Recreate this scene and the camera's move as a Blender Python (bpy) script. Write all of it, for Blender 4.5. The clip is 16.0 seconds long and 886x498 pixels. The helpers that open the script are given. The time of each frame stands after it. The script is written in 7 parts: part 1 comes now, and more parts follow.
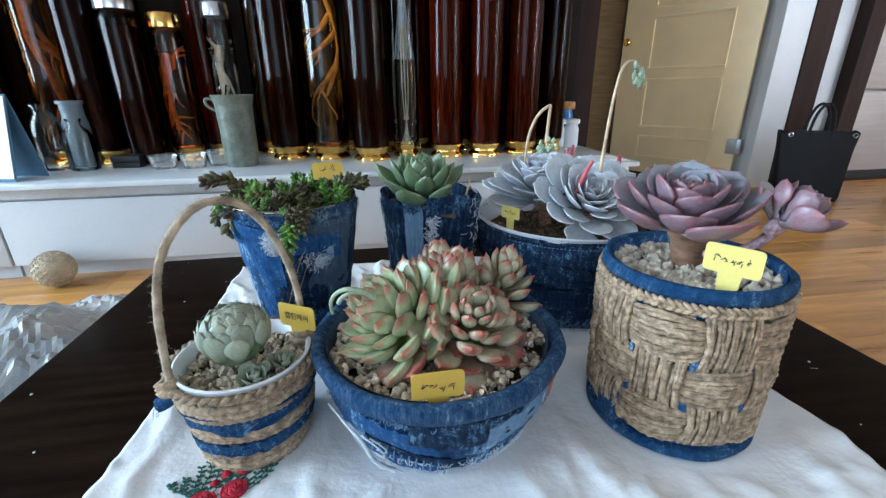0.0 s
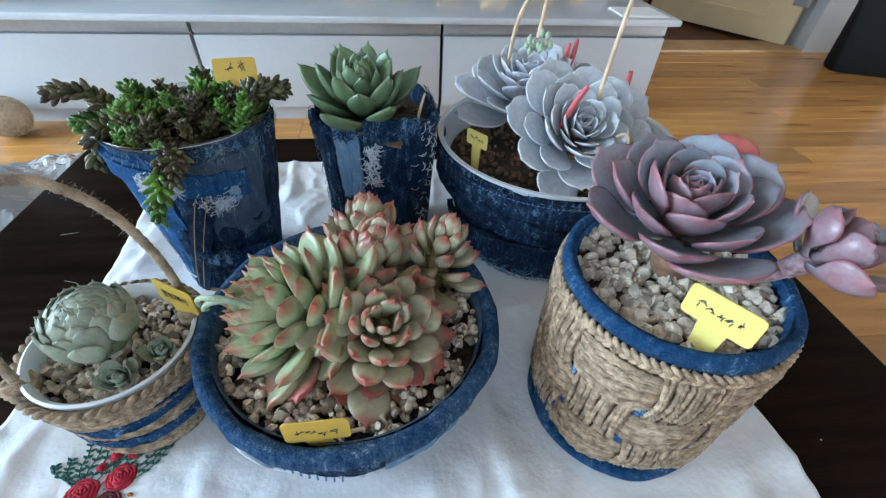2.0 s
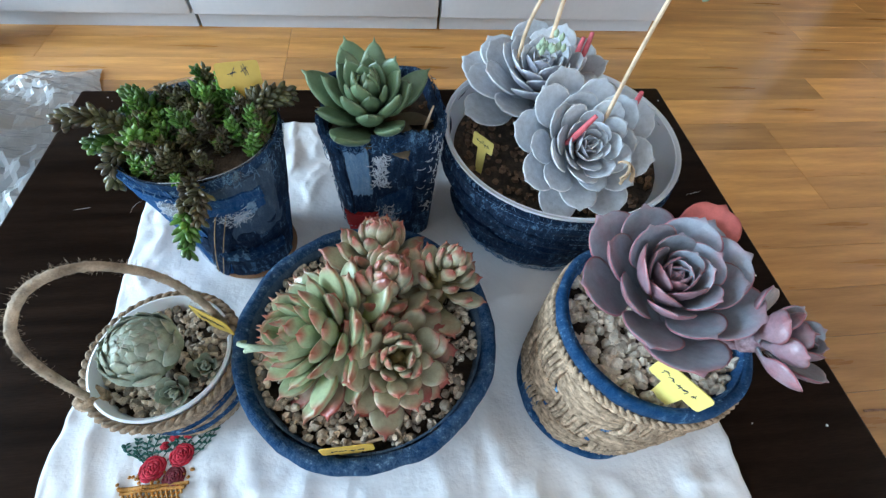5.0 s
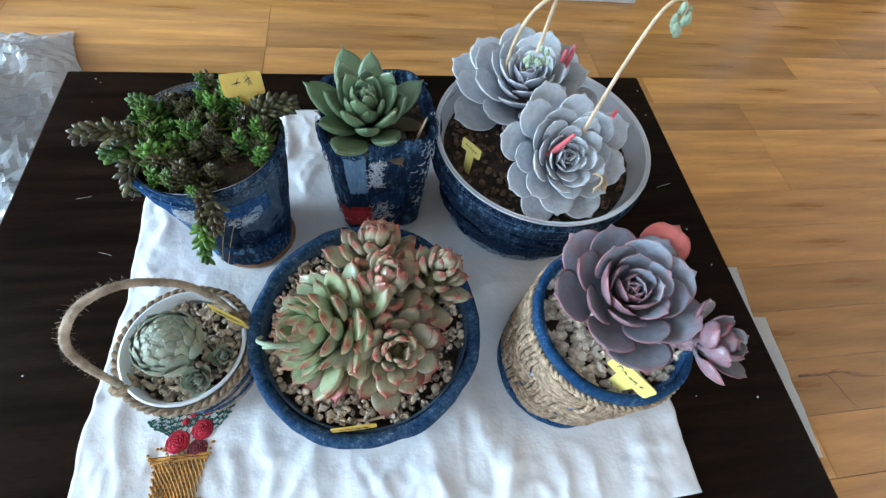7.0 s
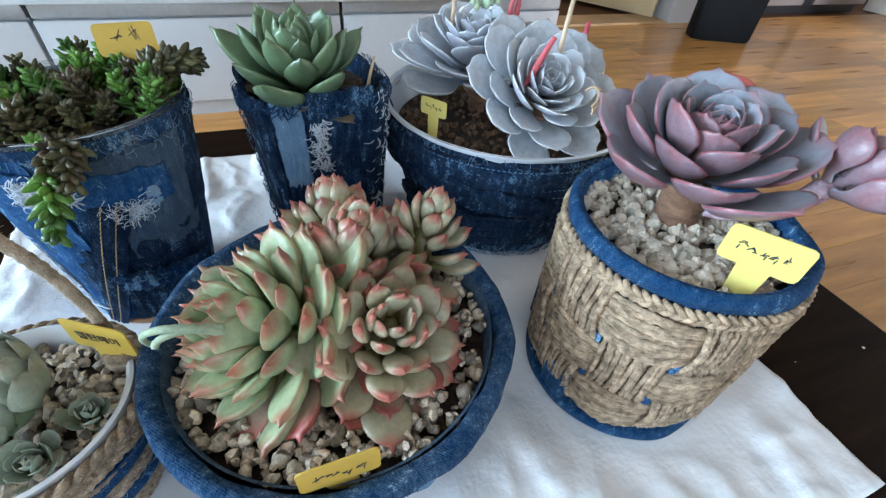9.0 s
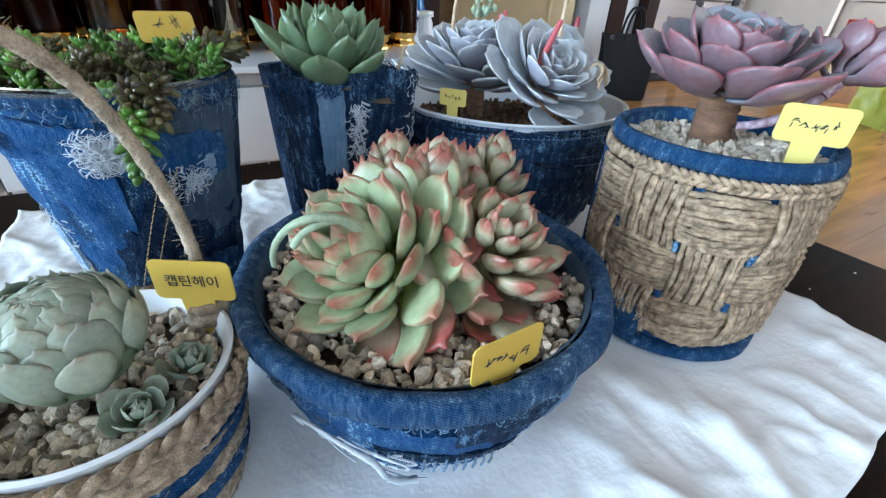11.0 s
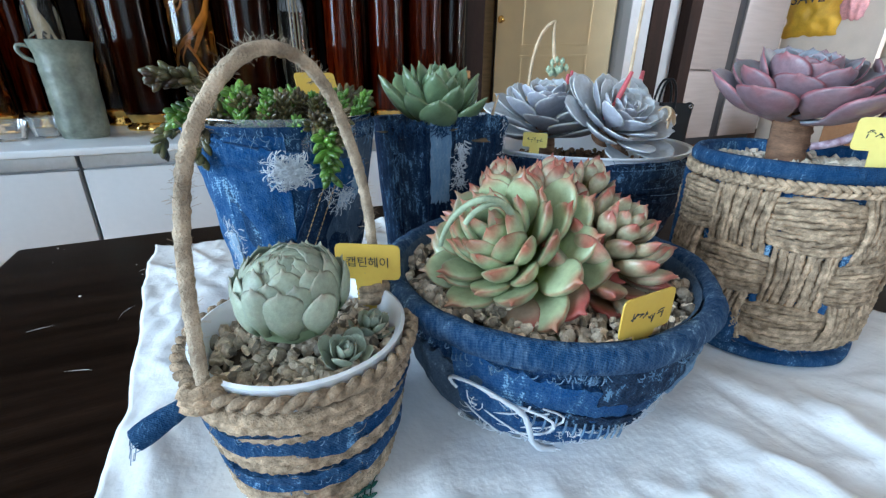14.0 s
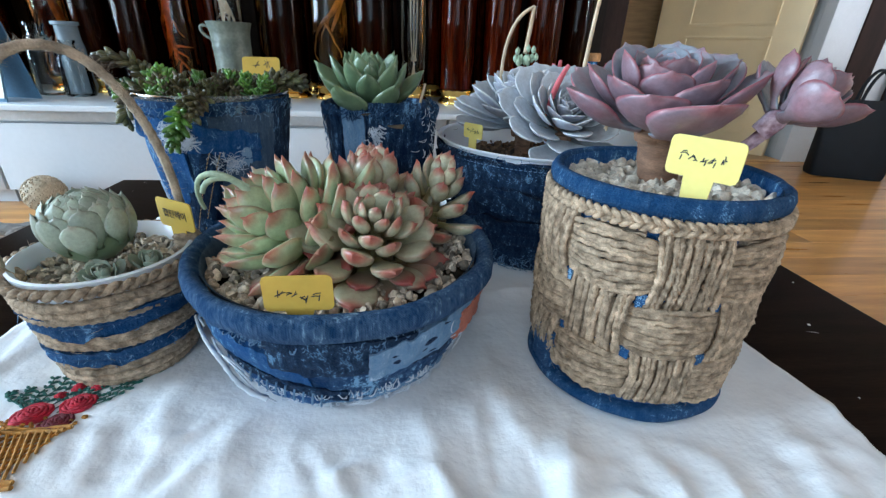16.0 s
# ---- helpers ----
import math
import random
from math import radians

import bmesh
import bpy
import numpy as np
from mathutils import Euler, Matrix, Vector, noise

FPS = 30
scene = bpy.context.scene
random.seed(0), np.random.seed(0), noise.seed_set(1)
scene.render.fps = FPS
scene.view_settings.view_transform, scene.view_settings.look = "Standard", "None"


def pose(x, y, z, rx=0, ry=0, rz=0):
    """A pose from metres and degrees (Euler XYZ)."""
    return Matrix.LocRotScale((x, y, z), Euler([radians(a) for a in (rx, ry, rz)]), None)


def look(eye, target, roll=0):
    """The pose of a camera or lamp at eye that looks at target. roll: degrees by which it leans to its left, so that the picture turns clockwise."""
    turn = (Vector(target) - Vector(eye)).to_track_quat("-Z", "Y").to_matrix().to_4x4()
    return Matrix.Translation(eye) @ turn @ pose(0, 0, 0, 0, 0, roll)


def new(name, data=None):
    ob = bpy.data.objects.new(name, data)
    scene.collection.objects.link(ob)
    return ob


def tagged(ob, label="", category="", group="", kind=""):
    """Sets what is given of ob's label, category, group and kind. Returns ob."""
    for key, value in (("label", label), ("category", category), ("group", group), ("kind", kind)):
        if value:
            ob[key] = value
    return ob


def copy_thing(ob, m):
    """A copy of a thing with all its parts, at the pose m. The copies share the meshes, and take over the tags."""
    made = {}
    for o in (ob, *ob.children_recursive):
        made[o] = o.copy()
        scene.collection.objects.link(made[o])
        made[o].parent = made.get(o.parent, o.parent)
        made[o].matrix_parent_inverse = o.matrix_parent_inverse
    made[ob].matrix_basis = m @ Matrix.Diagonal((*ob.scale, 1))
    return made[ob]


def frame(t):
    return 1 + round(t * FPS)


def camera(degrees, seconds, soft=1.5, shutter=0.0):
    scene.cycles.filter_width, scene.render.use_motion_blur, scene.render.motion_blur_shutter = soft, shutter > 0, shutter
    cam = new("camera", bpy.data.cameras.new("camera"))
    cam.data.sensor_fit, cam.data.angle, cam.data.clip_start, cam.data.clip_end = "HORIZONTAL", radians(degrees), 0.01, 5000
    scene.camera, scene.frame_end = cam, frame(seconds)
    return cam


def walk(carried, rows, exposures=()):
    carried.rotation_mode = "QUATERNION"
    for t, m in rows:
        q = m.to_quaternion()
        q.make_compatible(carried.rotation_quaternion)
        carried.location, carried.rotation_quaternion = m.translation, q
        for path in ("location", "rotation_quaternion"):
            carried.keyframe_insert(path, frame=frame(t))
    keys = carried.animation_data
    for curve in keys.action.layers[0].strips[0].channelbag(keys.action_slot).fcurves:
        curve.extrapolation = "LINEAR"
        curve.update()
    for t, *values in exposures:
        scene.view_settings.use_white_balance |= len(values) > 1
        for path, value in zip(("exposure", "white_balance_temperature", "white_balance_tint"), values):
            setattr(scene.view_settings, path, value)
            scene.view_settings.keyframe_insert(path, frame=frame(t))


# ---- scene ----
cam = camera(92.1, 16.0, soft=1.35)
METRES, EYE, TILT, LEAN, TURN = 1.35, 0.66, -20.55, 0.56, -9.0
ROWS = [
    (0.0, 0.0, 0.0, 0.0, 0.0, 0.0, -0.0),
    (0.5, 0.0166, 0.0047, 0.0239, 0.09, -6.02, -0.96),
    (1.0, 0.042, 0.0277, 0.0413, 1.26, -15.14, -1.87),
    (1.5, 0.0557, 0.0743, 0.0666, 1.61, -18.89, -2.7),
    (2.0, 0.053, 0.0888, 0.0773, 1.84, -20.73, -3.44),
    (2.5, 0.0496, 0.0869, 0.0904, 1.68, -21.86, -3.9),
    (3.0, 0.041, 0.089, 0.1076, 1.6, -24.02, -4.18),
    (5.5, 0.0345, 0.1038, 0.1908, 1.33, -38.91, -5.71),
    (6.0, 0.0289, 0.0957, 0.222, 0.75, -43.47, -6.56),
    (6.5, 0.0231, 0.0911, 0.25, 0.16, -45.82, -7.33),
    (7.0, 0.0228, 0.0985, 0.2162, -0.15, -40.22, -7.11),
    (7.5, 0.0362, 0.1094, 0.1689, -0.36, -33.19, -6.16),
    (8.0, 0.0366, 0.1127, 0.1213, -3.28, -29.13, -4.31),
    (10.5, -0.0542, 0.1234, 0.0084, -20.33, -13.07, 3.8),
    (11.0, -0.0703, 0.1219, -0.0096, -21.27, -11.84, 4.28),
    (11.5, -0.0843, 0.1262, -0.0263, -22.54, -10.58, 4.64),
    (12.0, -0.1042, 0.1232, -0.0297, -24.43, -8.0, 4.65),
    (12.5, -0.1205, 0.1214, -0.0411, -27.11, -5.07, 4.76),
    (13.0, -0.1404, 0.1251, -0.0422, -31.28, -3.4, 4.86),
    (13.5, -0.1627, 0.1337, -0.0514, -29.88, -3.12, 5.07),
    (14.0, -0.1315, 0.1025, -0.0376, -16.98, -2.39, 4.97),
    (14.5, -0.0759, 0.0748, -0.0175, -11.78, -3.05, 3.29),
    (15.0, -0.0203, 0.0567, -0.0197, -5.83, -4.73, 1.17),
    (15.5, 0.0256, 0.0521, -0.0312, 1.11, -4.8, -1.22),
    (16.0, 0.0698, 0.0587, -0.0387, 2.91, -4.62, -3.73),
]
walk(cam, [(t, pose(0, 0, EYE, TILT, LEAN, TURN) @ pose(METRES * x, METRES * y, METRES * z, 90 + pitch, roll, yaw)) for t, x, y, z, yaw, pitch, roll in ROWS], exposures=[(0.0, 0.30, 5600, 8), (3.0, 0.44, 5600, 8), (7.0, 0.52, 5600, 8), (11.0, 0.42, 5600, 8), (12.5, 0.26, 5600, 8), (13.5, 0.16, 5600, 8), (14.5, 0.36, 5600, 8), (16.0, 0.32, 5600, 8)])

# ---------------------------------------------------------------- light
world = bpy.data.worlds.new("world")
scene.world = world
world.use_nodes = True
wn = world.node_tree.nodes
sky = wn.new("ShaderNodeTexSky")
sky.sky_type, sky.sun_disc = "NISHITA", False
sky.sun_elevation, sky.sun_rotation = radians(35), radians(225)
wn["Background"].inputs["Strength"].default_value = 0.06
world.node_tree.links.new(sky.outputs[0], wn["Background"].inputs["Color"])


def window_light(name, m, w, h, power, colour):
    d = bpy.data.lights.new(name, "AREA")
    d.shape, d.size, d.size_y, d.energy, d.color = "RECTANGLE", w, h, power, colour
    ob = new(name, d)
    ob.matrix_world = m
    return ob


# daylight of the two large windows: one to the west, one behind the camera to the south, and the kitchen window
window_light("window_light_west", look((-4.60, 0.55, 1.45), (0.1, 0.40, 0.35)), 2.6, 1.9, 275, (0.75, 0.91, 0.99))
window_light("window_light_south", look((-0.9, -2.75, 1.35), (0.3, 0.5, 0.4)), 2.2, 1.9, 34, (0.77, 0.92, 1.0))
window_light("window_light_east", look((6.15, -0.9, 1.35), (2.0, 0.8, 0.5)), 2.4, 1.9, 17, (0.86, 0.95, 1.0))
window_light("window_light_kitchen", look((5.1, -2.75, 1.45), (4.9, 1.6, 0.9)), 1.7, 1.4, 300, (0.93, 0.97, 1.0))

# ---------------------------------------------------------------- materials
def mat(name, colour, rough=0.6, vary=0.25, scale=12.0, fine=180.0, bump=0.15, metal=0.0, coat=0.0, second=None, stretch=(1, 1, 1), sheen=0.0, sss=0.0, per_object=0.0, per_island=0.0, spec=0.5):
    """A plain surface with variation at two scales: patches of tone and a fine grain that also gives the relief."""
    m = bpy.data.materials.new(name)
    m.use_nodes = True
    nt = m.node_tree
    n, ln = nt.nodes, nt.links
    b = n["Principled BSDF"]
    tc = n.new("ShaderNodeTexCoord")
    mp = n.new("ShaderNodeMapping")
    mp.inputs["Scale"].default_value = stretch
    ln.new(tc.outputs["Object"], mp.inputs[0])
    big = n.new("ShaderNodeTexNoise")
    big.inputs["Scale"].default_value, big.inputs["Detail"].default_value = scale, 4
    small = n.new("ShaderNodeTexNoise")
    small.inputs["Scale"].default_value, small.inputs["Detail"].default_value = fine, 3
    ln.new(mp.outputs[0], big.inputs["Vector"])
    ln.new(mp.outputs[0], small.inputs["Vector"])
    ramp = n.new("ShaderNodeValToRGB")
    lo = [max(0, c * (1 - vary)) for c in colour]
    hi = [min(1, c * (1 + vary)) for c in (second or colour)]
    ramp.color_ramp.elements[0].position, ramp.color_ramp.elements[1].position = 0.32, 0.68
    ramp.color_ramp.elements[0].color, ramp.color_ramp.elements[1].color = (*lo, 1), (*hi, 1)
    ln.new(big.outputs[0], ramp.inputs[0])
    mix = n.new("ShaderNodeMix")
    mix.data_type, mix.blend_type = "RGBA", "OVERLAY"
    mix.inputs["Factor"].default_value = min(1, vary * 1.4)
    ln.new(ramp.outputs[0], mix.inputs["A"])
    ln.new(small.outputs[0], mix.inputs["B"])
    out = mix.outputs["Result"]
    for amount, node, socket in ((per_object, "ShaderNodeObjectInfo", "Random"), (per_island, "ShaderNodeNewGeometry", "Random Per Island")):
        if amount:
            info = n.new(node)
            rng = n.new("ShaderNodeMapRange")
            rng.inputs["To Min"].default_value, rng.inputs["To Max"].default_value = 1 - amount, 1 + amount
            ln.new(info.outputs[socket], rng.inputs["Value"])
            hsv = n.new("ShaderNodeHueSaturation")
            ln.new(rng.outputs[0], hsv.inputs["Value"])
            ln.new(out, hsv.inputs["Color"])
            out = hsv.outputs[0]
    ln.new(out, b.inputs["Base Color"])
    rr = n.new("ShaderNodeMapRange")
    rr.inputs["To Min"].default_value, rr.inputs["To Max"].default_value = max(0.02, rough - 0.12 * rough), min(1, rough + 0.15 * rough)
    ln.new(big.outputs[0], rr.inputs["Value"])
    ln.new(rr.outputs[0], b.inputs["Roughness"])
    b.inputs["Metallic"].default_value = metal
    b.inputs["Coat Weight"].default_value = coat
    b.inputs["Coat Roughness"].default_value = 0.12
    b.inputs["Sheen Weight"].default_value = sheen
    b.inputs["Specular IOR Level"].default_value = spec
    if sss:
        b.inputs["Subsurface Weight"].default_value = sss
        b.inputs["Subsurface Radius"].default_value = (0.006, 0.004, 0.002)
        b.inputs["Subsurface Scale"].default_value = 0.5
    if bump:
        bp = n.new("ShaderNodeBump")
        bp.inputs["Strength"].default_value, bp.inputs["Distance"].default_value = bump, 0.002
        ln.new(small.outputs[0], bp.inputs["Height"])
        ln.new(bp.outputs[0], b.inputs["Normal"])
    return m


def denim(name, dark, light, fade=0.5, streak=(1, 1, 0.6), rough=0.9):
    """Twill: fine diagonal ribs, white weft showing through, faded patches."""
    m = bpy.data.materials.new(name)
    m.use_nodes = True
    n, ln = m.node_tree.nodes, m.node_tree.links
    b = n["Principled BSDF"]
    tc = n.new("ShaderNodeTexCoord")
    mp = n.new("ShaderNodeMapping")
    mp.inputs["Scale"].default_value = streak
    ln.new(tc.outputs["Object"], mp.inputs[0])
    weft = n.new("ShaderNodeTexNoise")
    weft.inputs["Scale"].default_value, weft.inputs["Detail"].default_value = 880, 4
    ln.new(mp.outputs[0], weft.inputs["Vector"])
    worn = n.new("ShaderNodeTexNoise")
    worn.inputs["Scale"].default_value, worn.inputs["Detail"].default_value, worn.inputs["Roughness"].default_value = 26, 9, 0.80
    ln.new(tc.outputs["Object"], worn.inputs["Vector"])
    twill = n.new("ShaderNodeTexWave")
    twill.bands_direction = "DIAGONAL"
    twill.inputs["Scale"].default_value, twill.inputs["Distortion"].default_value, twill.inputs["Detail"].default_value = 330, 3.5, 3
    ln.new(tc.outputs["Object"], twill.inputs["Vector"])
    add = n.new("ShaderNodeMath")
    add.operation = "MULTIPLY_ADD"
    add.inputs[1].default_value = fade * 1.6
    ln.new(worn.outputs[0], add.inputs[0])
    half = n.new("ShaderNodeMath")
    half.operation = "MULTIPLY"
    half.inputs[1].default_value = 0.40
    ln.new(weft.outputs[0], half.inputs[0])
    slub = n.new("ShaderNodeTexNoise")
    slub.inputs["Scale"].default_value, slub.inputs["Detail"].default_value = 210, 5
    thread = n.new("ShaderNodeMapping")
    thread.inputs["Scale"].default_value = (1.0, 1.0, 0.22)
    ln.new(tc.outputs["Object"], thread.inputs[0])
    ln.new(thread.outputs[0], slub.inputs["Vector"])
    mixed = n.new("ShaderNodeMath")
    mixed.operation = "MULTIPLY_ADD"
    mixed.inputs[1].default_value = 0.46
    ln.new(slub.outputs[0], mixed.inputs[0])
    ln.new(half.outputs[0], mixed.inputs[2])
    ln.new(mixed.outputs[0], add.inputs[2])
    sub = n.new("ShaderNodeMath")
    sub.operation = "MULTIPLY_ADD"
    sub.inputs[1].default_value = 0.05
    ln.new(twill.outputs["Fac"], sub.inputs[0])
    ln.new(add.outputs[0], sub.inputs[2])
    ramp = n.new("ShaderNodeValToRGB")
    e = ramp.color_ramp.elements
    mid = 0.485 + fade * 0.80
    e[0].position, e[0].color = mid - 0.12, (*dark, 1)
    e[1].position, e[1].color = mid + 0.25, (*light, 1)
    q = e.new(mid + 0.06)
    q.color = (*[0.84 * a + 0.16 * c for a, c in zip(dark, light)], 1)
    ln.new(sub.outputs[0], ramp.inputs[0])
    ln.new(ramp.outputs[0], b.inputs["Base Color"])
    b.inputs["Roughness"].default_value, b.inputs["Specular IOR Level"].default_value = rough, 0.08
    b.inputs["Sheen Weight"].default_value = 0.03
    bp = n.new("ShaderNodeBump")
    bp.inputs["Strength"].default_value, bp.inputs["Distance"].default_value = 0.9, 0.0042
    ln.new(sub.outputs[0], bp.inputs["Height"])
    ln.new(bp.outputs[0], b.inputs["Normal"])
    return m


def leaf_mat(name, base, blade, rim, tip, rim_amount=0.8, tip_from=0.75, rough=0.5, blush=0.35, sss=0.04, under=None, under_amount=0.7):
    """Succulent skin: root colour to blade colour along the leaf, pigmented margin and tip, waxy bloom in patches."""
    m = bpy.data.materials.new(name)
    m.use_nodes = True
    n, ln = m.node_tree.nodes, m.node_tree.links
    b = n["Principled BSDF"]
    along, edge = n.new("ShaderNodeAttribute"), n.new("ShaderNodeAttribute")
    along.attribute_name, edge.attribute_name = "along", "margin"
    tc = n.new("ShaderNodeTexCoord")
    info = n.new("ShaderNodeObjectInfo")
    ns = n.new("ShaderNodeTexNoise")
    ns.noise_dimensions = "4D"
    ns.inputs["Scale"].default_value, ns.inputs["Detail"].default_value = 3.0, 4
    ln.new(tc.outputs["Object"], ns.inputs["Vector"])
    ww = n.new("ShaderNodeMath")
    ww.operation = "MULTIPLY"
    ww.inputs[1].default_value = 40
    ln.new(info.outputs["Random"], ww.inputs[0])
    ln.new(ww.outputs[0], ns.inputs["W"])

    def mixed(fac, a, c):
        x = n.new("ShaderNodeMix")
        x.data_type = "RGBA"
        ln.new(fac, x.inputs["Factor"])
        for sock, v in (("A", a), ("B", c)):
            if isinstance(v, tuple):
                x.inputs[sock].default_value = (*v, 1)
            else:
                ln.new(v, x.inputs[sock])
        return x.outputs["Result"]

    def ranged(src, lo, hi, to=1.0):
        r = n.new("ShaderNodeMapRange")
        r.interpolation_type = "SMOOTHSTEP"
        for k, v in (("From Min", lo), ("From Max", hi), ("To Max", to)):
            r.inputs[k].default_value = v
        ln.new(src, r.inputs["Value"])
        return r.outputs[0]

    # a base darker than the blade puts shade inside the rosette into the colour
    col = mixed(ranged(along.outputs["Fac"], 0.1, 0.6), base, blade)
    if under:
        below = n.new("ShaderNodeAttribute")
        below.attribute_name = "under"
        col = mixed(ranged(below.outputs["Fac"], 0.0, 0.6, under_amount), col, under)
    col = mixed(ranged(ns.outputs[0], 0.42, 0.72, blush), col, rim)
    col = mixed(ranged(edge.outputs["Fac"], 0.35, 1.0, rim_amount), col, rim)
    shift = n.new("ShaderNodeMath")
    shift.operation = "MULTIPLY_ADD"
    shift.inputs[1].default_value = 0.25
    ln.new(ns.outputs[0], shift.inputs[0])
    ln.new(along.outputs["Fac"], shift.inputs[2])
    col = mixed(ranged(shift.outputs[0], tip_from + 0.12, tip_from + 0.36, 0.9), col, tip)
    hsv = n.new("ShaderNodeHueSaturation")
    r = n.new("ShaderNodeMapRange")
    r.inputs["To Min"].default_value, r.inputs["To Max"].default_value = 0.78, 1.18
    ln.new(info.outputs["Random"], r.inputs["Value"])
    patchy = n.new("ShaderNodeTexNoise")
    patchy.inputs["Scale"].default_value, patchy.inputs["Detail"].default_value, patchy.inputs["Roughness"].default_value = 9, 6, 0.7
    ln.new(tc.outputs["Object"], patchy.inputs["Vector"])
    pr = n.new("ShaderNodeMapRange")
    pr.inputs["From Min"].default_value, pr.inputs["From Max"].default_value = 0.3, 0.7
    pr.inputs["To Min"].default_value, pr.inputs["To Max"].default_value = 0.80, 1.16
    ln.new(patchy.outputs[0], pr.inputs["Value"])
    both = n.new("ShaderNodeMath")
    both.operation = "MULTIPLY"
    ln.new(r.outputs[0], both.inputs[0])
    ln.new(pr.outputs[0], both.inputs[1])
    ln.new(both.outputs[0], hsv.inputs["Value"])
    ln.new(col, hsv.inputs["Color"])
    ln.new(hsv.outputs[0], b.inputs["Base Color"])
    b.inputs["Roughness"].default_value = rough
    b.inputs["Subsurface Weight"].default_value = sss
    b.inputs["Subsurface Radius"].default_value = (0.004, 0.004, 0.002)
    b.inputs["Subsurface Scale"].default_value = 0.6
    fine = n.new("ShaderNodeTexNoise")
    fine.inputs["Scale"].default_value, fine.inputs["Detail"].default_value = 16, 5
    ln.new(tc.outputs["Object"], fine.inputs["Vector"])
    bp = n.new("ShaderNodeBump")
    bp.inputs["Strength"].default_value, bp.inputs["Distance"].default_value = 0.06, 0.02
    ln.new(fine.outputs[0], bp.inputs["Height"])
    ln.new(bp.outputs[0], b.inputs["Normal"])
    return m


def clear(name, tint=(1, 1, 1), rough=0.03, gloss=0.10, body=None, body_amount=0.0):
    """Thin clear stuff: tinted see-through with a Fresnel gloss, and some milky body."""
    m = bpy.data.materials.new(name)
    m.use_nodes = True
    n, ln = m.node_tree.nodes, m.node_tree.links
    n.remove(n["Principled BSDF"])
    tr, gl, fr, mx = n.new("ShaderNodeBsdfTransparent"), n.new("ShaderNodeBsdfGlossy"), n.new("ShaderNodeFresnel"), n.new("ShaderNodeMixShader")
    tr.inputs[0].default_value = (*tint, 1)
    gl.inputs["Roughness"].default_value = rough
    fr.inputs[0].default_value = 1.3 + gloss
    ln.new(fr.outputs[0], mx.inputs[0])
    inner = tr.outputs[0]
    if body:
        df, m2 = n.new("ShaderNodeBsdfDiffuse"), n.new("ShaderNodeMixShader")
        df.inputs[0].default_value = (*body, 1)
        m2.inputs[0].default_value = body_amount
        ln.new(inner, m2.inputs[1])
        ln.new(df.outputs[0], m2.inputs[2])
        inner = m2.outputs[0]
    ln.new(inner, mx.inputs[1])
    ln.new(gl.outputs[0], mx.inputs[2])
    ln.new(mx.outputs[0], n["Material Output"].inputs[0])
    return m


PAINT_WHITE = mat("white_lacquer", (0.50, 0.52, 0.55), 0.28, 0.04, 3, 60, 0.03)
WORKTOP = mat("white_worktop", (0.56, 0.60, 0.64), 0.22, 0.05, 5, 90, 0.03)
CHANNEL = mat("grey_channel", (0.42, 0.44, 0.46), 0.35, 0.10, 6, 90, 0.04, metal=0.4)
WALLPAPER = mat("plain_wallpaper", (0.50, 0.48, 0.45), 0.85, 0.06, 4, 120, 0.10)
DARK_PANEL = mat("dark_backing", (0.014, 0.010, 0.008), 0.7, 0.35, 3, 60, 0.10, spec=0.1, stretch=(6, 6, 0.6))
CEILING = mat("ceiling_paper", (0.62, 0.61, 0.60), 0.9, 0.03, 4, 120, 0.05)
FLOORBOARD = mat("honey_oak_laminate", (0.415, 0.190, 0.046), 0.28, 0.13, 5, 60, 0.03, coat=0.22, stretch=(0.5, 5, 1), per_object=0.28, second=(0.55, 0.282, 0.078), spec=0.35)
SUBFLOOR = mat("floor_joint", (0.12, 0.05, 0.02), 0.7, 0.2)
TABLE = mat("dark_lacquered_wood", (0.013, 0.0075, 0.005), 0.30, 0.40, 5, 70, 0.04, coat=0.0, spec=0.008, stretch=(1, 12, 1))
COTTON = mat("white_cotton", (0.80, 0.82, 0.85), 0.95, 0.05, 16, 170, 0.35, sheen=0.05)
DOOR_CREAM = mat("cream_door_paint", (0.90, 0.74, 0.45), 0.5, 0.06, 4, 90, 0.06)
TRIM_WHITE = mat("white_trim", (0.52, 0.54, 0.56), 0.45, 0.05, 4, 90, 0.04)
TRIM_BROWN = mat("brown_trim", (0.026, 0.014, 0.011), 0.65, 0.25, 4, 70, 0.06, stretch=(4, 4, 0.5), spec=0.12)
STEEL = mat("brushed_steel", (0.25, 0.215, 0.20), 0.5, 0.08, 3, 220, 0.05, metal=0.3, stretch=(1, 1, 14))
BLACK = mat("black_plastic", (0.012, 0.012, 0.014), 0.4, 0.2, 8, 120, 0.05)
LEATHER = mat("black_leather", (0.006, 0.007, 0.009), 0.6, 0.25, 14, 320, 0.25, spec=0.2)
GOLD = mat("gold_plate", (0.83, 0.54, 0.16), 0.16, 0.15, 30, 200, 0.06, metal=1.0)
SILVER = mat("silver_cap", (0.62, 0.64, 0.68), 0.25, 0.1, 20, 200, 0.04, metal=0.9)
GLASS = clear("clear_glass", (0.93, 0.95, 0.95), 0.02, 0.16)
GLASS_DARK = clear("dark_liquor_glass", (0.30, 0.14, 0.065), 0.02, -0.04)
GLASS_AMBER = clear("amber_liquor_glass", (0.80, 0.50, 0.20), 0.03, 0.20)
LIQUOR = mat("dark_liquor", (0.022, 0.010, 0.006), 0.10, 0.5, 5, 30, 0.0, stretch=(8, 8, 0.7), second=(0.085, 0.032, 0.012), spec=0.04)
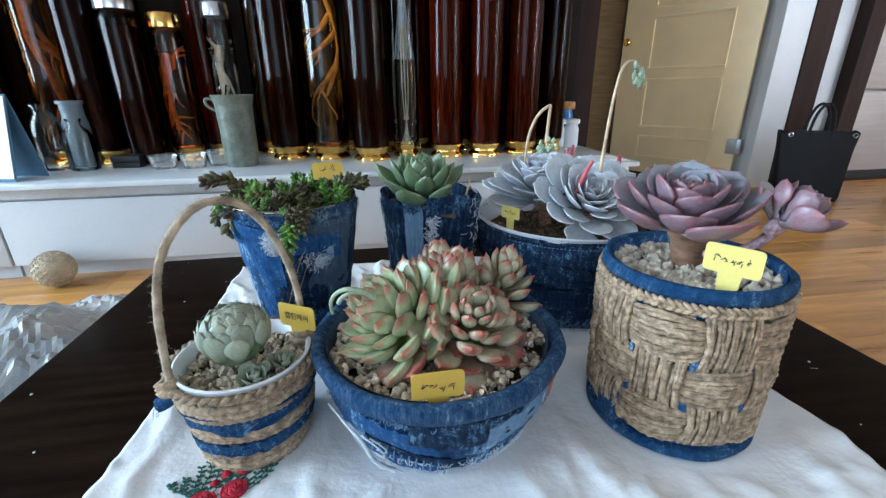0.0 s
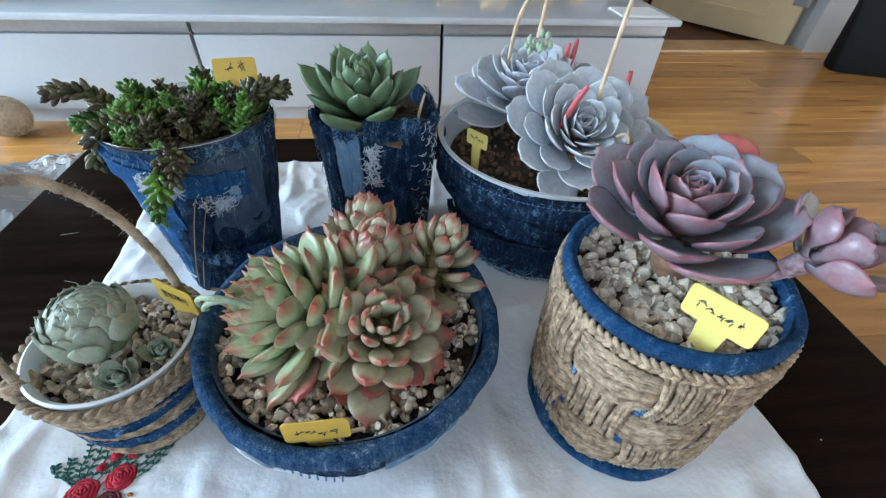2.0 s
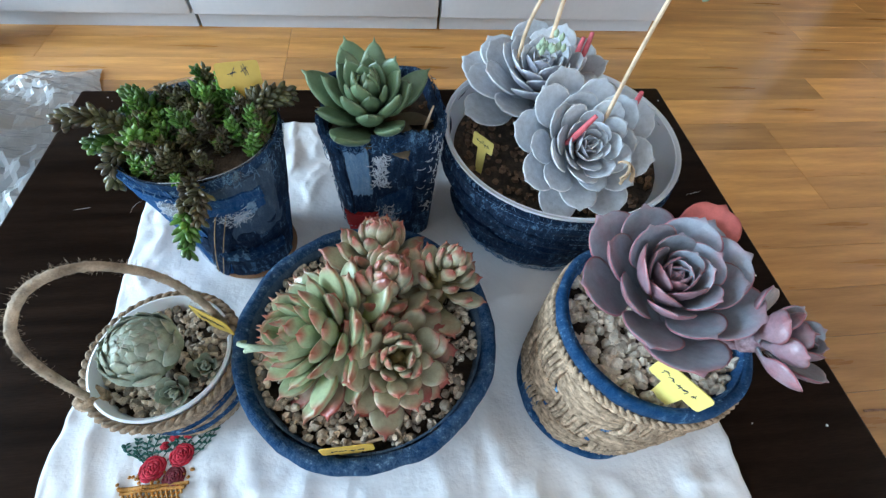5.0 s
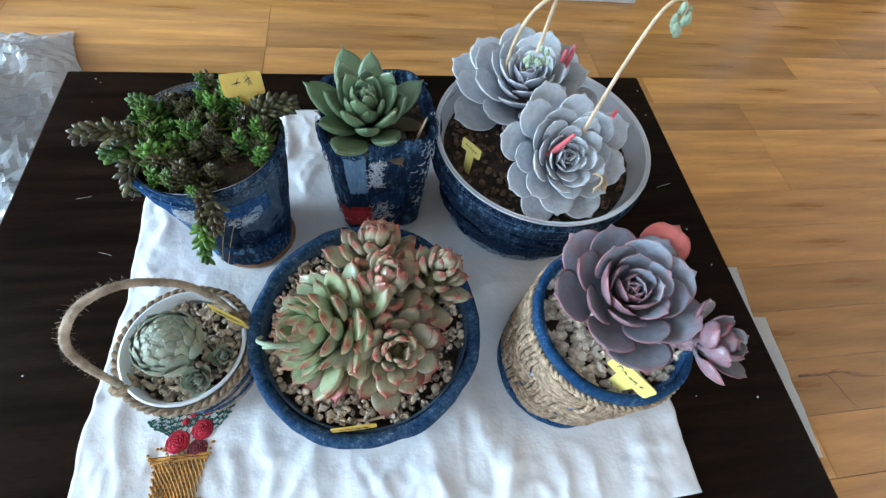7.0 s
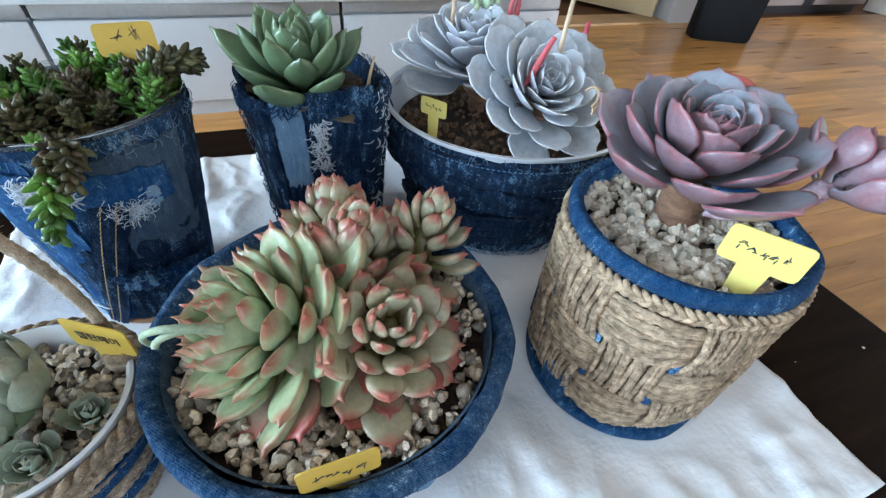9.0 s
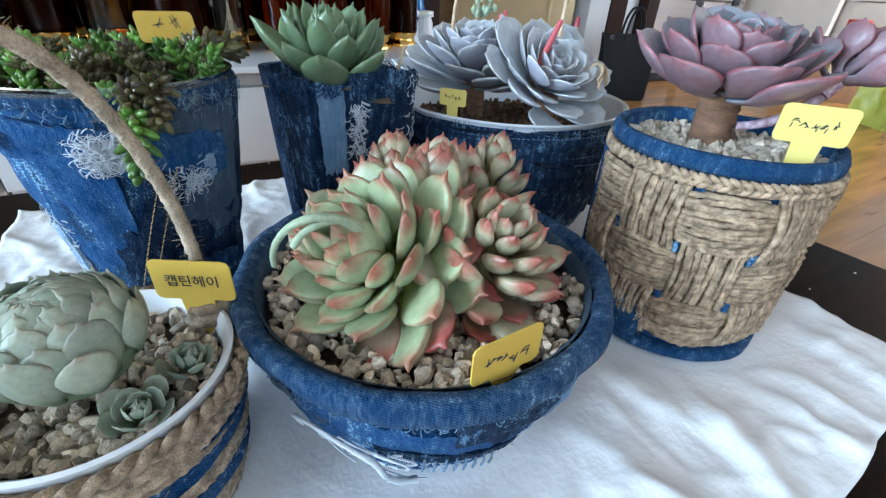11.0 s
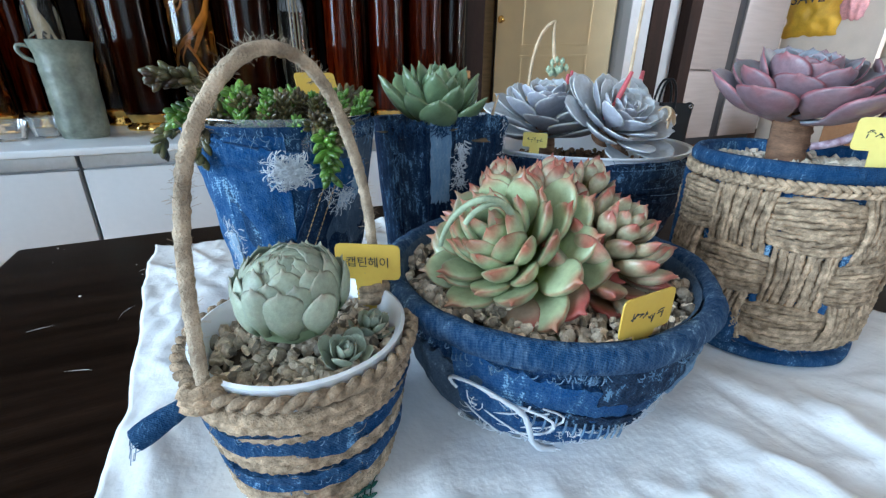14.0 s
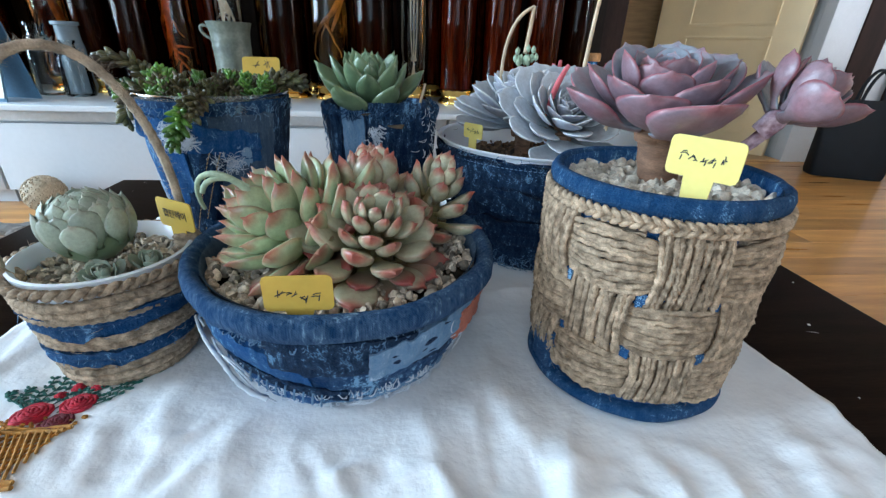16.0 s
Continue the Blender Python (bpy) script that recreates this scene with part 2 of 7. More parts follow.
LIQUOR_RED = mat("red_brown_liquor", (0.040, 0.014, 0.006), 0.10, 0.6, 5, 30, 0.0, stretch=(14, 14, 0.7), second=(0.52, 0.18, 0.05), spec=0.04)
ROOT = mat("pickled_root", (0.42, 0.22, 0.08), 0.6, 0.35, 40, 260, 0.3)
ROOT_PALE = mat("pale_dried_root", (0.62, 0.50, 0.34), 0.7, 0.25, 40, 260, 0.3)
ROOT_RED = mat("orange_pickled_root", (0.66, 0.24, 0.06), 0.55, 0.35, 40, 260, 0.3)
CELADON = mat("celadon_glaze", (0.095, 0.112, 0.090), 0.42, 0.30, 14, 90, 0.15, second=(0.13, 0.145, 0.115))
PLASTIC_WHITE = mat("white_plastic", (0.76, 0.79, 0.84), 0.35, 0.05, 9, 160, 0.03, sss=0.1)
PLASTIC_CLEAR = clear("clear_plastic", (0.97, 0.98, 0.99), 0.08, 0.12, (0.75, 0.80, 0.85), 0.16)
BAG_FILM = clear("thin_bag_film", (0.95, 0.97, 0.98), 0.14, 0.22, (0.72, 0.80, 0.86), 0.58)
PAPER = mat("white_paper", (0.78, 0.77, 0.74), 0.85, 0.06, 9, 160, 0.06)
CALENDAR = mat("blue_card", (0.075, 0.16, 0.25), 0.6, 0.15, 9, 160, 0.05)
BLUE_BOTTLE = mat("blue_plastic", (0.012, 0.16, 0.48), 0.25, 0.15, 9, 160, 0.02)
TAG = mat("yellow_plastic_tag", (0.66, 0.45, 0.075), 0.5, 0.06, 20, 260, 0.03, sss=0.05)
TAG_PALE = mat("pale_yellow_tag", (0.74, 0.62, 0.18), 0.5, 0.06, 20, 260, 0.03, sss=0.05)
INK = mat("dark_ink", (0.02, 0.03, 0.05), 0.6, 0.1)
JUTE = mat("jute_twine", (0.29, 0.205, 0.130), 0.95, 0.32, 160, 1000, 0.75, second=(0.46, 0.345, 0.235), per_object=0.20)
JUTE_PALE = mat("pale_jute_rope", (0.34, 0.265, 0.19), 0.95, 0.30, 60, 900, 0.7, second=(0.48, 0.39, 0.29))
DENIM_MID = denim("mid_blue_denim", (0.008, 0.036, 0.108), (0.22, 0.39, 0.58), 0.56)
DENIM_BRIGHT = denim("bright_blue_denim", (0.011, 0.063, 0.195), (0.25, 0.45, 0.68), 0.50)
DENIM_DARK = denim("indigo_denim", (0.004, 0.014, 0.044), (0.14, 0.26, 0.42), 0.53)
DENIM_CUFF = denim("ribbed_cuff_denim", (0.010, 0.042, 0.115), (0.33, 0.49, 0.66), 0.38, streak=(0.8, 0.8, 0.10))
DENIM_PALE = denim("pale_washed_denim", (0.13, 0.23, 0.37), (0.55, 0.66, 0.78), 0.4)
DENIM_GREY = denim("grey_blue_denim", (0.050, 0.085, 0.14), (0.26, 0.34, 0.44), 0.4)
ROYAL = denim("royal_blue_tape", (0.009, 0.046, 0.130), (0.18, 0.33, 0.53), 0.48)
BLEACHED = denim("bleached_denim", (0.20, 0.32, 0.48), (0.74, 0.80, 0.86), 0.5)
FRAY = mat("white_cotton_thread", (0.60, 0.64, 0.70), 0.95, 0.10, 50, 600, 0.2)
GOLD_THREAD = mat("golden_stitching", (0.42, 0.28, 0.13), 0.8, 0.2, 50, 600, 0.2)
RED_CLOTH = mat("red_felt", (0.42, 0.02, 0.025), 0.9, 0.15, 40, 500, 0.3)
TERRACOTTA_CLOTH = mat("faded_red_patch", (0.36, 0.12, 0.08), 0.9, 0.2, 40, 500, 0.3)
SOIL = mat("dark_potting_soil", (0.055, 0.038, 0.026), 0.95, 0.5, 90, 400, 0.8)
GRAVEL = mat("pumice_gravel", (0.44, 0.36, 0.275), 0.9, 0.30, 160, 900, 0.5, per_island=0.62, second=(0.50, 0.43, 0.34))
GRAVEL_PALE = mat("pale_pumice_gravel", (0.62, 0.54, 0.43), 0.9, 0.28, 160, 900, 0.6, per_island=0.32, second=(0.60, 0.53, 0.44))
GRAVEL_DARK = mat("brown_akadama", (0.16, 0.095, 0.055), 0.95, 0.35, 160, 900, 0.6, per_island=0.4)
STEM = mat("woody_stem", (0.23, 0.125, 0.075), 0.85, 0.35, 60, 420, 0.6, stretch=(1, 1, 4))
STALK = mat("dry_flower_stalk", (0.55, 0.40, 0.25), 0.8, 0.2, 60, 500, 0.3, second=(0.62, 0.48, 0.33))
BUD = mat("pale_green_bud", (0.34, 0.42, 0.29), 0.65, 0.25, 60, 500, 0.2)
PINK_STALK = mat("pink_flower_stalk", (0.56, 0.11, 0.13), 0.6, 0.2, 60, 500, 0.2)
LEAF_BLUE = leaf_mat("grey_blue_leaf", (0.34, 0.40, 0.45), (0.52, 0.555, 0.60), (0.80, 0.82, 0.84), (0.56, 0.46, 0.50), 0.95, 0.97, 0.48, 0.10, under=(0.33, 0.32, 0.41), under_amount=0.6)
LEAF_MAUVE = leaf_mat("mauve_leaf", (0.36, 0.42, 0.49), (0.245, 0.262, 0.305), (0.31, 0.085, 0.105), (0.40, 0.11, 0.12), 0.95, 0.90, 0.36, 0.30, under=(0.25, 0.130, 0.155), under_amount=0.72)
CORAL = leaf_mat("coral_old_leaf", (0.50, 0.22, 0.18), (0.52, 0.13, 0.11), (0.46, 0.10, 0.09), (0.45, 0.12, 0.10), 0.5, 0.85, 0.45, 0.3)
LEAF_TIPPED = leaf_mat("green_leaf_red_tip", (0.30, 0.385, 0.065), (0.385, 0.455, 0.27), (0.40, 0.115, 0.070), (0.38, 0.065, 0.048), 0.42, 0.825, 0.30, 0.06)
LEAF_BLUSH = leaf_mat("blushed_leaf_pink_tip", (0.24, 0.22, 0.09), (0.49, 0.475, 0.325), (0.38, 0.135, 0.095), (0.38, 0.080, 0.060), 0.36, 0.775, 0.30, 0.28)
LEAF_OLD = leaf_mat("reddened_old_leaf", (0.26, 0.22, 0.10), (0.33, 0.235, 0.165), (0.34, 0.115, 0.095), (0.36, 0.075, 0.065), 0.7, 0.70, 0.36, 0.50)
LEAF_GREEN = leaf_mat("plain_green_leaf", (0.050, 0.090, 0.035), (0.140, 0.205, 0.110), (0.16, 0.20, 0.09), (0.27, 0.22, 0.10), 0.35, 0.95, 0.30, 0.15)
LEAF_DRY = leaf_mat("brown_lower_leaf", (0.05, 0.045, 0.025), (0.085, 0.075, 0.045), (0.11, 0.07, 0.05), (0.2, 0.13, 0.07), 0.5, 0.8, 0.6, 0.5)
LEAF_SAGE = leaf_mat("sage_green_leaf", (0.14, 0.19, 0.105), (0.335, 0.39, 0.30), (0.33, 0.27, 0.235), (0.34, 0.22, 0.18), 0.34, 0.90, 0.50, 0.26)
SEDUM = mat("tiny_green_sedum", (0.035, 0.095, 0.012), 0.35, 0.40, 45, 300, 0.1, second=(0.105, 0.215, 0.030), per_island=0.3, sss=0.1)
SEDUM_BROWN = mat("tiny_bronze_sedum", (0.070, 0.040, 0.026), 0.35, 0.40, 45, 300, 0.1, second=(0.085, 0.085, 0.03), per_island=0.35, sss=0.1)
EMB_GREEN = mat("green_embroidery", (0.02, 0.105, 0.085), 0.8, 0.3, 200, 900, 0.3)
EMB_RED = mat("red_embroidery", (0.46, 0.012, 0.035), 0.8, 0.25, 200, 900, 0.3)
EMB_MAROON = mat("maroon_embroidery", (0.16, 0.012, 0.022), 0.8, 0.25, 200, 900, 0.3)
EMB_GOLD = mat("golden_embroidery", (0.46, 0.22, 0.04), 0.8, 0.3, 200, 900, 0.3)
PINE = mat("pale_pine", (0.52, 0.34, 0.17), 0.55, 0.2, 6, 90, 0.08, stretch=(1, 1, 8))
CREAM = mat("cream_cabinet", (0.66, 0.58, 0.50), 0.45, 0.05, 5, 90, 0.04)
TILE = mat("cream_wall_tile", (0.72, 0.65, 0.57), 0.35, 0.06, 6, 90, 0.04)
SNAKE = mat("snake_plant_leaf", (0.030, 0.075, 0.020), 0.45, 0.5, 30, 120, 0.1, second=(0.16, 0.21, 0.06), stretch=(1, 1, 2.2))
FERN = mat("dark_green_foliage", (0.025, 0.060, 0.018), 0.5, 0.4, 30, 120, 0.1, second=(0.06, 0.12, 0.03), per_island=0.3)
YELLOW = mat("yellow_printed_bag", (0.66, 0.40, 0.03), 0.55, 0.15, 12, 90, 0.1)
PINK = mat("pink_print_cloth", (0.66, 0.34, 0.36), 0.85, 0.2, 30, 90, 0.1)
ORANGE = mat("orange_plastic", (0.70, 0.13, 0.03), 0.4, 0.1)
RED_PLASTIC = mat("red_plastic", (0.62, 0.04, 0.02), 0.4, 0.1)
CARDBOARD = mat("brown_cardboard", (0.30, 0.16, 0.08), 0.85, 0.15, 12, 90, 0.1)
BALL = mat("cream_woven_plastic", (0.46, 0.38, 0.27), 0.7, 0.2, 20, 90, 0.2)
PLANTER_WHITE = mat("white_glazed_planter", (0.80, 0.81, 0.82), 0.3, 0.04, 5, 90, 0.03)
PINK_SHOOT = mat("pink_mottled_shoot", (0.30, 0.13, 0.17), 0.6, 0.3, 120, 500, 0.2, second=(0.52, 0.42, 0.50))
GREY_BLUE = mat("grey_blue_plastic", (0.13, 0.165, 0.19), 0.45, 0.1, 9, 160, 0.03)


# ---------------------------------------------------------------- shapes
def mesh_of(bm, name, smooth=True, angle=None):
    bm.normal_update()
    me = bpy.data.meshes.new(name)
    bm.to_mesh(me)
    bm.free()
    if smooth:
        me.shade_smooth()
        if angle:
            me.set_sharp_from_angle(angle=radians(angle))
    return me


def part(name, bm, material, parent=None, label="", smooth=True, angle=66):
    """Links a bmesh as one mesh object, under a thing or a part."""
    ob = new(name, mesh_of(bm, name, smooth, angle))
    ob.data.materials.append(material)
    ob.parent = parent
    return tagged(ob, label, kind="stuff" if name == "frayed_threads" else "")


def thing(name, place, label, category, group="", turn=0.0, kind=""):
    ob = new(name)
    ob.matrix_basis = pose(*place, 0, 0, turn)
    ob.empty_display_size = 0.02
    return tagged(ob, label, category, group, kind)


def box(bm, x0, y0, z0, x1, y1, z1, bevel=0.0, m=None):
    """A box between two corners, with its edges rounded."""
    made = bmesh.ops.create_cube(bm, size=1.0)["verts"]
    for v in made:
        v.co = Vector(((x0 + x1) / 2 + v.co.x * (x1 - x0), (y0 + y1) / 2 + v.co.y * (y1 - y0), (z0 + z1) / 2 + v.co.z * (z1 - z0)))
    if bevel:
        edges = list({e for v in made for e in v.link_edges})
        made = bmesh.ops.bevel(bm, geom=edges, offset=bevel, segments=2, affect="EDGES", profile=0.6)["verts"] 
    if m is not None:
        bmesh.ops.transform(bm, matrix=m, verts=list({v for v in made if v.is_valid}))
    return bm


def boxed(*a, bevel=0.0):
    return box(bmesh.new(), *a, bevel=bevel)


def lathe(profile, segs=64, shape=None, wob=0.0, freq=20.0, bm=None, at=(0, 0, 0), caps=False, seed=0.0):
    """A turned shape from (radius, height) pairs; shape(angle) squares it, wob crumples it."""
    bm = bm or bmesh.new()
    rings = []
    for r, z in profile:
        ring = []
        for k in range(segs):
            a = 2 * math.pi * k / segs
            q = r * (shape(a) if shape else 1)
            p = Vector((q * math.cos(a), q * math.sin(a), z))
            if wob:
                d = noise.noise(p * freq + Vector((seed, seed, 0))) + 0.5 * noise.noise(p * freq * 2.7 + Vector((0, seed, 9)))
                p += Vector((math.cos(a), math.sin(a), 0.25)) * d * wob
            ring.append(bm.verts.new(p + Vector(at)))
        rings.append(ring)
    for lo, hi in zip(rings, rings[1:]):
        for k in range(segs):
            bm.faces.new((lo[k], lo[(k + 1) % segs], hi[(k + 1) % segs], hi[k]))
    if caps:
        bm.faces.new(rings[0][::-1])
        bm.faces.new(rings[-1])
    return bm


def tube(bm, pts, r, sides=8, twist=0.0, lobes=0, lobe=0.0, taper=None, closed=False, fuzz=0.0):
    """A cord along points; lobes and twist turn it into a laid rope."""
    pts = [Vector(p) for p in pts]
    n = len(pts)
    up = Vector((0.13, 0.31, 0.94)).normalized()
    rings, run = [], 0.0
    for i, p in enumerate(pts):
        a, b = pts[(i - 1) % n if closed else max(i - 1, 0)], pts[(i + 1) % n if closed else min(i + 1, n - 1)]
        d = (b - a).normalized() if (b - a).length > 1e-9 else Vector((0, 0, 1))
        s = d.cross(up)
        s = s.normalized() if s.length > 1e-3 else d.orthogonal().normalized()
        t = s.cross(d)
        up = t
        if i:
            run += (p - pts[i - 1]).length
        q = r * (taper(i / max(1, n - 1)) if taper else 1)
        ring = []
        for k in range(sides):
            w = 2 * math.pi * k / sides
            rr = q * (1 + lobe * math.cos(lobes * w + twist * run)) if lobes else q
            if fuzz:
                rr *= 1 + fuzz * noise.noise(p * 300 + Vector((k * 3.1, 0, 0)))
            ring.append(bm.verts.new(p + (s * math.cos(w) + t * math.sin(w)) * rr))
        rings.append(ring)
    m = n if closed else n - 1
    for i in range(m):
        lo, hi = rings[i], rings[(i + 1) % n]
        for k in range(sides):
            bm.faces.new((lo[k], lo[(k + 1) % sides], hi[(k + 1) % sides], hi[k]))
    if not closed:
        bm.faces.new(rings[0][::-1])
        bm.faces.new(rings[-1])
    return bm


def bez(p0, p1, p2, p3, n=12):
    p0, p1, p2, p3 = map(Vector, (p0, p1, p2, p3))
    return [(1 - t) ** 3 * p0 + 3 * (1 - t) ** 2 * t * p1 + 3 * (1 - t) * t * t * p2 + t**3 * p3 for t in (k / n for k in range(n + 1))]


def around(profile, z):
    """The radius of a turned profile at a height."""
    for (r0, z0), (r1, z1) in zip(profile, profile[1:]):
        if z0 <= z <= z1 and z1 > z0:
            return r0 + (r1 - r0) * (z - z0) / (z1 - z0)
    return profile[-1][0]


def cloth_patch(profile, a0, a1, z0, z1, off=0.002, rag=0.003, shape=None, nu=26, nv=14, slant=0.0, seed=0.0, wob=0.0012):
    """A piece of cloth laid on a turned pot, between two angles (degrees) and heights, with ragged edges and a thickness."""
    bm = bmesh.new()
    grid = []
    for j in range(nv + 1):
        row = []
        for i in range(nu + 1):
            u, v = i / nu, j / nv
            edge_u = rag * 10 * noise.noise(Vector((v * 9, seed, 3))) if i in (0, nu) else 0
            edge_v = rag * (noise.noise(Vector((u * 14, seed, 7))) + 0.6 * noise.noise(Vector((u * 45, seed, 1)))) if j in (0, nv) else 0
            a = radians(a0 + (a1 - a0) * u + edge_u * 40)
            z = z0 + (z1 - z0) * v + edge_v + slant * (u - 0.5)
            r = around(profile, min(max(z, profile[0][1]), profile[-1][1])) * (shape(a) if shape else 1) + off
            r += wob * noise.noise(Vector((u * 7, v * 5, seed)))
            row.append((a, z, r))
        grid.append(row)
    top = [[bm.verts.new((r * math.cos(a), r * math.sin(a), z)) for a, z, r in row] for row in grid]
    low = [[bm.verts.new(((r - off - 0.001) * math.cos(a), (r - off - 0.001) * math.sin(a), z)) for a, z, r in row] for row in grid]
    for j in range(nv):
        for i in range(nu):
            bm.faces.new((top[j][i], top[j][i + 1], top[j + 1][i + 1], top[j + 1][i]))
    for j in range(nv):
        for i, flip in ((0, False), (nu, True)):
            f = (top[j][i], top[j + 1][i], low[j + 1][i], low[j][i])
            bm.faces.new(f[::-1] if flip else f)
    for i in range(nu):
        for j, flip in ((0, True), (nv, False)):
            f = (top[j][i], top[j][i + 1], low[j][i + 1], low[j][i])
            bm.faces.new(f if flip else f[::-1])
    bmesh.ops.delete(bm, geom=[v for v in bm.verts if not v.link_faces], context="VERTS")
    return bm


def fray(profile, a0, a1, z0, z1, count, length, r=0.00035, shape=None, seed=1, out=0.004, down=True, loop=0.16):
    """Loose cotton threads on a turned pot: short curls that start on the surface and stand off it."""
    rnd = random.Random(seed)
    bm = bmesh.new()
    for _ in range(count):
        a, z = radians(rnd.uniform(a0, a1)), rnd.uniform(z0, z1)
        way = rnd.uniform(-2.6, -0.5) if down else rnd.uniform(0, 6.28)
        curl = rnd.gauss(0, loop)
        pts = []
        far = out * rnd.uniform(0.2, 1.0)
        steps = 9
        for k in range(steps):
            rr = around(profile, min(max(z, profile[0][1]), profile[-1][1])) * (shape(a) if shape else 1)
            o = 0.0026 + far * math.sin(k / (steps - 1) * math.pi * 0.8)
            pts.append(((rr + o) * math.cos(a), (rr + o) * math.sin(a), z))
            a += math.cos(way) * length * 1.6 / steps / max(rr, 0.01)
            z += math.sin(way) * length * 1.6 / steps
            way += curl + rnd.gauss(0, 0.13)
        tube(bm, pts, r * rnd.uniform(0.6, 1.3), 4)
    return bm


def gravel(radius, count, size, z, seed, holes=(), dome=0.0, shape=None):
    """A bed of broken stones."""
    rnd = random.Random(seed)
    proto = bmesh.new()
    bmesh.ops.create_icosphere(proto, subdivisions=2, radius=1)
    vs = [v.co.copy() for v in proto.verts]
    fs = [[v.index for v in f.verts] for f in proto.faces]
    proto.free()
    V, F = [], []
    for _ in range(count):
        a, q = rnd.uniform(0, 2 * math.pi), radius * math.sqrt(rnd.random())
        q *= shape(a) if shape else 1
        s = size * rnd.uniform(0.55, 1.25)
        off = Vector((rnd.uniform(0, 50), rnd.uniform(0, 50), 0))
        rot = Euler((rnd.uniform(0, 6), rnd.uniform(0, 6), rnd.uniform(0, 6))).to_matrix()
        sc = Vector((1, rnd.uniform(0.65, 1), rnd.uniform(0.5, 0.85))) * s
        c = Vector((q * math.cos(a), q * math.sin(a), z + dome * (1 - (q / radius) ** 2) + rnd.uniform(-0.3, 0.6) * size))
        k = len(V)
        for p in vs:
            p = p * (1 + 0.42 * noise.noise(p * 1.3 + off) + 0.24 * noise.noise(p * 3.3 + off))
            V.append(c + rot @ Vector((p.x * sc.x, p.y * sc.y, p.z * sc.z)))
        F += [[k + i for i in f] for f in fs]
    me = bpy.data.meshes.new("gravel")
    me.from_pydata([tuple(v) for v in V], [], F)
    me.shade_smooth()
    me.set_sharp_from_angle(angle=radians(38))
    return me


def gravel_part(parent, material, *a, label="", **k):
    ob = new("gravel", gravel(*a, **k))
    ob.data.materials.append(material)
    ob.parent = parent
    return tagged(ob, label or "loose broken pumice gravel", kind="stuff")


def leaf_mesh(name, w, t, cup, bend, peak=0.65, spike=0.04, point=0.5, rings=11, sides=14):
    """One fleshy leaf of length 1 along +y: width w, thickness t, hollow by cup, curving up by bend, a spike at its tip."""
    bm = bmesh.new()
    al, mg, un = bm.verts.layers.float.new("along"), bm.verts.layers.float.new("margin"), bm.verts.layers.float.new("under")
    q = math.log(0.5) / math.log(peak)
    loops = []
    steps = (0, 0.1, 0.22, 0.36, 0.5, 0.62, 0.73, 0.82, 0.89, 0.94, 0.975, 1.0)
    for k in range(rings + 1):
        s = steps[k]
        f = max(0.0, math.sin(math.pi * min(1, s**q))) ** point if s > 0.5 else max(math.sin(math.pi * s**q) ** 0.9, 0.0)
        f = max(f, 0.32 * (1 - s) ** 0.7) if s < 0.5 else f
        y = s * (1 - spike)
        if k == rings:
            y, f = 1.0, 0.015
        elif k == rings - 1:
            f = max(0.06, f * 0.55)
        W, T = w / 2 * f, t / 2 * (0.35 + 0.65 * f) * (1 if k < rings else 0.1)
        ring = []
        for j in range(sides):
            a = 2 * math.pi * j / sides
            x = W * math.cos(a)
            z = T * math.sin(a) * (0.45 if math.sin(a) > 0 else 1.0) + cup * (x * x) / max(w, 1e-6) + bend * s * s
            v = bm.verts.new((x, y, z))
            v[al] = s
            v[un] = max(0.0, -math.sin(a))
            v[mg] = max(abs(math.cos(a)) ** 9 * min(1, s * 2.5), 0.0)
            ring.append(v)
        loops.append(ring)
    for lo, hi in zip(loops, loops[1:]):
        for j in range(sides):
            bm.faces.new((lo[j], lo[(j + 1) % sides], hi[(j + 1) % sides], hi[j]))
    bm.faces.new(loops[0][::-1])
    bm.faces.new(loops[-1])
    return mesh_of(bm, name)


def rosette(thing_, place, axis, meshes, material, count, outer, inner, low, high, base=(0.012, 0.003), rise=(0.0, 0.02), seed=0, turn=0.0, core=None, label="", jitter=1.0, power=1.0):
    """Leaves in a spiral round an axis, from the outermost and flattest to the innermost and steepest."""
    rnd = random.Random(seed)
    bm = bmesh.new()
    lathe([(base[0] * 0.9, -0.012), (base[0], rise[0] - 0.002), (max(base[1], 0.002), rise[1]), (0.0008, rise[1] + 0.004)], 14, bm=bm, caps=True)
    hub = part("rosette", bm, core or material, thing_, label)
    turn_to = Vector((0, 0, 1)).rotation_difference(Vector(axis).normalized()).to_matrix().to_4x4()
    hub.matrix_basis = Matrix.Translation(place) @ turn_to
    for i in range(count):
        f = (i / max(1, count - 1)) ** power
        L = (outer + (inner - outer) * f) * (1 + jitter * rnd.uniform(-0.09, 0.09))
        e = low + (high - low) * f + jitter * rnd.uniform(-5, 5)
        az = turn + i * 137.508 + jitter * rnd.uniform(-7, 7)
        ob = new("leaf", meshes[i % len(meshes)])
        if not ob.data.materials:
            ob.data.materials.append(material)
        ob.parent = hub
        m = pose(0, 0, 0, 0, 0, az) @ Matrix.Translation((0, base[0] + (base[1] - base[0]) * f, rise[0] + (rise[1] - rise[0]) * f)) @ pose(0, 0, 0, e, rnd.uniform(-8, 8) * jitter, 0)
        ob.matrix_basis = m @ Matrix.Diagonal((L * rnd.uniform(0.92, 1.06), L, L, 1))
    return hub


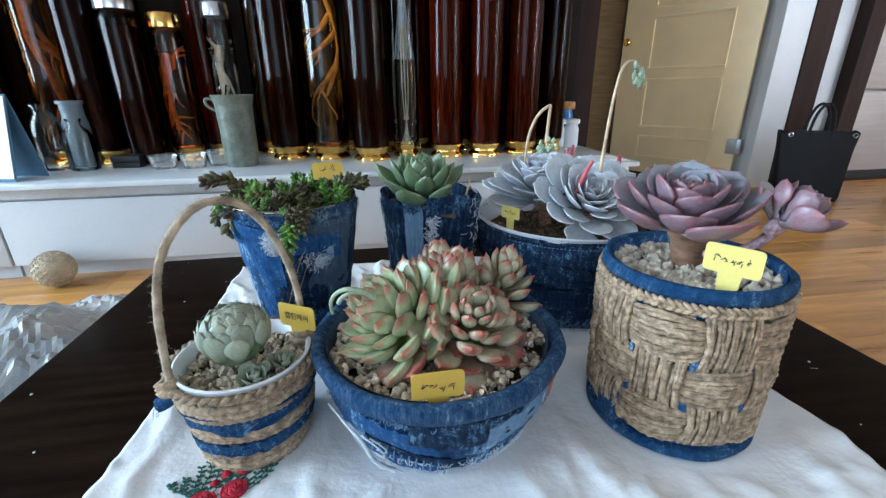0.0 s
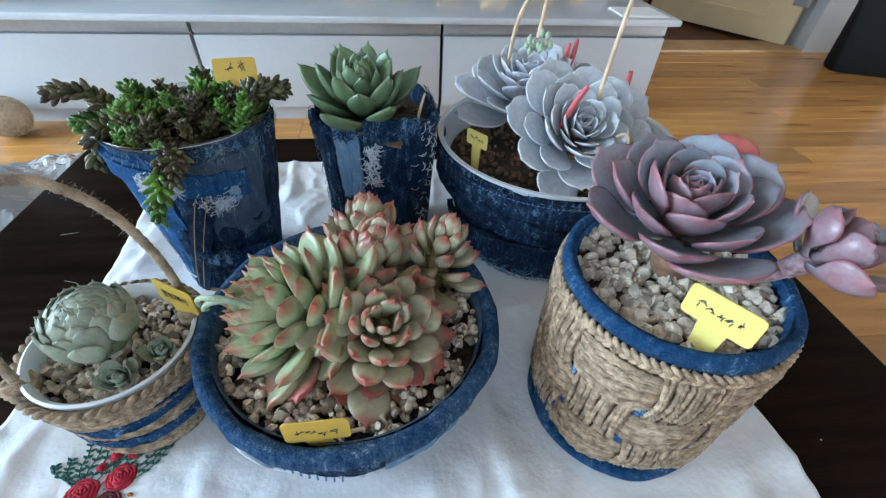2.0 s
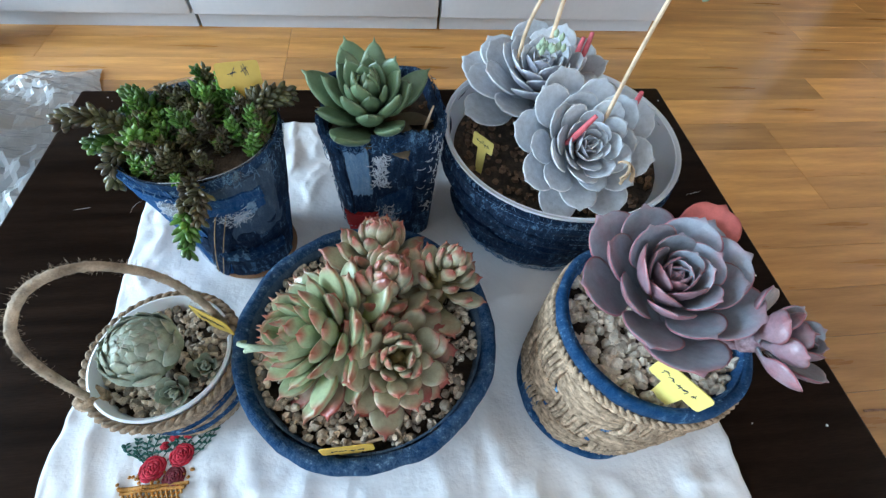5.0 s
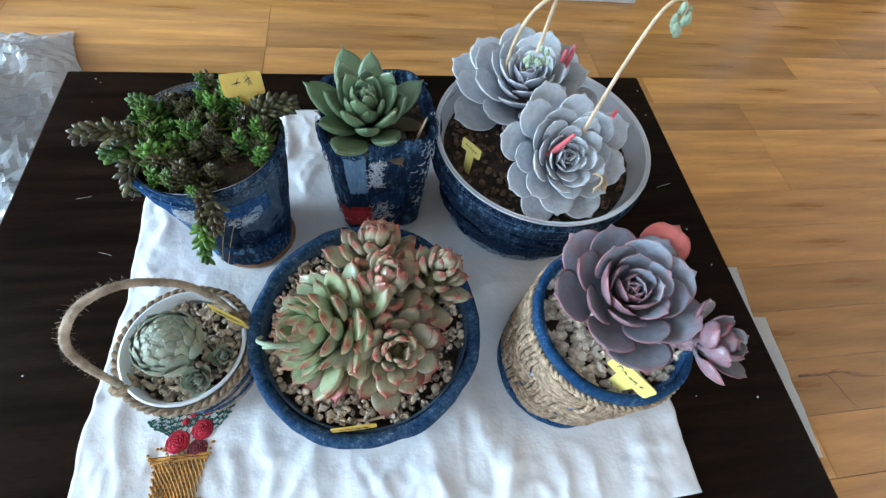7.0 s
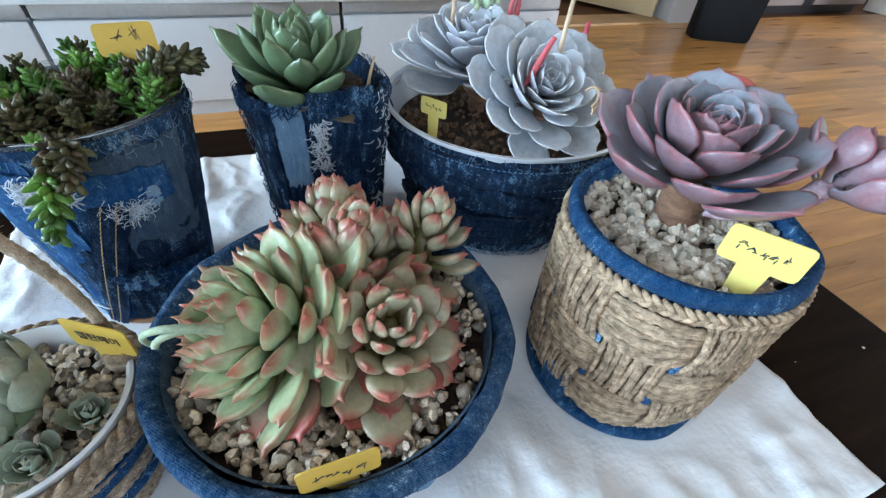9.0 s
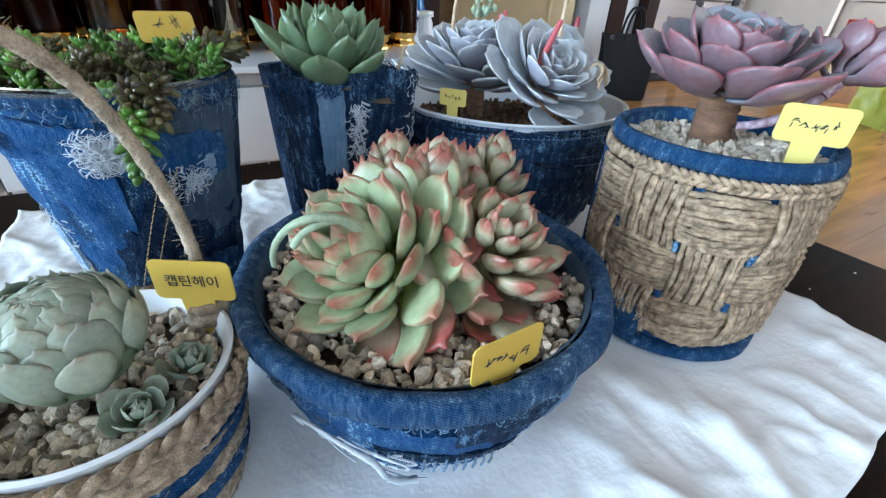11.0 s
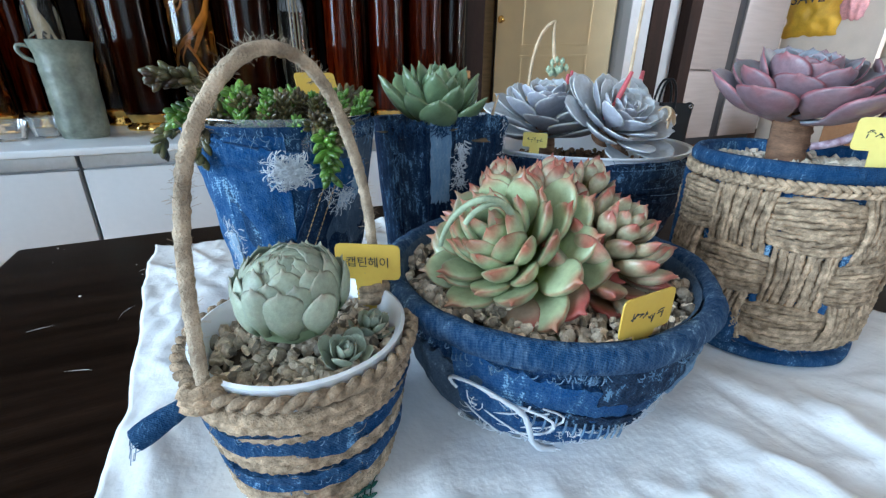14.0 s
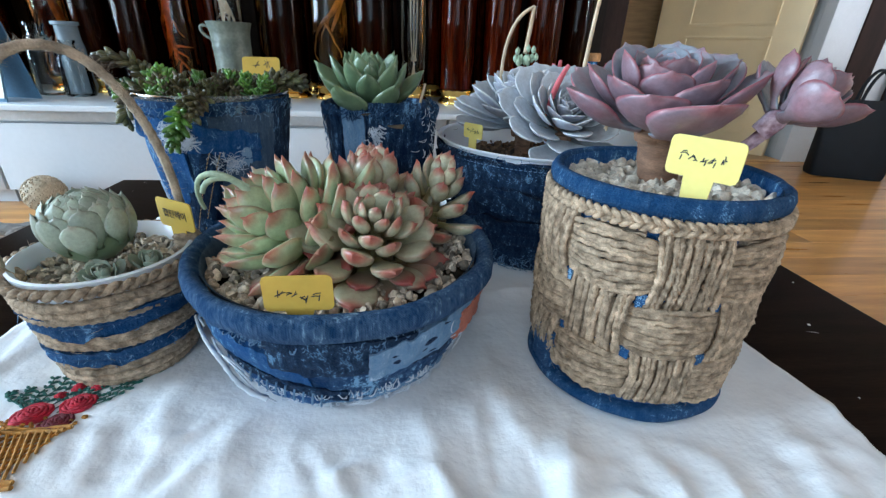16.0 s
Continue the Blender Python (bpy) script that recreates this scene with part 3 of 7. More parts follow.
def plant_tag(parent, a, b, top, drop, material, ink=6, text="", seed=0, tilt=0.0, ink_mat=None):
    """A T-shaped plastic name tag between two upper corners, with its leg in the soil."""
    a, b = Vector(a), Vector(b)
    w = (b - a).length
    x = (b - a).normalized()
    z = Vector((0, 0, 1)) - x * x.z
    z = (Matrix.Rotation(radians(tilt), 3, x) @ z).normalized()
    y = z.cross(x)
    m = Matrix((x, y, z)).transposed().to_4x4()
    m.translation = a
    h = w * 0.58
    leg = w * 0.42
    c = 0.08 * w
    out = []
    for cx, cz, a0 in ((c, -c, 90), (w - c, -c, 0), (w - c, -h + c, -90)):
        arc = [(cx + c * math.cos(radians(q)), cz + c * math.sin(radians(q))) for q in ((180, 135, 90) if a0 == 90 else (90, 45, 0) if a0 == 0 else (0, -45, -90))]
        out += arc
    out += [(w / 2 + leg / 2, -h), (w / 2 + leg / 2 * 0.8, -drop + 0.006), (w / 2, -drop), (w / 2 - leg / 2 * 0.8, -drop + 0.006), (w / 2 - leg / 2, -h)]
    out += [(c + c * math.cos(radians(q)), -h + c + c * math.sin(radians(q))) for q in (-90, -135, -180)]
    bm = bmesh.new()
    f = bm.faces.new([bm.verts.new((p, 0.0005, q)) for p, q in out])
    made = bmesh.ops.extrude_face_region(bm, geom=[f])["geom"]
    bmesh.ops.translate(bm, verts=[v for v in made if isinstance(v, bmesh.types.BMVert)], vec=(0, -0.001, 0))
    bmesh.ops.recalc_face_normals(bm, faces=bm.faces)
    tag = part("name_tag", bm, material, parent, "yellow plastic name tag with handwriting", smooth=False)
    tag.matrix_basis = m
    rnd = random.Random(seed)
    if text:
        cu = bpy.data.curves.new("handwriting", "FONT")
        cu.body, cu.size, cu.align_x, cu.align_y, cu.extrude = text, w * 0.185, "CENTER", "CENTER", 0.0001
        ob = new("handwriting", cu)
        cu.materials.append(ink_mat or INK)
        ob.parent = tag
        ob.matrix_basis = pose(w / 2, -0.0008, -h * 0.52, 90, 0, 0)
    elif ink:
        bm = bmesh.new()
        for k in range(ink):
            x0 = w * (0.16 + 0.68 * k / ink)
            zc = -h * rnd.uniform(0.40, 0.62)
            dx = w * 0.58 / ink
            for _ in range(4):
                c = Vector((x0 + dx * rnd.uniform(0.2, 0.9), -0.0006, zc + h * rnd.uniform(-0.10, 0.10)))
                ang = rnd.choice((0.1, 0.3, 1.3, 1.6, -0.7, 0.8)) + rnd.uniform(-0.25, 0.25)
                d = Vector((math.cos(ang), 0, math.sin(ang))) * dx * rnd.uniform(0.2, 0.42)
                tube(bm, [c - d, c + Vector((0, 0, h * 0.015)), c + d], w * 0.0085, 4)
        part("handwriting", bm, ink_mat or INK, tag, "dark ink strokes", smooth=False)
    return tag


def ball_rosette(thing_, place, axis, meshes, material, count, radius, outer, inner, seed=0, turn=0.0, label=""):
    """A closed round rosette: leaves lie on a ball like the scales of an artichoke and point to its top."""
    rnd = random.Random(seed)
    bm = bmesh.new()
    bmesh.ops.create_icosphere(bm, subdivisions=2, radius=radius * 0.72)
    hub = part("rosette", bm, material, thing_, label)
    turn_to = Vector((0, 0, 1)).rotation_difference(Vector(axis).normalized()).to_matrix().to_4x4()
    hub.matrix_basis = Matrix.Translation(place) @ turn_to
    for i in range(count):
        f = i / (count - 1)
        th = radians(124 - 104 * f**0.9)
        az = radians(turn + i * 137.508 + rnd.uniform(-5, 5))
        n = Vector((math.sin(th) * math.cos(az), math.sin(th) * math.sin(az), math.cos(th)))
        up = Vector((-math.cos(th) * math.cos(az), -math.cos(th) * math.sin(az), math.sin(th)))
        y = (up + n * (0.18 - 0.08 * f + rnd.uniform(-0.04, 0.04))).normalized()
        x = y.cross(-n).normalized()
        z = x.cross(y)
        m = Matrix((x, y, z)).transposed().to_4x4()
        m.translation = n * radius * 0.70
        L = (outer + (inner - outer) * f) * rnd.uniform(0.94, 1.06)
        ob = new("leaf", meshes[i % len(meshes)])
        if not ob.data.materials:
            ob.data.materials.append(material)
        ob.parent = hub
        ob.matrix_basis = m @ Matrix.Diagonal((L, L, L, 1))
    return hub

# ---------------------------------------------------------------- the room
def structure(name, bm, material, label):
    return tagged(part(name, bm, material, None, label, smooth=False), category=name.split("_")[0], kind="structure")


def wall_y(name, y0, y1, x0, x1, holes, material, label, top=2.4):
    """A wall along x with openings (x0, x1, z0, z1)."""
    bm = bmesh.new()
    x = x0
    for a, b, lo, hi in sorted(holes):
        box(bm, x, y0, 0, a, y1, top)
        if lo > 0:
            box(bm, a, y0, 0, b, y1, lo)
        if hi < top:
            box(bm, a, y0, hi, b, y1, top)
        x = b
    box(bm, x, y0, 0, x1, y1, top)
    return structure(name, bm, material, label)


structure("floor", boxed(-4.9, -3.0, -0.10, 6.4, 5.0, -0.012), SUBFLOOR, "floor bed under the honey-coloured boards")
structure("ceiling", boxed(-4.9, -3.0, 2.4, 6.4, 5.0, 2.5), CEILING, "plain white papered ceiling")
wall_y("wall_north", 2.42, 2.60, -4.9, 1.12, [], WALLPAPER, "papered wall behind the row of liquor jars")
wall_y("wall_north_hall", 2.63, 2.78, 2.52, 3.235, [], TRIM_WHITE, "white wall beside the open door")
wall_y("wall_north_kitchen", 3.25, 3.40, 3.10, 6.4, [], TILE, "cream wall behind the fridge")
structure("wall_fridge_side", boxed(3.085, 2.785, 0.0, 3.235, 3.245, 2.4), TRIM_WHITE, "white return wall beside the fridge")
wall_y("wall_south", -3.0, -2.85, -4.9, 6.4, [(-2.1, 0.3, 0.35, 2.3), (4.2, 6.0, 0.7, 2.2)], WALLPAPER, "papered wall with wide windows behind the table")
bm = bmesh.new()
box(bm, -4.9, -2.85, 0, -4.75, -0.85, 2.4)
box(bm, -4.9, 1.95, 0, -4.75, 2.42, 2.4)
box(bm, -4.9, -0.85, 0, -4.75, 1.95, 0.35)
box(bm, -4.9, -0.85, 2.35, -4.75, 1.95, 2.4)
structure("wall_west", bm, WALLPAPER, "papered wall with a wide window")
# added out of view: stops the kitchen lamp from lighting the table
structure("wall_partition", boxed(3.80, -2.845, 0, 3.90, -1.10, 2.395), WALLPAPER, "unseen papered partition added to keep kitchen light off the table")
structure("wall_east", boxed(6.25, -2.85, 0, 6.4, 4.85, 2.4), TILE, "cream tiled kitchen wall")
structure("wall_bedroom", boxed(1.0, 4.85, 0, 6.4, 5.0, 2.4), WALLPAPER, "papered wall of the bedroom beyond the door")
structure("wall_bedroom_side", boxed(0.97, 2.60, 0, 1.12, 4.85, 2.4), WALLPAPER, "side wall of the bedroom")
structure("trim_jamb", boxed(1.12, 2.42, 0, 1.24, 2.62, 2.4, bevel=0.004), TRIM_BROWN, "dark brown door jamb")
structure("trim_white_post", boxed(2.50, 2.55, 0, 2.70, 2.63, 2.4, bevel=0.004), TRIM_WHITE, "white painted door post")
structure("trim_brown_post", boxed(2.70, 2.54, 0, 2.87, 2.63, 2.4, bevel=0.004), TRIM_BROWN, "dark brown upright trim")
structure("trim_brown_post_far", boxed(3.10, 2.54, 0, 3.23, 2.63, 2.4, bevel=0.004), TRIM_BROWN, "dark brown upright trim beside the fridge")
structure("trim_head", boxed(1.24, 2.60, 2.05, 2.50, 2.75, 2.4, bevel=0.004), TRIM_BROWN, "dark brown door head")
structure("threshold", boxed(1.24, 2.55, -0.012, 2.50, 2.75, 0.012, bevel=0.004), PINE, "pale wooden door threshold")

# a dark sheet added over the papered wall, behind the liquor
structure("panel_north", boxed(-4.75, 2.40, 0.0, 1.12, 2.42, 2.4), DARK_PANEL, "dark sheet added over the papered wall behind the jars")

# open cream door: a leaf with raised mouldings, hinged at the white post
door = thing("door_1", (2.47, 2.66, 0.0), "open cream painted panel door hinged to a white post", "door", turn=31, kind="structure")
# the leaf runs backwards from its hinge
part("leaf", boxed(-0.02, 0.0, 0.012, 0.02, 0.92, 2.02, bevel=0.004), DOOR_CREAM, door)
for z0, z1 in ((0.13, 0.30), (0.36, 0.72), (0.78, 1.14), (1.20, 1.90)):
    bm = bmesh.new()
    for y0, y1, a, b in ((0.16, 0.70, z0, z0 + 0.018), (0.16, 0.70, z1 - 0.018, z1), (0.16, 0.178, z0 + 0.018, z1 - 0.018), (0.682, 0.70, z0 + 0.018, z1 - 0.018)):
        box(bm, -0.028, y0, a, -0.0195, y1, b, bevel=0.003)
    part("moulding", bm, DOOR_CREAM, door, smooth=False)
for z in (0.22, 1.75):
    bm = boxed(-0.05, -0.035, z, -0.02, 0.05, z + 0.1, bevel=0.003)
    tube(bm, [(-0.052, -0.004, z), (-0.052, -0.004, z + 0.1)], 0.008, 10)
    part("hinge", bm, CHANNEL, door, "dull metal butt hinge")
bm = lathe([(0.0, -0.01), (0.024, -0.006), (0.028, 0.0), (0.02, 0.02), (0.012, 0.026), (0.012, 0.05)], 20)
knob = part("knob", bm, GOLD, door, "small brass door knob")
knob.matrix_basis = pose(-0.07, 0.86, 0.98, 0, 90, 0)

# wardrobe in the bedroom
wardrobe = thing("wardrobe", (1.55, 3.75, 0.0), "tan wooden wardrobe with a round knob beyond the door", "wardrobe")
part("body", boxed(-0.42, 0.03, 0.0, 0.60, 0.60, 2.0, bevel=0.005), PINE, wardrobe)
for x in (-0.42, 0.095):
    d = part("door", boxed(x + 0.004, 0.0, 0.06, x + 0.505, 0.026, 1.98, bevel=0.004), PINE, wardrobe)
    kb = part("knob", lathe([(0.0, -0.004), (0.016, 0.0), (0.018, 0.01), (0.008, 0.02), (0.008, 0.035)], 16), BLACK, d, "dark round knob")
    kb.matrix_basis = pose(x + (0.45 if x < 0 else 0.06), -0.03, 1.05, -90, 0, 0)

# ---- low white cabinets along the wall, each a unit, with one worktop
def cabinet_unit(x):
    c = thing("low_cabinet", (x, 1.70, 0.0), "low white lacquered cabinet under the worktop", "cabinet", "low cabinets along the wall")
    part("body", boxed(0.002, 0.022, 0.055, 0.806, 0.62, 0.343), PAINT_WHITE, c, smooth=False)
    part("plinth", boxed(0.002, 0.03, 0.0, 0.806, 0.05, 0.054), PAINT_WHITE, c, smooth=False)
    part("door", boxed(0.003, 0.0, 0.056, 0.805, 0.02, 0.298, bevel=0.002), PAINT_WHITE, c, "flat white door front")
    part("grip_channel", boxed(0.002, 0.006, 0.303, 0.806, 0.0215, 0.342, bevel=0.003), CHANNEL, c, "grey grip channel")
    return c


cabinet_unit(0.276)
for x in (-2.98, -2.166, -1.352, -0.538):
    copy_thing(bpy.data.objects["low_cabinet"], pose(x, 1.70, 0))
top = tagged(part("worktop", boxed(-2.99, 1.665, 0.344, 1.10, 2.395, 0.365, bevel=0.003), WORKTOP), "long glossy white worktop over the low cabinets", "worktop")
part("edge_strip", boxed(-2.99, 1.6605, 0.3465, 1.10, 1.6648, 0.3625, bevel=0.0008), WORKTOP, top, "white front edging")
# ---- low table and its cloth
table = thing("low_table", (0.085, 0.505, 0.0), "low dark-stained lacquered wooden table with scratches", "table")
TT = 0.3305
part("tabletop", boxed(-0.528, -0.40, TT - 0.032, 0.532, 0.40, TT, bevel=0.004), TABLE, table)
for a in ((-0.48, -0.345, 0.48, -0.325), (-0.48, 0.325, 0.48, 0.345), (-0.49, -0.325, -0.47, 0.325), (0.47, -0.325, 0.49, 0.325)):
    part("apron", boxed(a[0], a[1], TT - 0.095, a[2], a[3], TT - 0.033, bevel=0.002), TABLE, table)
for x in (-0.48, 0.48):
    for y in (-0.335, 0.335):
        bm = bmesh.new()
        lathe([(0.024, 0.0), (0.026, 0.01), (0.034, TT - 0.1), (0.034, TT - 0.033)], 4, bm=bm, at=(x, y, 0), caps=True)
        part("leg", bm, TABLE, table, angle=30)
bm = bmesh.new()
rnd = random.Random(5)
for k in range(46):
    x, y = rnd.uniform(-0.53, 0.53), rnd.uniform(-0.39, 0.39)
    s = rnd.uniform(0.0006, 0.0018)
    lathe([(s, 0.0), (s * 0.8, s * 0.5), (0.0001, s * 0.7)], 6, bm=bm, at=(x, y, TT))
for k in range(6):
    x, y, w = rnd.uniform(-0.51, -0.33) if k % 4 else rnd.uniform(0.36, 0.50), rnd.uniform(-0.38, 0.34), rnd.uniform(-0.4, 1.9)
    L = rnd.uniform(0.008, 0.032)
    tube(bm, [(x + L * f * math.cos(w) + 0.002 * math.sin(f * 5 + k), y + L * f * math.sin(w), TT) for f in (0, 0.25, 0.5, 0.75, 1)], 0.00028, 4, taper=lambda v: 0.2 + 0.8 * math.sin(3.1 * v))
crumbs = tagged(part("crumbs", bm, PAPER), "pale crumbs, scuffs and dust specks on the table", "crumb", kind="stuff")
crumbs.matrix_basis = pose(0.085, 0.505, 0)

POTS = ((-0.107, 0.562, 0.07), (0.072, 0.612, 0.085), (0.295, 0.607, 0.14), (0.052, 0.380, 0.105), (-0.134, 0.370, 0.06), (0.306, 0.353, 0.105))


def cloth_height(x, y):
    free = 1.0
    for cx, cy, r in POTS:
        free = min(free, max(0.0, (math.hypot(x - cx, y - cy) - r) / 0.05))
    p = Vector((x * 7, y * 5, 0.3))
    fold = abs(noise.noise(p)) * 0.006 + 0.0070 * max(0, noise.noise(Vector((x * 22 + y * 9, y * 5, 2))))
    fold += 0.0030 * (0.5 - abs(noise.noise(Vector((x * 30, y * 34, 5))))) + 0.0012 * (0.5 - abs(noise.noise(Vector((x * 44 + y * 16, y * 9, 21))))) + 0.0032 * max(0.0, 1 - 5 * abs(noise.noise(Vector((x * 13 + 3, y * 10, 11))))) + 0.0018 * max(0.0, 1 - 4 * abs(noise.noise(Vector((x * 26, y * 22, 15))))) + 0.0012 * noise.noise(Vector((x * 68, y * 60, 8)))
    for a, b, w, h in ((0.20, 0.35, 0.012, 0.006), (0.13, -0.25, 0.010, 0.005), (0.37, 0.15, 0.012, 0.005), (-0.05, 0.5, 0.010, 0.004), (0.27, -0.1, 0.009, 0.004)):
        d = x - a - b * (y - 0.2)
        fold += h * math.exp(-(d / w) ** 2) * max(0, 1 - abs(y - 0.2) / 0.28)
    return TT + 0.0022 + max(0.0, fold) * min(1, free)


bm = bmesh.new()
bl, br, fr, fl = (-0.266, 0.824), (0.405, 0.775), (0.434, 0.165), (-0.256, 0.150)
NU, NV = 190, 180
rows = []
for j in range(NV + 1):
    v = j / NV
    row = []
    for i in range(NU + 1):
        u = i / NU
        x = (1 - v) * ((1 - u) * fl[0] + u * fr[0]) + v * ((1 - u) * bl[0] + u * br[0])
        y = (1 - v) * ((1 - u) * fl[1] + u * fr[1]) + v * ((1 - u) * bl[1] + u * br[1])
        x += 0.010 * math.sin(v * 9) * (u - 0.5) + 0.004 * noise.noise(Vector((v * 12, u * 3, 1)))
        y += 0.012 * math.sin(u * 7 + 0.6) * (0.5 - v) + 0.005 * noise.noise(Vector((u * 12, v * 3, 4)))
        row.append(bm.verts.new((x, y, cloth_height(x, y))))
    rows.append(row)
for j in range(NV):
    for i in range(NU):
        bm.faces.new((rows[j][i], rows[j][i + 1], rows[j + 1][i + 1], rows[j + 1][i]))
rim = [e for e in bm.edges if e.is_boundary]
ext = bmesh.ops.extrude_edge_only(bm, edges=rim)["geom"]
for v in ext:
    if isinstance(v, bmesh.types.BMVert):
        v.co.z = TT + 0.0003
cloth = tagged(part("tablecloth", bm, COTTON, angle=None), "crumpled white cotton cloth with floral embroidery", "tablecloth")

# embroidery: basket, roses, sprigs
def on_cloth(x, y, h=0.0012):
    return Vector((x, y, cloth_height(x, y) + h))


bm = bmesh.new()
def basket_x(f, v):
    return -0.158 + (0.030 - 0.006 * v) * (2 * f - 1)


for k in range(-7, 15):
    for s in (-1, 1):
        pts = [(k / 13 + s * 0.42 * v, v) for v in [q / 12 for q in range(13)]]
        pts = [(f, v) for f, v in pts if 0 <= f <= 1]
        if len(pts) > 1:
            tube(bm, [on_cloth(basket_x(f, v), 0.273 - 0.042 * v, 0.0009 + 0.0006 * s) for f, v in pts], 0.0010, 5)
for y, x0, x1 in ((0.2745, -0.190, -0.126), (0.271, -0.188, -0.128), (0.231, -0.186, -0.130), (0.2275, -0.188, -0.128)):
    tube(bm, [on_cloth(x0 + (x1 - x0) * k / 10, y) for k in range(11)], 0.0017, 6, 900, 2, 0.2)
for k in range(40):
    x, y = -0.158 + rnd.uniform(-0.034, 0.034), 0.277 + rnd.uniform(-0.004, 0.010)
    lathe([(0.0014, 0), (0.0017, 0.001), (0.0003, 0.0022)], 7, bm=bm, at=on_cloth(x, y, 0.0))
part("embroidered_basket", bm, EMB_GOLD, cloth, "golden stitched basket")
for x, y, r, m in ((-0.164, 0.290, 0.0112, EMB_RED), (-0.140, 0.301, 0.0104, EMB_RED), (-0.142, 0.2805, 0.0098, EMB_MAROON), (-0.152, 0.320, 0.0048, EMB_RED), (-0.138, 0.321, 0.0048, EMB_RED), (-0.159, 0.311, 0.0040, EMB_RED)):
    bm = bmesh.new()
    for k in range(5):
        q = r * (1 - k * 0.21)
        for a in range(5):
            a0 = a * 1.2566 + k * 0.75
            tube(bm, [on_cloth(x + q * math.cos(a0 + u * 0.42), y + q * math.sin(a0 + u * 0.42), 0.0005 + 0.0006 * k) for u in range(4)], r * 0.15, 6, taper=lambda v: 0.55 + 0.6 * math.sin(v * 3.1))
    part("embroidered_rose", bm, m, cloth, "raised stitched rose")
rnd = random.Random(21)
bm = bmesh.new()
for k in range(13):
    f = k / 12
    p0 = Vector((-0.172 + 0.036 * f, 0.292, 0))
    p1 = Vector((-0.196 + 0.096 * f, 0.318 + 0.014 * math.sin(f * 3.1) + rnd.uniform(-0.006, 0.006) + 0.012 * f, 0))
    stem = [p0.lerp(p1, t / 7) + Vector((0.003 * math.sin(t * 0.9 + k), 0, 0)) for t in range(8)]
    tube(bm, [on_cloth(*c.xy, 0.0006) for c in stem], 0.0005, 4)
    for t in range(2, 8):
        for sgn in (-1, 1):
            c = stem[t]
            e = c + Vector((sgn * 0.0042, 0.0024, 0)) + Vector((rnd.uniform(-0.001, 0.001), rnd.uniform(-0.001, 0.001), 0))
            tube(bm, [on_cloth(*c.xy, 0.0006), on_cloth(*(c.lerp(e, 0.5)).xy, 0.0010), on_cloth(*e.xy, 0.0006)], 0.0011, 5, taper=lambda v: 0.45 + math.sin(v * 3.1) * 0.7)
part("embroidered_foliage", bm, EMB_GREEN, cloth, "dark green stitched leaves")

# ---------------------------------------------------------------- pots and plants on the table
ZB = TT + 0.0026


def polar(r, a, z):
    return Vector((r * math.cos(radians(a)), r * math.sin(radians(a)), z))


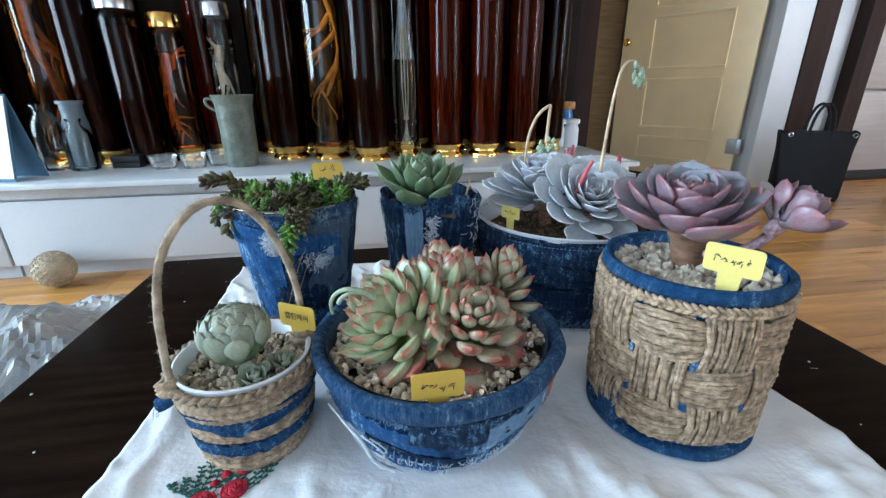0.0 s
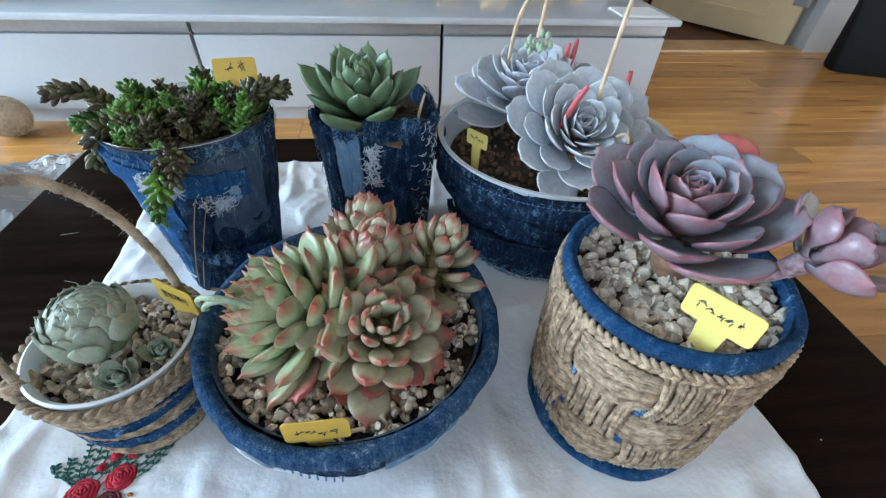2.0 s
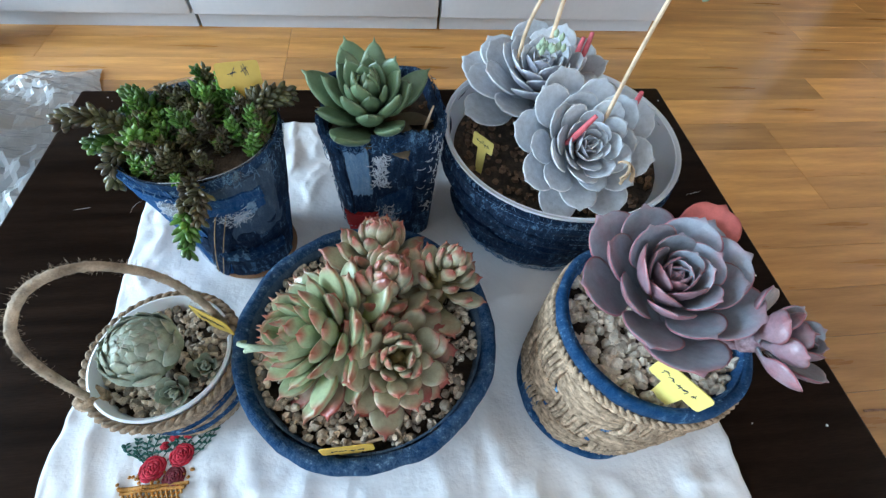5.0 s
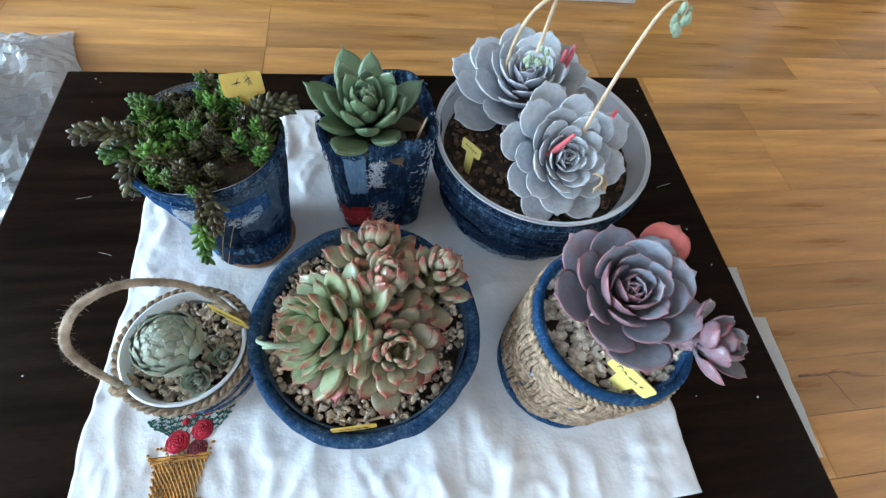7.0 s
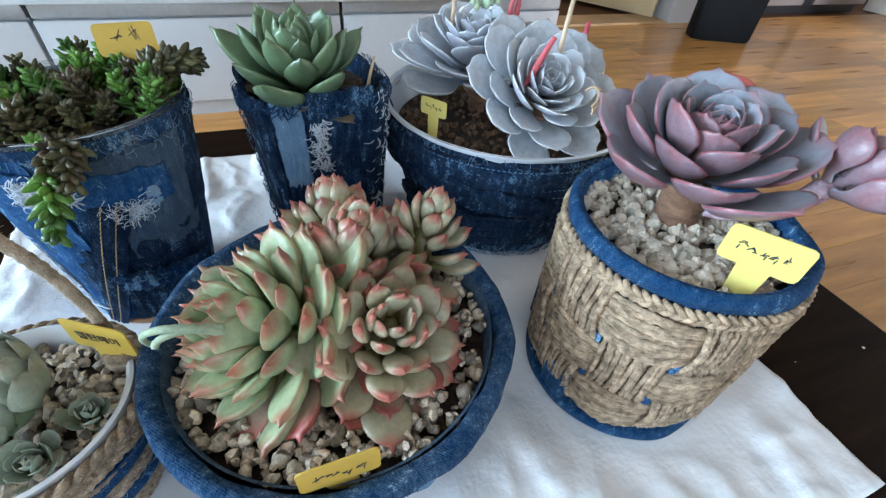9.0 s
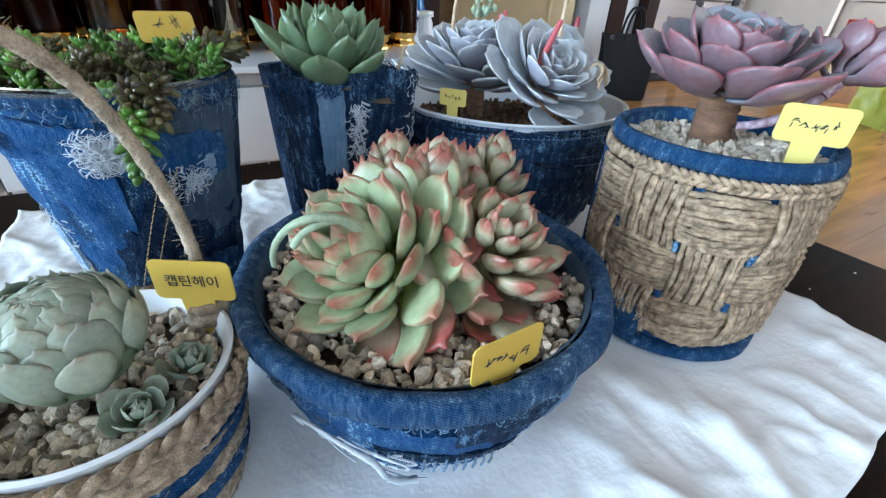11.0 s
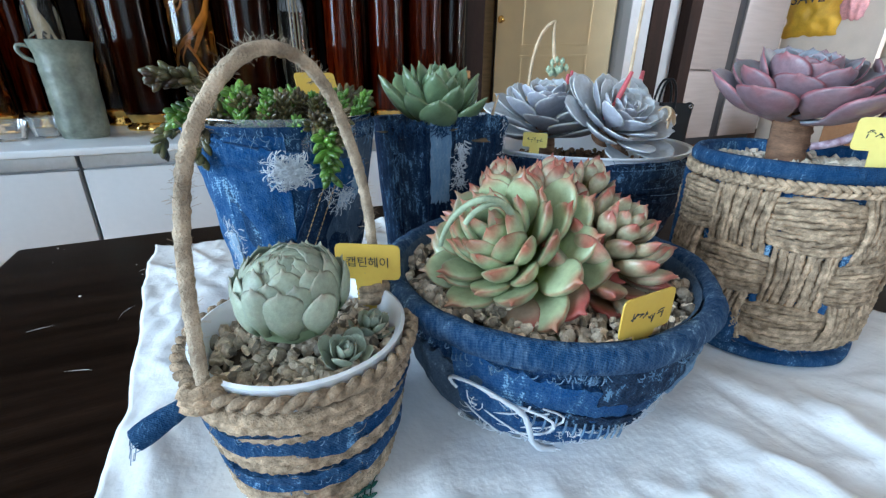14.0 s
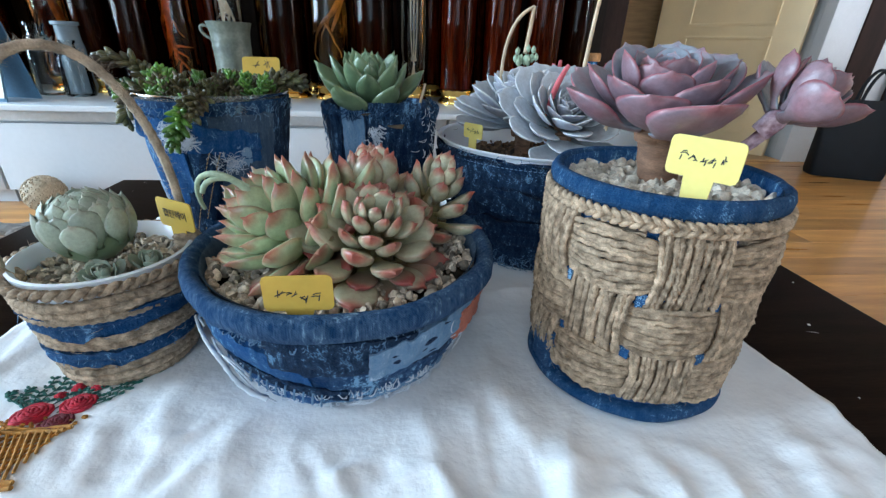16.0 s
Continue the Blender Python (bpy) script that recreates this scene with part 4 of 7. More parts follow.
# ---- tall denim cup with trailing sedum
def sedum_pot():
    t = thing("potted_sedum", (-0.107, 0.562, ZB), "trailing bronze-green sedum in a tall patched denim cup", "potted plant", "potted succulents on the table")
    prof = [(0.052, 0.0), (0.054, 0.02), (0.061, 0.08), (0.070, 0.14), (0.0765, 0.185), (0.078, 0.195)]
    part("saucer", lathe([(0.0, 0.0), (0.053, 0.0), (0.055, 0.003), (0.053, 0.006), (0.0, 0.006)], 40, wob=0.0015, at=(0.003, -0.004, 0)), CARDBOARD, t, "brown cork disc under the cup")
    pot = part("denim_cup", lathe([(0.0, 0.0015), (0.049, 0.0005)] + prof + [(0.0745, 0.193)], 72, wob=0.0030, freq=34), DENIM_MID, t, "blue denim patchwork wrapped round a cup")
    part("plastic_liner", lathe([(0.0735, 0.17), (0.0765, 0.198), (0.0785, 0.2005), (0.0785, 0.199), (0.075, 0.196), (0.071, 0.17)], 64), PLASTIC_CLEAR, t, "translucent plastic rim")
    part("patch", cloth_patch(prof, 175, 262, 0.0, 0.188, 0.0020, 0.004, nu=44, nv=40, seed=2, wob=0.0035), DENIM_BRIGHT, pot, "bright blue denim panel")
    part("patch", cloth_patch(prof, 284, 340, 0.085, 0.182, 0.0026, 0.005, seed=5), DENIM_GREY, pot, "grey-blue denim patch")
    part("patch", cloth_patch(prof, 180, 320, 0.150, 0.180, 0.0044, 0.003, nu=60, seed=9, slant=-0.034, wob=0.003), DENIM_BRIGHT, pot, "creased yoke of the jeans")
    part("patch", cloth_patch(prof, 246, 345, 0.0, 0.100, 0.0026, 0.004, nu=40, nv=24, seed=7, wob=0.003), DENIM_DARK, pot, "dark indigo denim panel")
    part("patch", cloth_patch(prof, 264, 328, 0.048, 0.066, 0.0072, 0.003, seed=8, slant=-0.012, wob=0.003), DENIM_MID, pot)
    part("patch", cloth_patch(prof, 335, 400, 0.10, 0.190, 0.003, 0.006, seed=4), DENIM_DARK, pot, "dark frayed denim edge")
    seam = cloth_patch(prof, 224, 244, 0.0, 0.146, 0.0050, 0.002, seed=3, nu=10, nv=40)
    for v in seam.verts:
        a = 0.92 * (max(0, v.co.z) / 0.15) ** 0.8
        v.co.xy = Matrix.Rotation(a, 2) @ v.co.xy
    part("seam", seam, DENIM_DARK, pot, "double stitched seam band")
    bm = bmesh.new()
    for da in (3, -4.5):
        for k in range(33):
            z = 0.003 + k * 0.0044
            a = math.degrees(0.92 * (z / 0.15) ** 0.8) + 234 + da
            r = around(prof, z) + 0.0060
            tube(bm, [polar(r, a, z), polar(r + 0.0006, a + 0.6, z + 0.0015), polar(r, a + 1.2, z + 0.003)], 0.00042, 5)
    part("stitches", bm, GOLD_THREAD, pot, "golden seam stitching")
    part("frayed_threads", fray(prof, 254, 271, 0.153, 0.170, 420, 0.0075, 0.00030, seed=3, out=0.008, down=False, loop=0.3), FRAY, pot, "white frayed cotton threads")
    part("frayed_threads", fray(prof, 282, 302, 0.126, 0.144, 150, 0.007, 0.00026, seed=17, out=0.004, down=False, loop=0.4), FRAY, pot)
    part("frayed_threads", fray(prof, 206, 219, 0.015, 0.112, 190, 0.007, 0.00026, seed=4, out=0.002, down=False), FRAY, pot)
    part("patch", cloth_patch(prof, 255, 270, 0.154, 0.168, 0.0052, 0.004, nu=20, seed=21), FRAY, pot, "white cotton showing through a hole")
    part("patch", cloth_patch(prof, 208, 217, 0.004, 0.106, 0.0042, 0.004, nu=10, nv=30, seed=12), BLEACHED, pot, "bleached white wear line")
    part("patch", cloth_patch(prof, 212, 228, 0.006, 0.016, 0.0046, 0.003, nv=5, seed=13), BLEACHED, pot)
    part("patch", cloth_patch(prof, 282, 312, 0.128, 0.150, 0.0040, 0.007, seed=14, slant=0.01), BLEACHED, pot, "white worn-through patch")
    part("frayed_threads", fray(prof, 150, 400, 0.182, 0.194, 110, 0.005, 0.00025, seed=6, out=0.003), DENIM_PALE, pot)
    bm = bmesh.new()
    tube(bm, [polar(around(prof, 0.026) + 0.006, 214 + 2.4 * k, 0.026 + 0.0006 * math.sin(k)) for k in range(12)], 0.0008, 6)
    part("loose_thread", bm, FRAY, pot)
    part("soil", lathe([(0.0, 0.182), (0.05, 0.183), (0.073, 0.180)], 40, wob=0.002, freq=90), SOIL, t)

    def sprig(pts, material, size, seed, label=""):
        rnd = random.Random(seed)
        bm = bmesh.new()
        tube(bm, pts, 0.0013, 5)
        n = len(pts)
        for i in range(n - 1):
            a, b = Vector(pts[i]), Vector(pts[i + 1])
            d = (b - a).normalized()
            s0 = d.orthogonal().normalized()
            for q in range(6):
                w = q * 1.047 + i * 0.6
                side = Matrix.Rotation(w, 3, d) @ s0
                way = (side * 0.9 + d * (0.45 + 0.9 * i / n)).normalized()
                L = size * rnd.uniform(0.85, 1.45) * (1.1 - 0.35 * i / n)
                c = a.lerp(b, rnd.random())
                tube(bm, [c, c + way * L * 0.35, c + way * L * 0.75, c + way * L], size * 0.235, 7, taper=lambda s: (0.45, 1.0, 0.95, 0.3)[min(3, int(s * 3 + 0.5))])
        return tagged(part("sprig", bm, material, t, label), kind="stuff")

    rnd = random.Random(11)
    for k in range(92):
        a, q = rnd.uniform(0, 360), 0.068 * math.sqrt(rnd.random())
        p = polar(q, a, 0.184)
        out = polar(1, a, 0) * (q / 0.07)
        h = rnd.uniform(0.010, 0.032)
        e = p + out * rnd.uniform(0.0, 0.009) + Vector((rnd.uniform(-0.008, 0.008), rnd.uniform(-0.008, 0.008), h))
        sprig(bez(p, p + Vector((0, 0, h * 0.6)), e - Vector((0, 0, h * 0.3)), e, 5), SEDUM if rnd.random() < 0.62 else SEDUM_BROWN, rnd.uniform(0.0068, 0.0088), k)
    # long shoots over the rim
    for a, L, rise, drop, m, sd in ((198, 0.042, 0.044, 0.002, SEDUM_BROWN, 1), (180, 0.046, 0.020, 0.03, SEDUM_BROWN, 2), (200, 0.034, 0.014, 0.0, SEDUM, 3), (150, 0.026, 0.020, 0.0, SEDUM, 4), (22, 0.044, 0.026, 0.004, SEDUM_BROWN, 5), (20, 0.036, 0.020, 0.0, SEDUM_BROWN, 6), (215, 0.034, 0.020, 0.032, SEDUM_BROWN, 7), (225, 0.0, 0.022, -0.006, SEDUM, 8)):
        p = polar(0.052, a, 0.184)
        e = polar(0.052 + L, a, 0.186 + rise - drop)
        sprig(bez(p, p + Vector((0, 0, rise)), polar(0.05 + L * 0.7, a, 0.19 + rise), e, 9), m, 0.0125, sd + 100)
    trail = bez(polar(0.062, 281, 0.184), polar(0.090, 280, 0.215), polar(0.112, 277, 0.190), (0.010, -0.128, 0.168), 14)
    for pts, m, size, sd in ((trail[:10], SEDUM_BROWN, 0.0095, 201), (trail[8:], SEDUM, 0.0105, 202), ([p + Vector((0.012, 0.004, 0.006)) for p in trail[6:12]], SEDUM_BROWN, 0.0100, 203)):
        sprig(pts, m, size, sd, "sprig trailing over the rim")
    loc = t.matrix_basis.translation
    plant_tag(t, Vector((-0.087, 0.611, 0.566)) - loc, Vector((-0.046, 0.618, 0.566)) - loc, 0, 0.062, TAG, ink=2, seed=1, tilt=-28)


# ---- square denim pot with a green rosette
def square_pot():
    t = thing("potted_green_echeveria", (0.072, 0.616, ZB), "plain green rosette succulent in a square frayed denim pot", "potted plant", "potted succulents on the table")
    sq = lambda a: 0.94 / (abs(math.cos(a - 0.12)) ** 5 + abs(math.sin(a - 0.12)) ** 5) ** 0.2
    prof = [(0.056, 0.0), (0.058, 0.03), (0.0625, 0.10), (0.067, 0.165), (0.0685, 0.185)]
    pot = part("denim_cover", lathe([(0.0, 0.002), (0.050, 0.001)] + prof + [(0.064, 0.184), (0.060, 0.15)], 72, shape=sq, wob=0.0024, freq=34, seed=4), DENIM_DARK, t, "dark indigo denim cover with raw edges")
    for a0, a1, z0, z1, m, s, sl in ((240, 258, 0.100, 0.190, DENIM_PALE, 2, 0.0), (200, 238, 0.0, 0.188, DENIM_DARK, 3, 0), (262, 310, 0.0, 0.192, DENIM_DARK, 5, 0), (306, 350, 0.0, 0.184, DENIM_DARK, 8, 0), (262, 300, 0.05, 0.10, DENIM_MID, 9, 0.02)):
        part("patch", cloth_patch(prof, a0, a1, z0, z1, 0.0022 + 0.0003 * s, 0.005, shape=sq, seed=s, slant=sl), m, pot)
    part("red_patch", cloth_patch(prof, 226, 262, 0.022, 0.062, 0.0055, 0.004, shape=sq, seed=6), RED_CLOTH, pot, "red felt patch with white stitches")
    bm = bmesh.new()
    for k in range(8):
        a = 236 + 4 * k
        r = around(prof, 0.03) * sq(radians(a)) + 0.0068
        tube(bm, [polar(r, a - 5, 0.034 + 0.0012 * k), polar(r, a - 2.8, 0.0355 + 0.0012 * k)], 0.0006, 5)
    part("stitches", bm, FRAY, pot)
    for a0, a1, z0, z1, n, L, s in ((263, 273, 0.118, 0.168, 170, 0.006, 1), (264, 282, 0.04, 0.082, 90, 0.007, 2), (195, 400, 0.180, 0.190, 220, 0.008, 3), (196, 210, 0.0, 0.19, 110, 0.008, 4), (312, 326, 0.06, 0.19, 70, 0.009, 5), (210, 330, 0.0, 0.006, 60, 0.008, 6)):
        part("frayed_threads", fray(prof, a0, a1, z0, z1, n, L, 0.0004, shape=sq, seed=s, out=0.005), FRAY if s not in (3, 4) else DENIM_MID, pot)
    part("soil", lathe([(0.0, 0.166), (0.04, 0.167), (0.066, 0.165)], 40, shape=sq, wob=0.002, freq=90), SOIL, t)
    gravel_part(t, GRAVEL_DARK, 0.058, 120, 0.0032, 0.167, 3)
    leaves = [leaf_mesh("green_leaf", w, 0.24, 0.30, b, 0.56, 0.05, 0.70) for w, b in ((0.50, 0.18), (0.54, 0.24), (0.46, 0.16))]
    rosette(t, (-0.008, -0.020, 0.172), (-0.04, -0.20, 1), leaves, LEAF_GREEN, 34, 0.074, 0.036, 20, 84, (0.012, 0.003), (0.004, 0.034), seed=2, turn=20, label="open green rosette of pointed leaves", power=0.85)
    dry = [leaf_mesh("dry_leaf", 0.46, 0.10, 0.2, -0.05, 0.55, 0.06, 0.75)]
    rosette(t, (-0.004, -0.012, 0.170), (0, 0, 1), dry, LEAF_DRY, 12, 0.058, 0.046, 2, 14, (0.012, 0.008), (0.0, 0.003), seed=5, turn=70, label="brown dried lower leaves")
    bm = bmesh.new()
    tube(bm, bez((0.045, -0.042, 0.165), (0.050, -0.044, 0.19), (0.052, -0.046, 0.20), (0.056, -0.046, 0.212), 6), 0.0022, 6, taper=lambda s: 1 - 0.5 * s)
    part("dry_stalk", bm, STALK, t)


# ---- wide white pot in a jeans waistband with two grey-blue rosettes
def blue_pot():
    t = thing("potted_blue_echeveria", (0.293, 0.607, ZB), "two grey-blue echeverias in a white bowl wrapped in jeans", "potted plant", "potted succulents on the table")
    prof = [(0.108, 0.0), (0.113, 0.01), (0.124, 0.05), (0.136, 0.10), (0.1415, 0.135), (0.142, 0.142)]
    part("plastic_bowl", lathe([(0.0, 0.004), (0.10, 0.003), (0.106, 0.006), (0.140, 0.140), (0.1425, 0.1485), (0.1455, 0.1490), (0.1455, 0.1465), (0.1430, 0.145), (0.1395, 0.1475), (0.1365, 0.135), (0.128, 0.105)], 90), PLASTIC_WHITE, t, "white plastic bowl with a rolled rim")
    cover = part("denim_cover", lathe([(0.098, 0.0002)] + prof + [(0.139, 0.1425)], 128, wob=0.0052, freq=30, seed=8), DENIM_DARK, t, "dark indigo jeans cover")
    part("waistband", cloth_patch(prof, 160, 380, 0.108, 0.140, 0.0055, 0.0025, nu=100, nv=8, seed=2, wob=0.004), DENIM_DARK, cover, "jeans waistband with raw top edge")
    part("fold", cloth_patch(prof, 175, 300, 0.080, 0.110, 0.0080, 0.005, nu=80, nv=8, seed=3, slant=-0.034, wob=0.006), DENIM_DARK, cover)
    part("fold", cloth_patch(prof, 185, 345, 0.042, 0.076, 0.0065, 0.005, nu=80, nv=8, seed=4, slant=0.026, wob=0.007), DENIM_DARK, cover)
    part("pocket", cloth_patch(prof, 262, 325, 0.02, 0.104, 0.0065, 0.002, nu=40, nv=12, seed=6, slant=-0.012, wob=0.003), DENIM_DARK, cover, "jeans pocket with contrast stitching")
    part("patch", cloth_patch(prof, 330, 372, 0.01, 0.10, 0.004, 0.005, nu=30, nv=10, seed=7), DENIM_MID, cover)
    bm = bmesh.new()
    for row, z in ((0, 0.135), (1, 0.112)):
        for k in range(110):
            a = 162 + 2 * k
            r = around(prof, z) + 0.0046
            tube(bm, [polar(r, a, z), polar(r + 0.0005, a + 0.6, z), polar(r, a + 1.2, z)], 0.00045, 4)
    for k in range(28):
        a = 264 + 2.1 * k
        z = 0.099 - 0.012 * (k / 28 - 0.5) * 0.9
        r = around(prof, z) + 0.0076
        tube(bm, [polar(r, a, z), polar(r, a + 1.3, z)], 0.0005, 4)
    tagged(part("stitches", bm, DENIM_PALE, cover, "pale seam stitching"), kind="stuff")
    part("frayed_threads", fray(prof, 160, 380, 0.138, 0.146, 200, 0.006, 0.0003, seed=9, out=0.003), DENIM_PALE, cover)
    part("frayed_threads", fray(prof, 170, 360, 0.0, 0.022, 320, 0.008, 0.00035, seed=10, out=0.004), DENIM_PALE, cover)
    part("soil", lathe([(0.0, 0.116), (0.08, 0.116), (0.1335, 0.113)], 60, wob=0.003, freq=60), SOIL, t)
    gravel_part(t, GRAVEL_DARK, 0.125, 520, 0.0042, 0.117, 4, label="dark brown crumbly soil grains")
    leaves = [leaf_mesh("blue_leaf", w, 0.12, 0.36, b, 0.66, 0.030, 0.46) for w, b in ((0.64, 0.12), (0.69, 0.16), (0.62, 0.08))]
    rosette(t, (-0.008, -0.056, 0.166), (-0.02, -0.85, 1), leaves, LEAF_BLUE, 52, 0.077, 0.014, 11, 84, (0.016, 0.002), (0.0, 0.036), core=STEM, seed=3, turn=15, label="large open grey-blue rosette", power=0.95, jitter=0.7)
    rosette(t, (-0.024, 0.050, 0.152), (-0.10, -0.14, 1), leaves, LEAF_BLUE, 54, 0.100, 0.016, 6, 84, (0.014, 0.002), (0.0, 0.050), core=STEM, seed=8, turn=60, label="second grey-blue rosette behind the first", power=0.95, jitter=0.8)
    for p0, p1 in (((-0.008, -0.07, 0.11), (-0.008, -0.078, 0.165)), ((-0.02, 0.04, 0.11), (-0.022, 0.045, 0.168))):
        bm = bmesh.new()
        tube(bm, [Vector(p0), (Vector(p0) + Vector(p1)) / 2, Vector(p1)], 0.011, 10, fuzz=0.3)
        part("stem", bm, STEM, t)
    # tall bent stalk with withered bells
    bm = bmesh.new()
    pts = bez((0.010, -0.062, 0.205), (0.014, -0.060, 0.27), (0.020, -0.056, 0.33), (0.030, -0.052, 0.350), 10) + bez((0.034, -0.050, 0.354), (0.040, -0.048, 0.362), (0.052, -0.046, 0.362), (0.060, -0.046, 0.345), 6)
    tube(bm, pts, 0.0024, 7, taper=lambda s: 1 - 0.45 * s)
    stalk = part("flower_stalk", bm, STALK, t, "tall dry bent flower stalk")
    rnd = random.Random(4)
    bm = bmesh.new()
    for k in range(11):
        c = Vector(pts[-1 - k // 3]) + Vector((rnd.uniform(-0.006, 0.008), rnd.uniform(-0.006, 0.006), rnd.uniform(-0.016, 0.001)))
        tube(bm, [c, c + Vector((0.001, 0, -0.004)), c + Vector((0.002, 0.001, -0.009)), c + Vector((0.002, 0, -0.011))], 0.0032, 6, taper=lambda s: 0.4 + 0.7 * math.sin(s * 3))
    tagged(part("withered_bell", bm, BUD, stalk, "withered pale green bells"), kind="stuff")
    # looped stalk behind, small green buds
    bm = bmesh.new()
    tube(bm, bez((-0.058, 0.05, 0.20), (-0.062, 0.045, 0.275), (-0.040, 0.05, 0.295), (-0.022, 0.05, 0.302), 10), 0.0022, 6)
    tube(bm, bez((-0.022, 0.05, 0.302), (-0.024, 0.048, 0.285), (-0.030, 0.035, 0.262), (-0.034, 0.028, 0.248), 8), 0.0026, 6)
    loop = part("flower_stalk", bm, STALK, t, "dry looped flower stalk")
    for k in range(16):
        c = Vector((-0.034 + rnd.uniform(-0.014, 0.012), 0.022 + rnd.uniform(-0.008, 0.008), 0.243 + rnd.uniform(-0.008, 0.010)))
        part("bud", lathe([(0.0002, -0.004), (0.003, -0.001), (0.0032, 0.002), (0.0003, 0.006)], 7, at=c), BUD, loop, "pale green flower bud")
    for pts in (bez((-0.026, -0.066, 0.185), (-0.030, -0.085, 0.20), (-0.028, -0.090, 0.222), (-0.016, -0.088, 0.238), 8), bez((0.034, -0.052, 0.19), (0.040, -0.050, 0.21), (0.044, -0.052, 0.225), (0.040, -0.056, 0.240), 8), bez((0.010, 0.05, 0.19), (0.012, 0.05, 0.21), (0.012, 0.052, 0.225), (0.014, 0.052, 0.236), 8), bez((0.016, 0.055, 0.19), (0.020, 0.05, 0.21), (0.022, 0.052, 0.23), (0.024, 0.056, 0.240), 8)):
        bm = bmesh.new()
        tube(bm, pts, 0.0030, 7, taper=lambda s: 0.75 + 0.35 * math.sin(s * 3.1))
        part("young_stalk", bm, PINK_STALK, t, "young pink flower stalk")
    bm = bmesh.new()
    for k in range(9):
        c = Vector((0.016, -0.108, 0.196))
        tube(bm, bez(c, c + Vector((0.006, -0.004, 0.010)), c + Vector((0.014, -0.008 - 0.001 * k, 0.004)), c + Vector((0.010 + rnd.uniform(-0.008, 0.008), -0.012, -0.010 - rnd.uniform(0, 0.01))), 6), 0.0011, 5)
    part("dried_flowers", bm, STALK, t, "shrivelled dry flowers")
    loc = t.matrix_basis.translation
    plant_tag(t, Vector((0.178, 0.584, 0.501)) - loc, Vector((0.197, 0.560, 0.501)) - loc, 0, 0.060, TAG_PALE, ink=5, seed=3)


# ---- low denim bowl with a cluster of red-tipped rosettes
def denim_bowl():
    t = thing("potted_red_tipped_echeveria", (0.052, 0.380, ZB), "cluster of green rosettes with red tips in a denim bowl", "potted plant", "potted succulents on the table")
    prof = [(0.084, 0.0005), (0.092, 0.008), (0.103, 0.035), (0.1115, 0.060), (0.1135, 0.075), (0.115, 0.090)]
    cover = part("denim_cover", lathe([(0.0, 0.003), (0.072, 0.002)] + prof, 96, wob=0.0036, freq=36, seed=3), DENIM_MID, t, "patchwork of frayed blue denim")
    feet = bmesh.new()
    for a in (30, 150, 270):
        box(feet, *(polar(0.058, a, 0) - Vector((0.012, 0.012, 0))), *(polar(0.058, a, 0.010) + Vector((0.012, 0.012, 0))), bevel=0.002)
    part("foot_ring", feet, CARDBOARD, t, "small brown feet")
    band = lathe([(0.112, 0.081), (0.1190, 0.0805), (0.1225, 0.083), (0.1255, 0.090), (0.1255, 0.096), (0.1225, 0.1005), (0.117, 0.1010), (0.113, 0.098), (0.111, 0.090), (0.108, 0.075)], 128, wob=0.0034, freq=22, seed=6)
    part("denim_cuff", band, DENIM_CUFF, t, "thick ribbed denim cuff rolled over the rim")
    part("liner", lathe([(0.1115, 0.0965), (0.1095, 0.095), (0.107, 0.076)], 90), DENIM_GREY, t, "grey inner lining")
    for a0, a1, z0, z1, m, s, sl, off in ((205, 262, 0.004, 0.072, DENIM_BRIGHT, 2, -0.024, 0.004), (262, 330, 0.018, 0.058, DENIM_MID, 3, 0.018, 0.0035), (250, 318, 0.046, 0.078, DENIM_DARK, 4, -0.012, 0.005), (283, 328, 0.048, 0.076, DENIM_PALE, 5, 0.018, 0.0062), (320, 337, 0.050, 0.076, TERRACOTTA_CLOTH, 6, 0.006, 0.0075), (170, 215, 0.006, 0.066, DENIM_GREY, 7, 0.0, 0.003), (262, 325, 0.006, 0.026, DENIM_PALE, 8, 0.008, 0.0028), (334, 380, 0.01, 0.066, DENIM_MID, 9, 0.0, 0.003), (228, 275, 0.026, 0.040, DENIM_DARK, 10, -0.026, 0.0052)):
        part("patch", cloth_patch(prof, a0, a1, z0, z1, off, 0.0035, nu=36, nv=10, seed=s, slant=sl, wob=0.002), m, cover)
    bm = bmesh.new()
    for k in range(12):
        a = 228 + k * 3.3
        z = 0.043 - 0.0022 * k
        r = around(prof, z) + 0.0075
        tube(bm, [polar(r, a, z - 0.0055), polar(r + 0.001, a + 0.4, z), polar(r, a + 0.8, z + 0.0055)], 0.0008, 5)
    part("stitches", bm, DENIM_PALE, cover, "coarse pale zigzag stitches")
    for k, (a, z, L) in enumerate(((218, 0.052, 0.05), (222, 0.050, 0.045), (214, 0.05, 0.04), (225, 0.046, 0.04))):
        pts = []
        for q in range(14):
            f = q / 13
            aa = a + 16 * math.sin(f * 4.4 + k * 0.8) + 10 * f
            zz = z - L * f * 0.9 + 0.007 * math.sin(f * 7 + k)
            pts.append(polar(around(prof, max(zz, 0.004)) + 0.006 + 0.005 * math.sin(f * 5 + k), aa, max(zz, 0.004)))
        part("loose_thread", tube(bmesh.new(), pts, 0.0009 if k == 0 else 0.0006, 7, 900, 2, 0.25), FRAY, cover, "loose white cotton yarn")
    yarn = bez(polar(0.1165, 207, 0.050), polar(0.124, 198, 0.066), polar(0.126, 222, 0.066), polar(0.120, 229, 0.048), 16) + bez(polar(0.119, 229.6, 0.044), polar(0.116, 232, 0.030), polar(0.112, 230, 0.016), polar(0.104, 240, 0.010), 12)
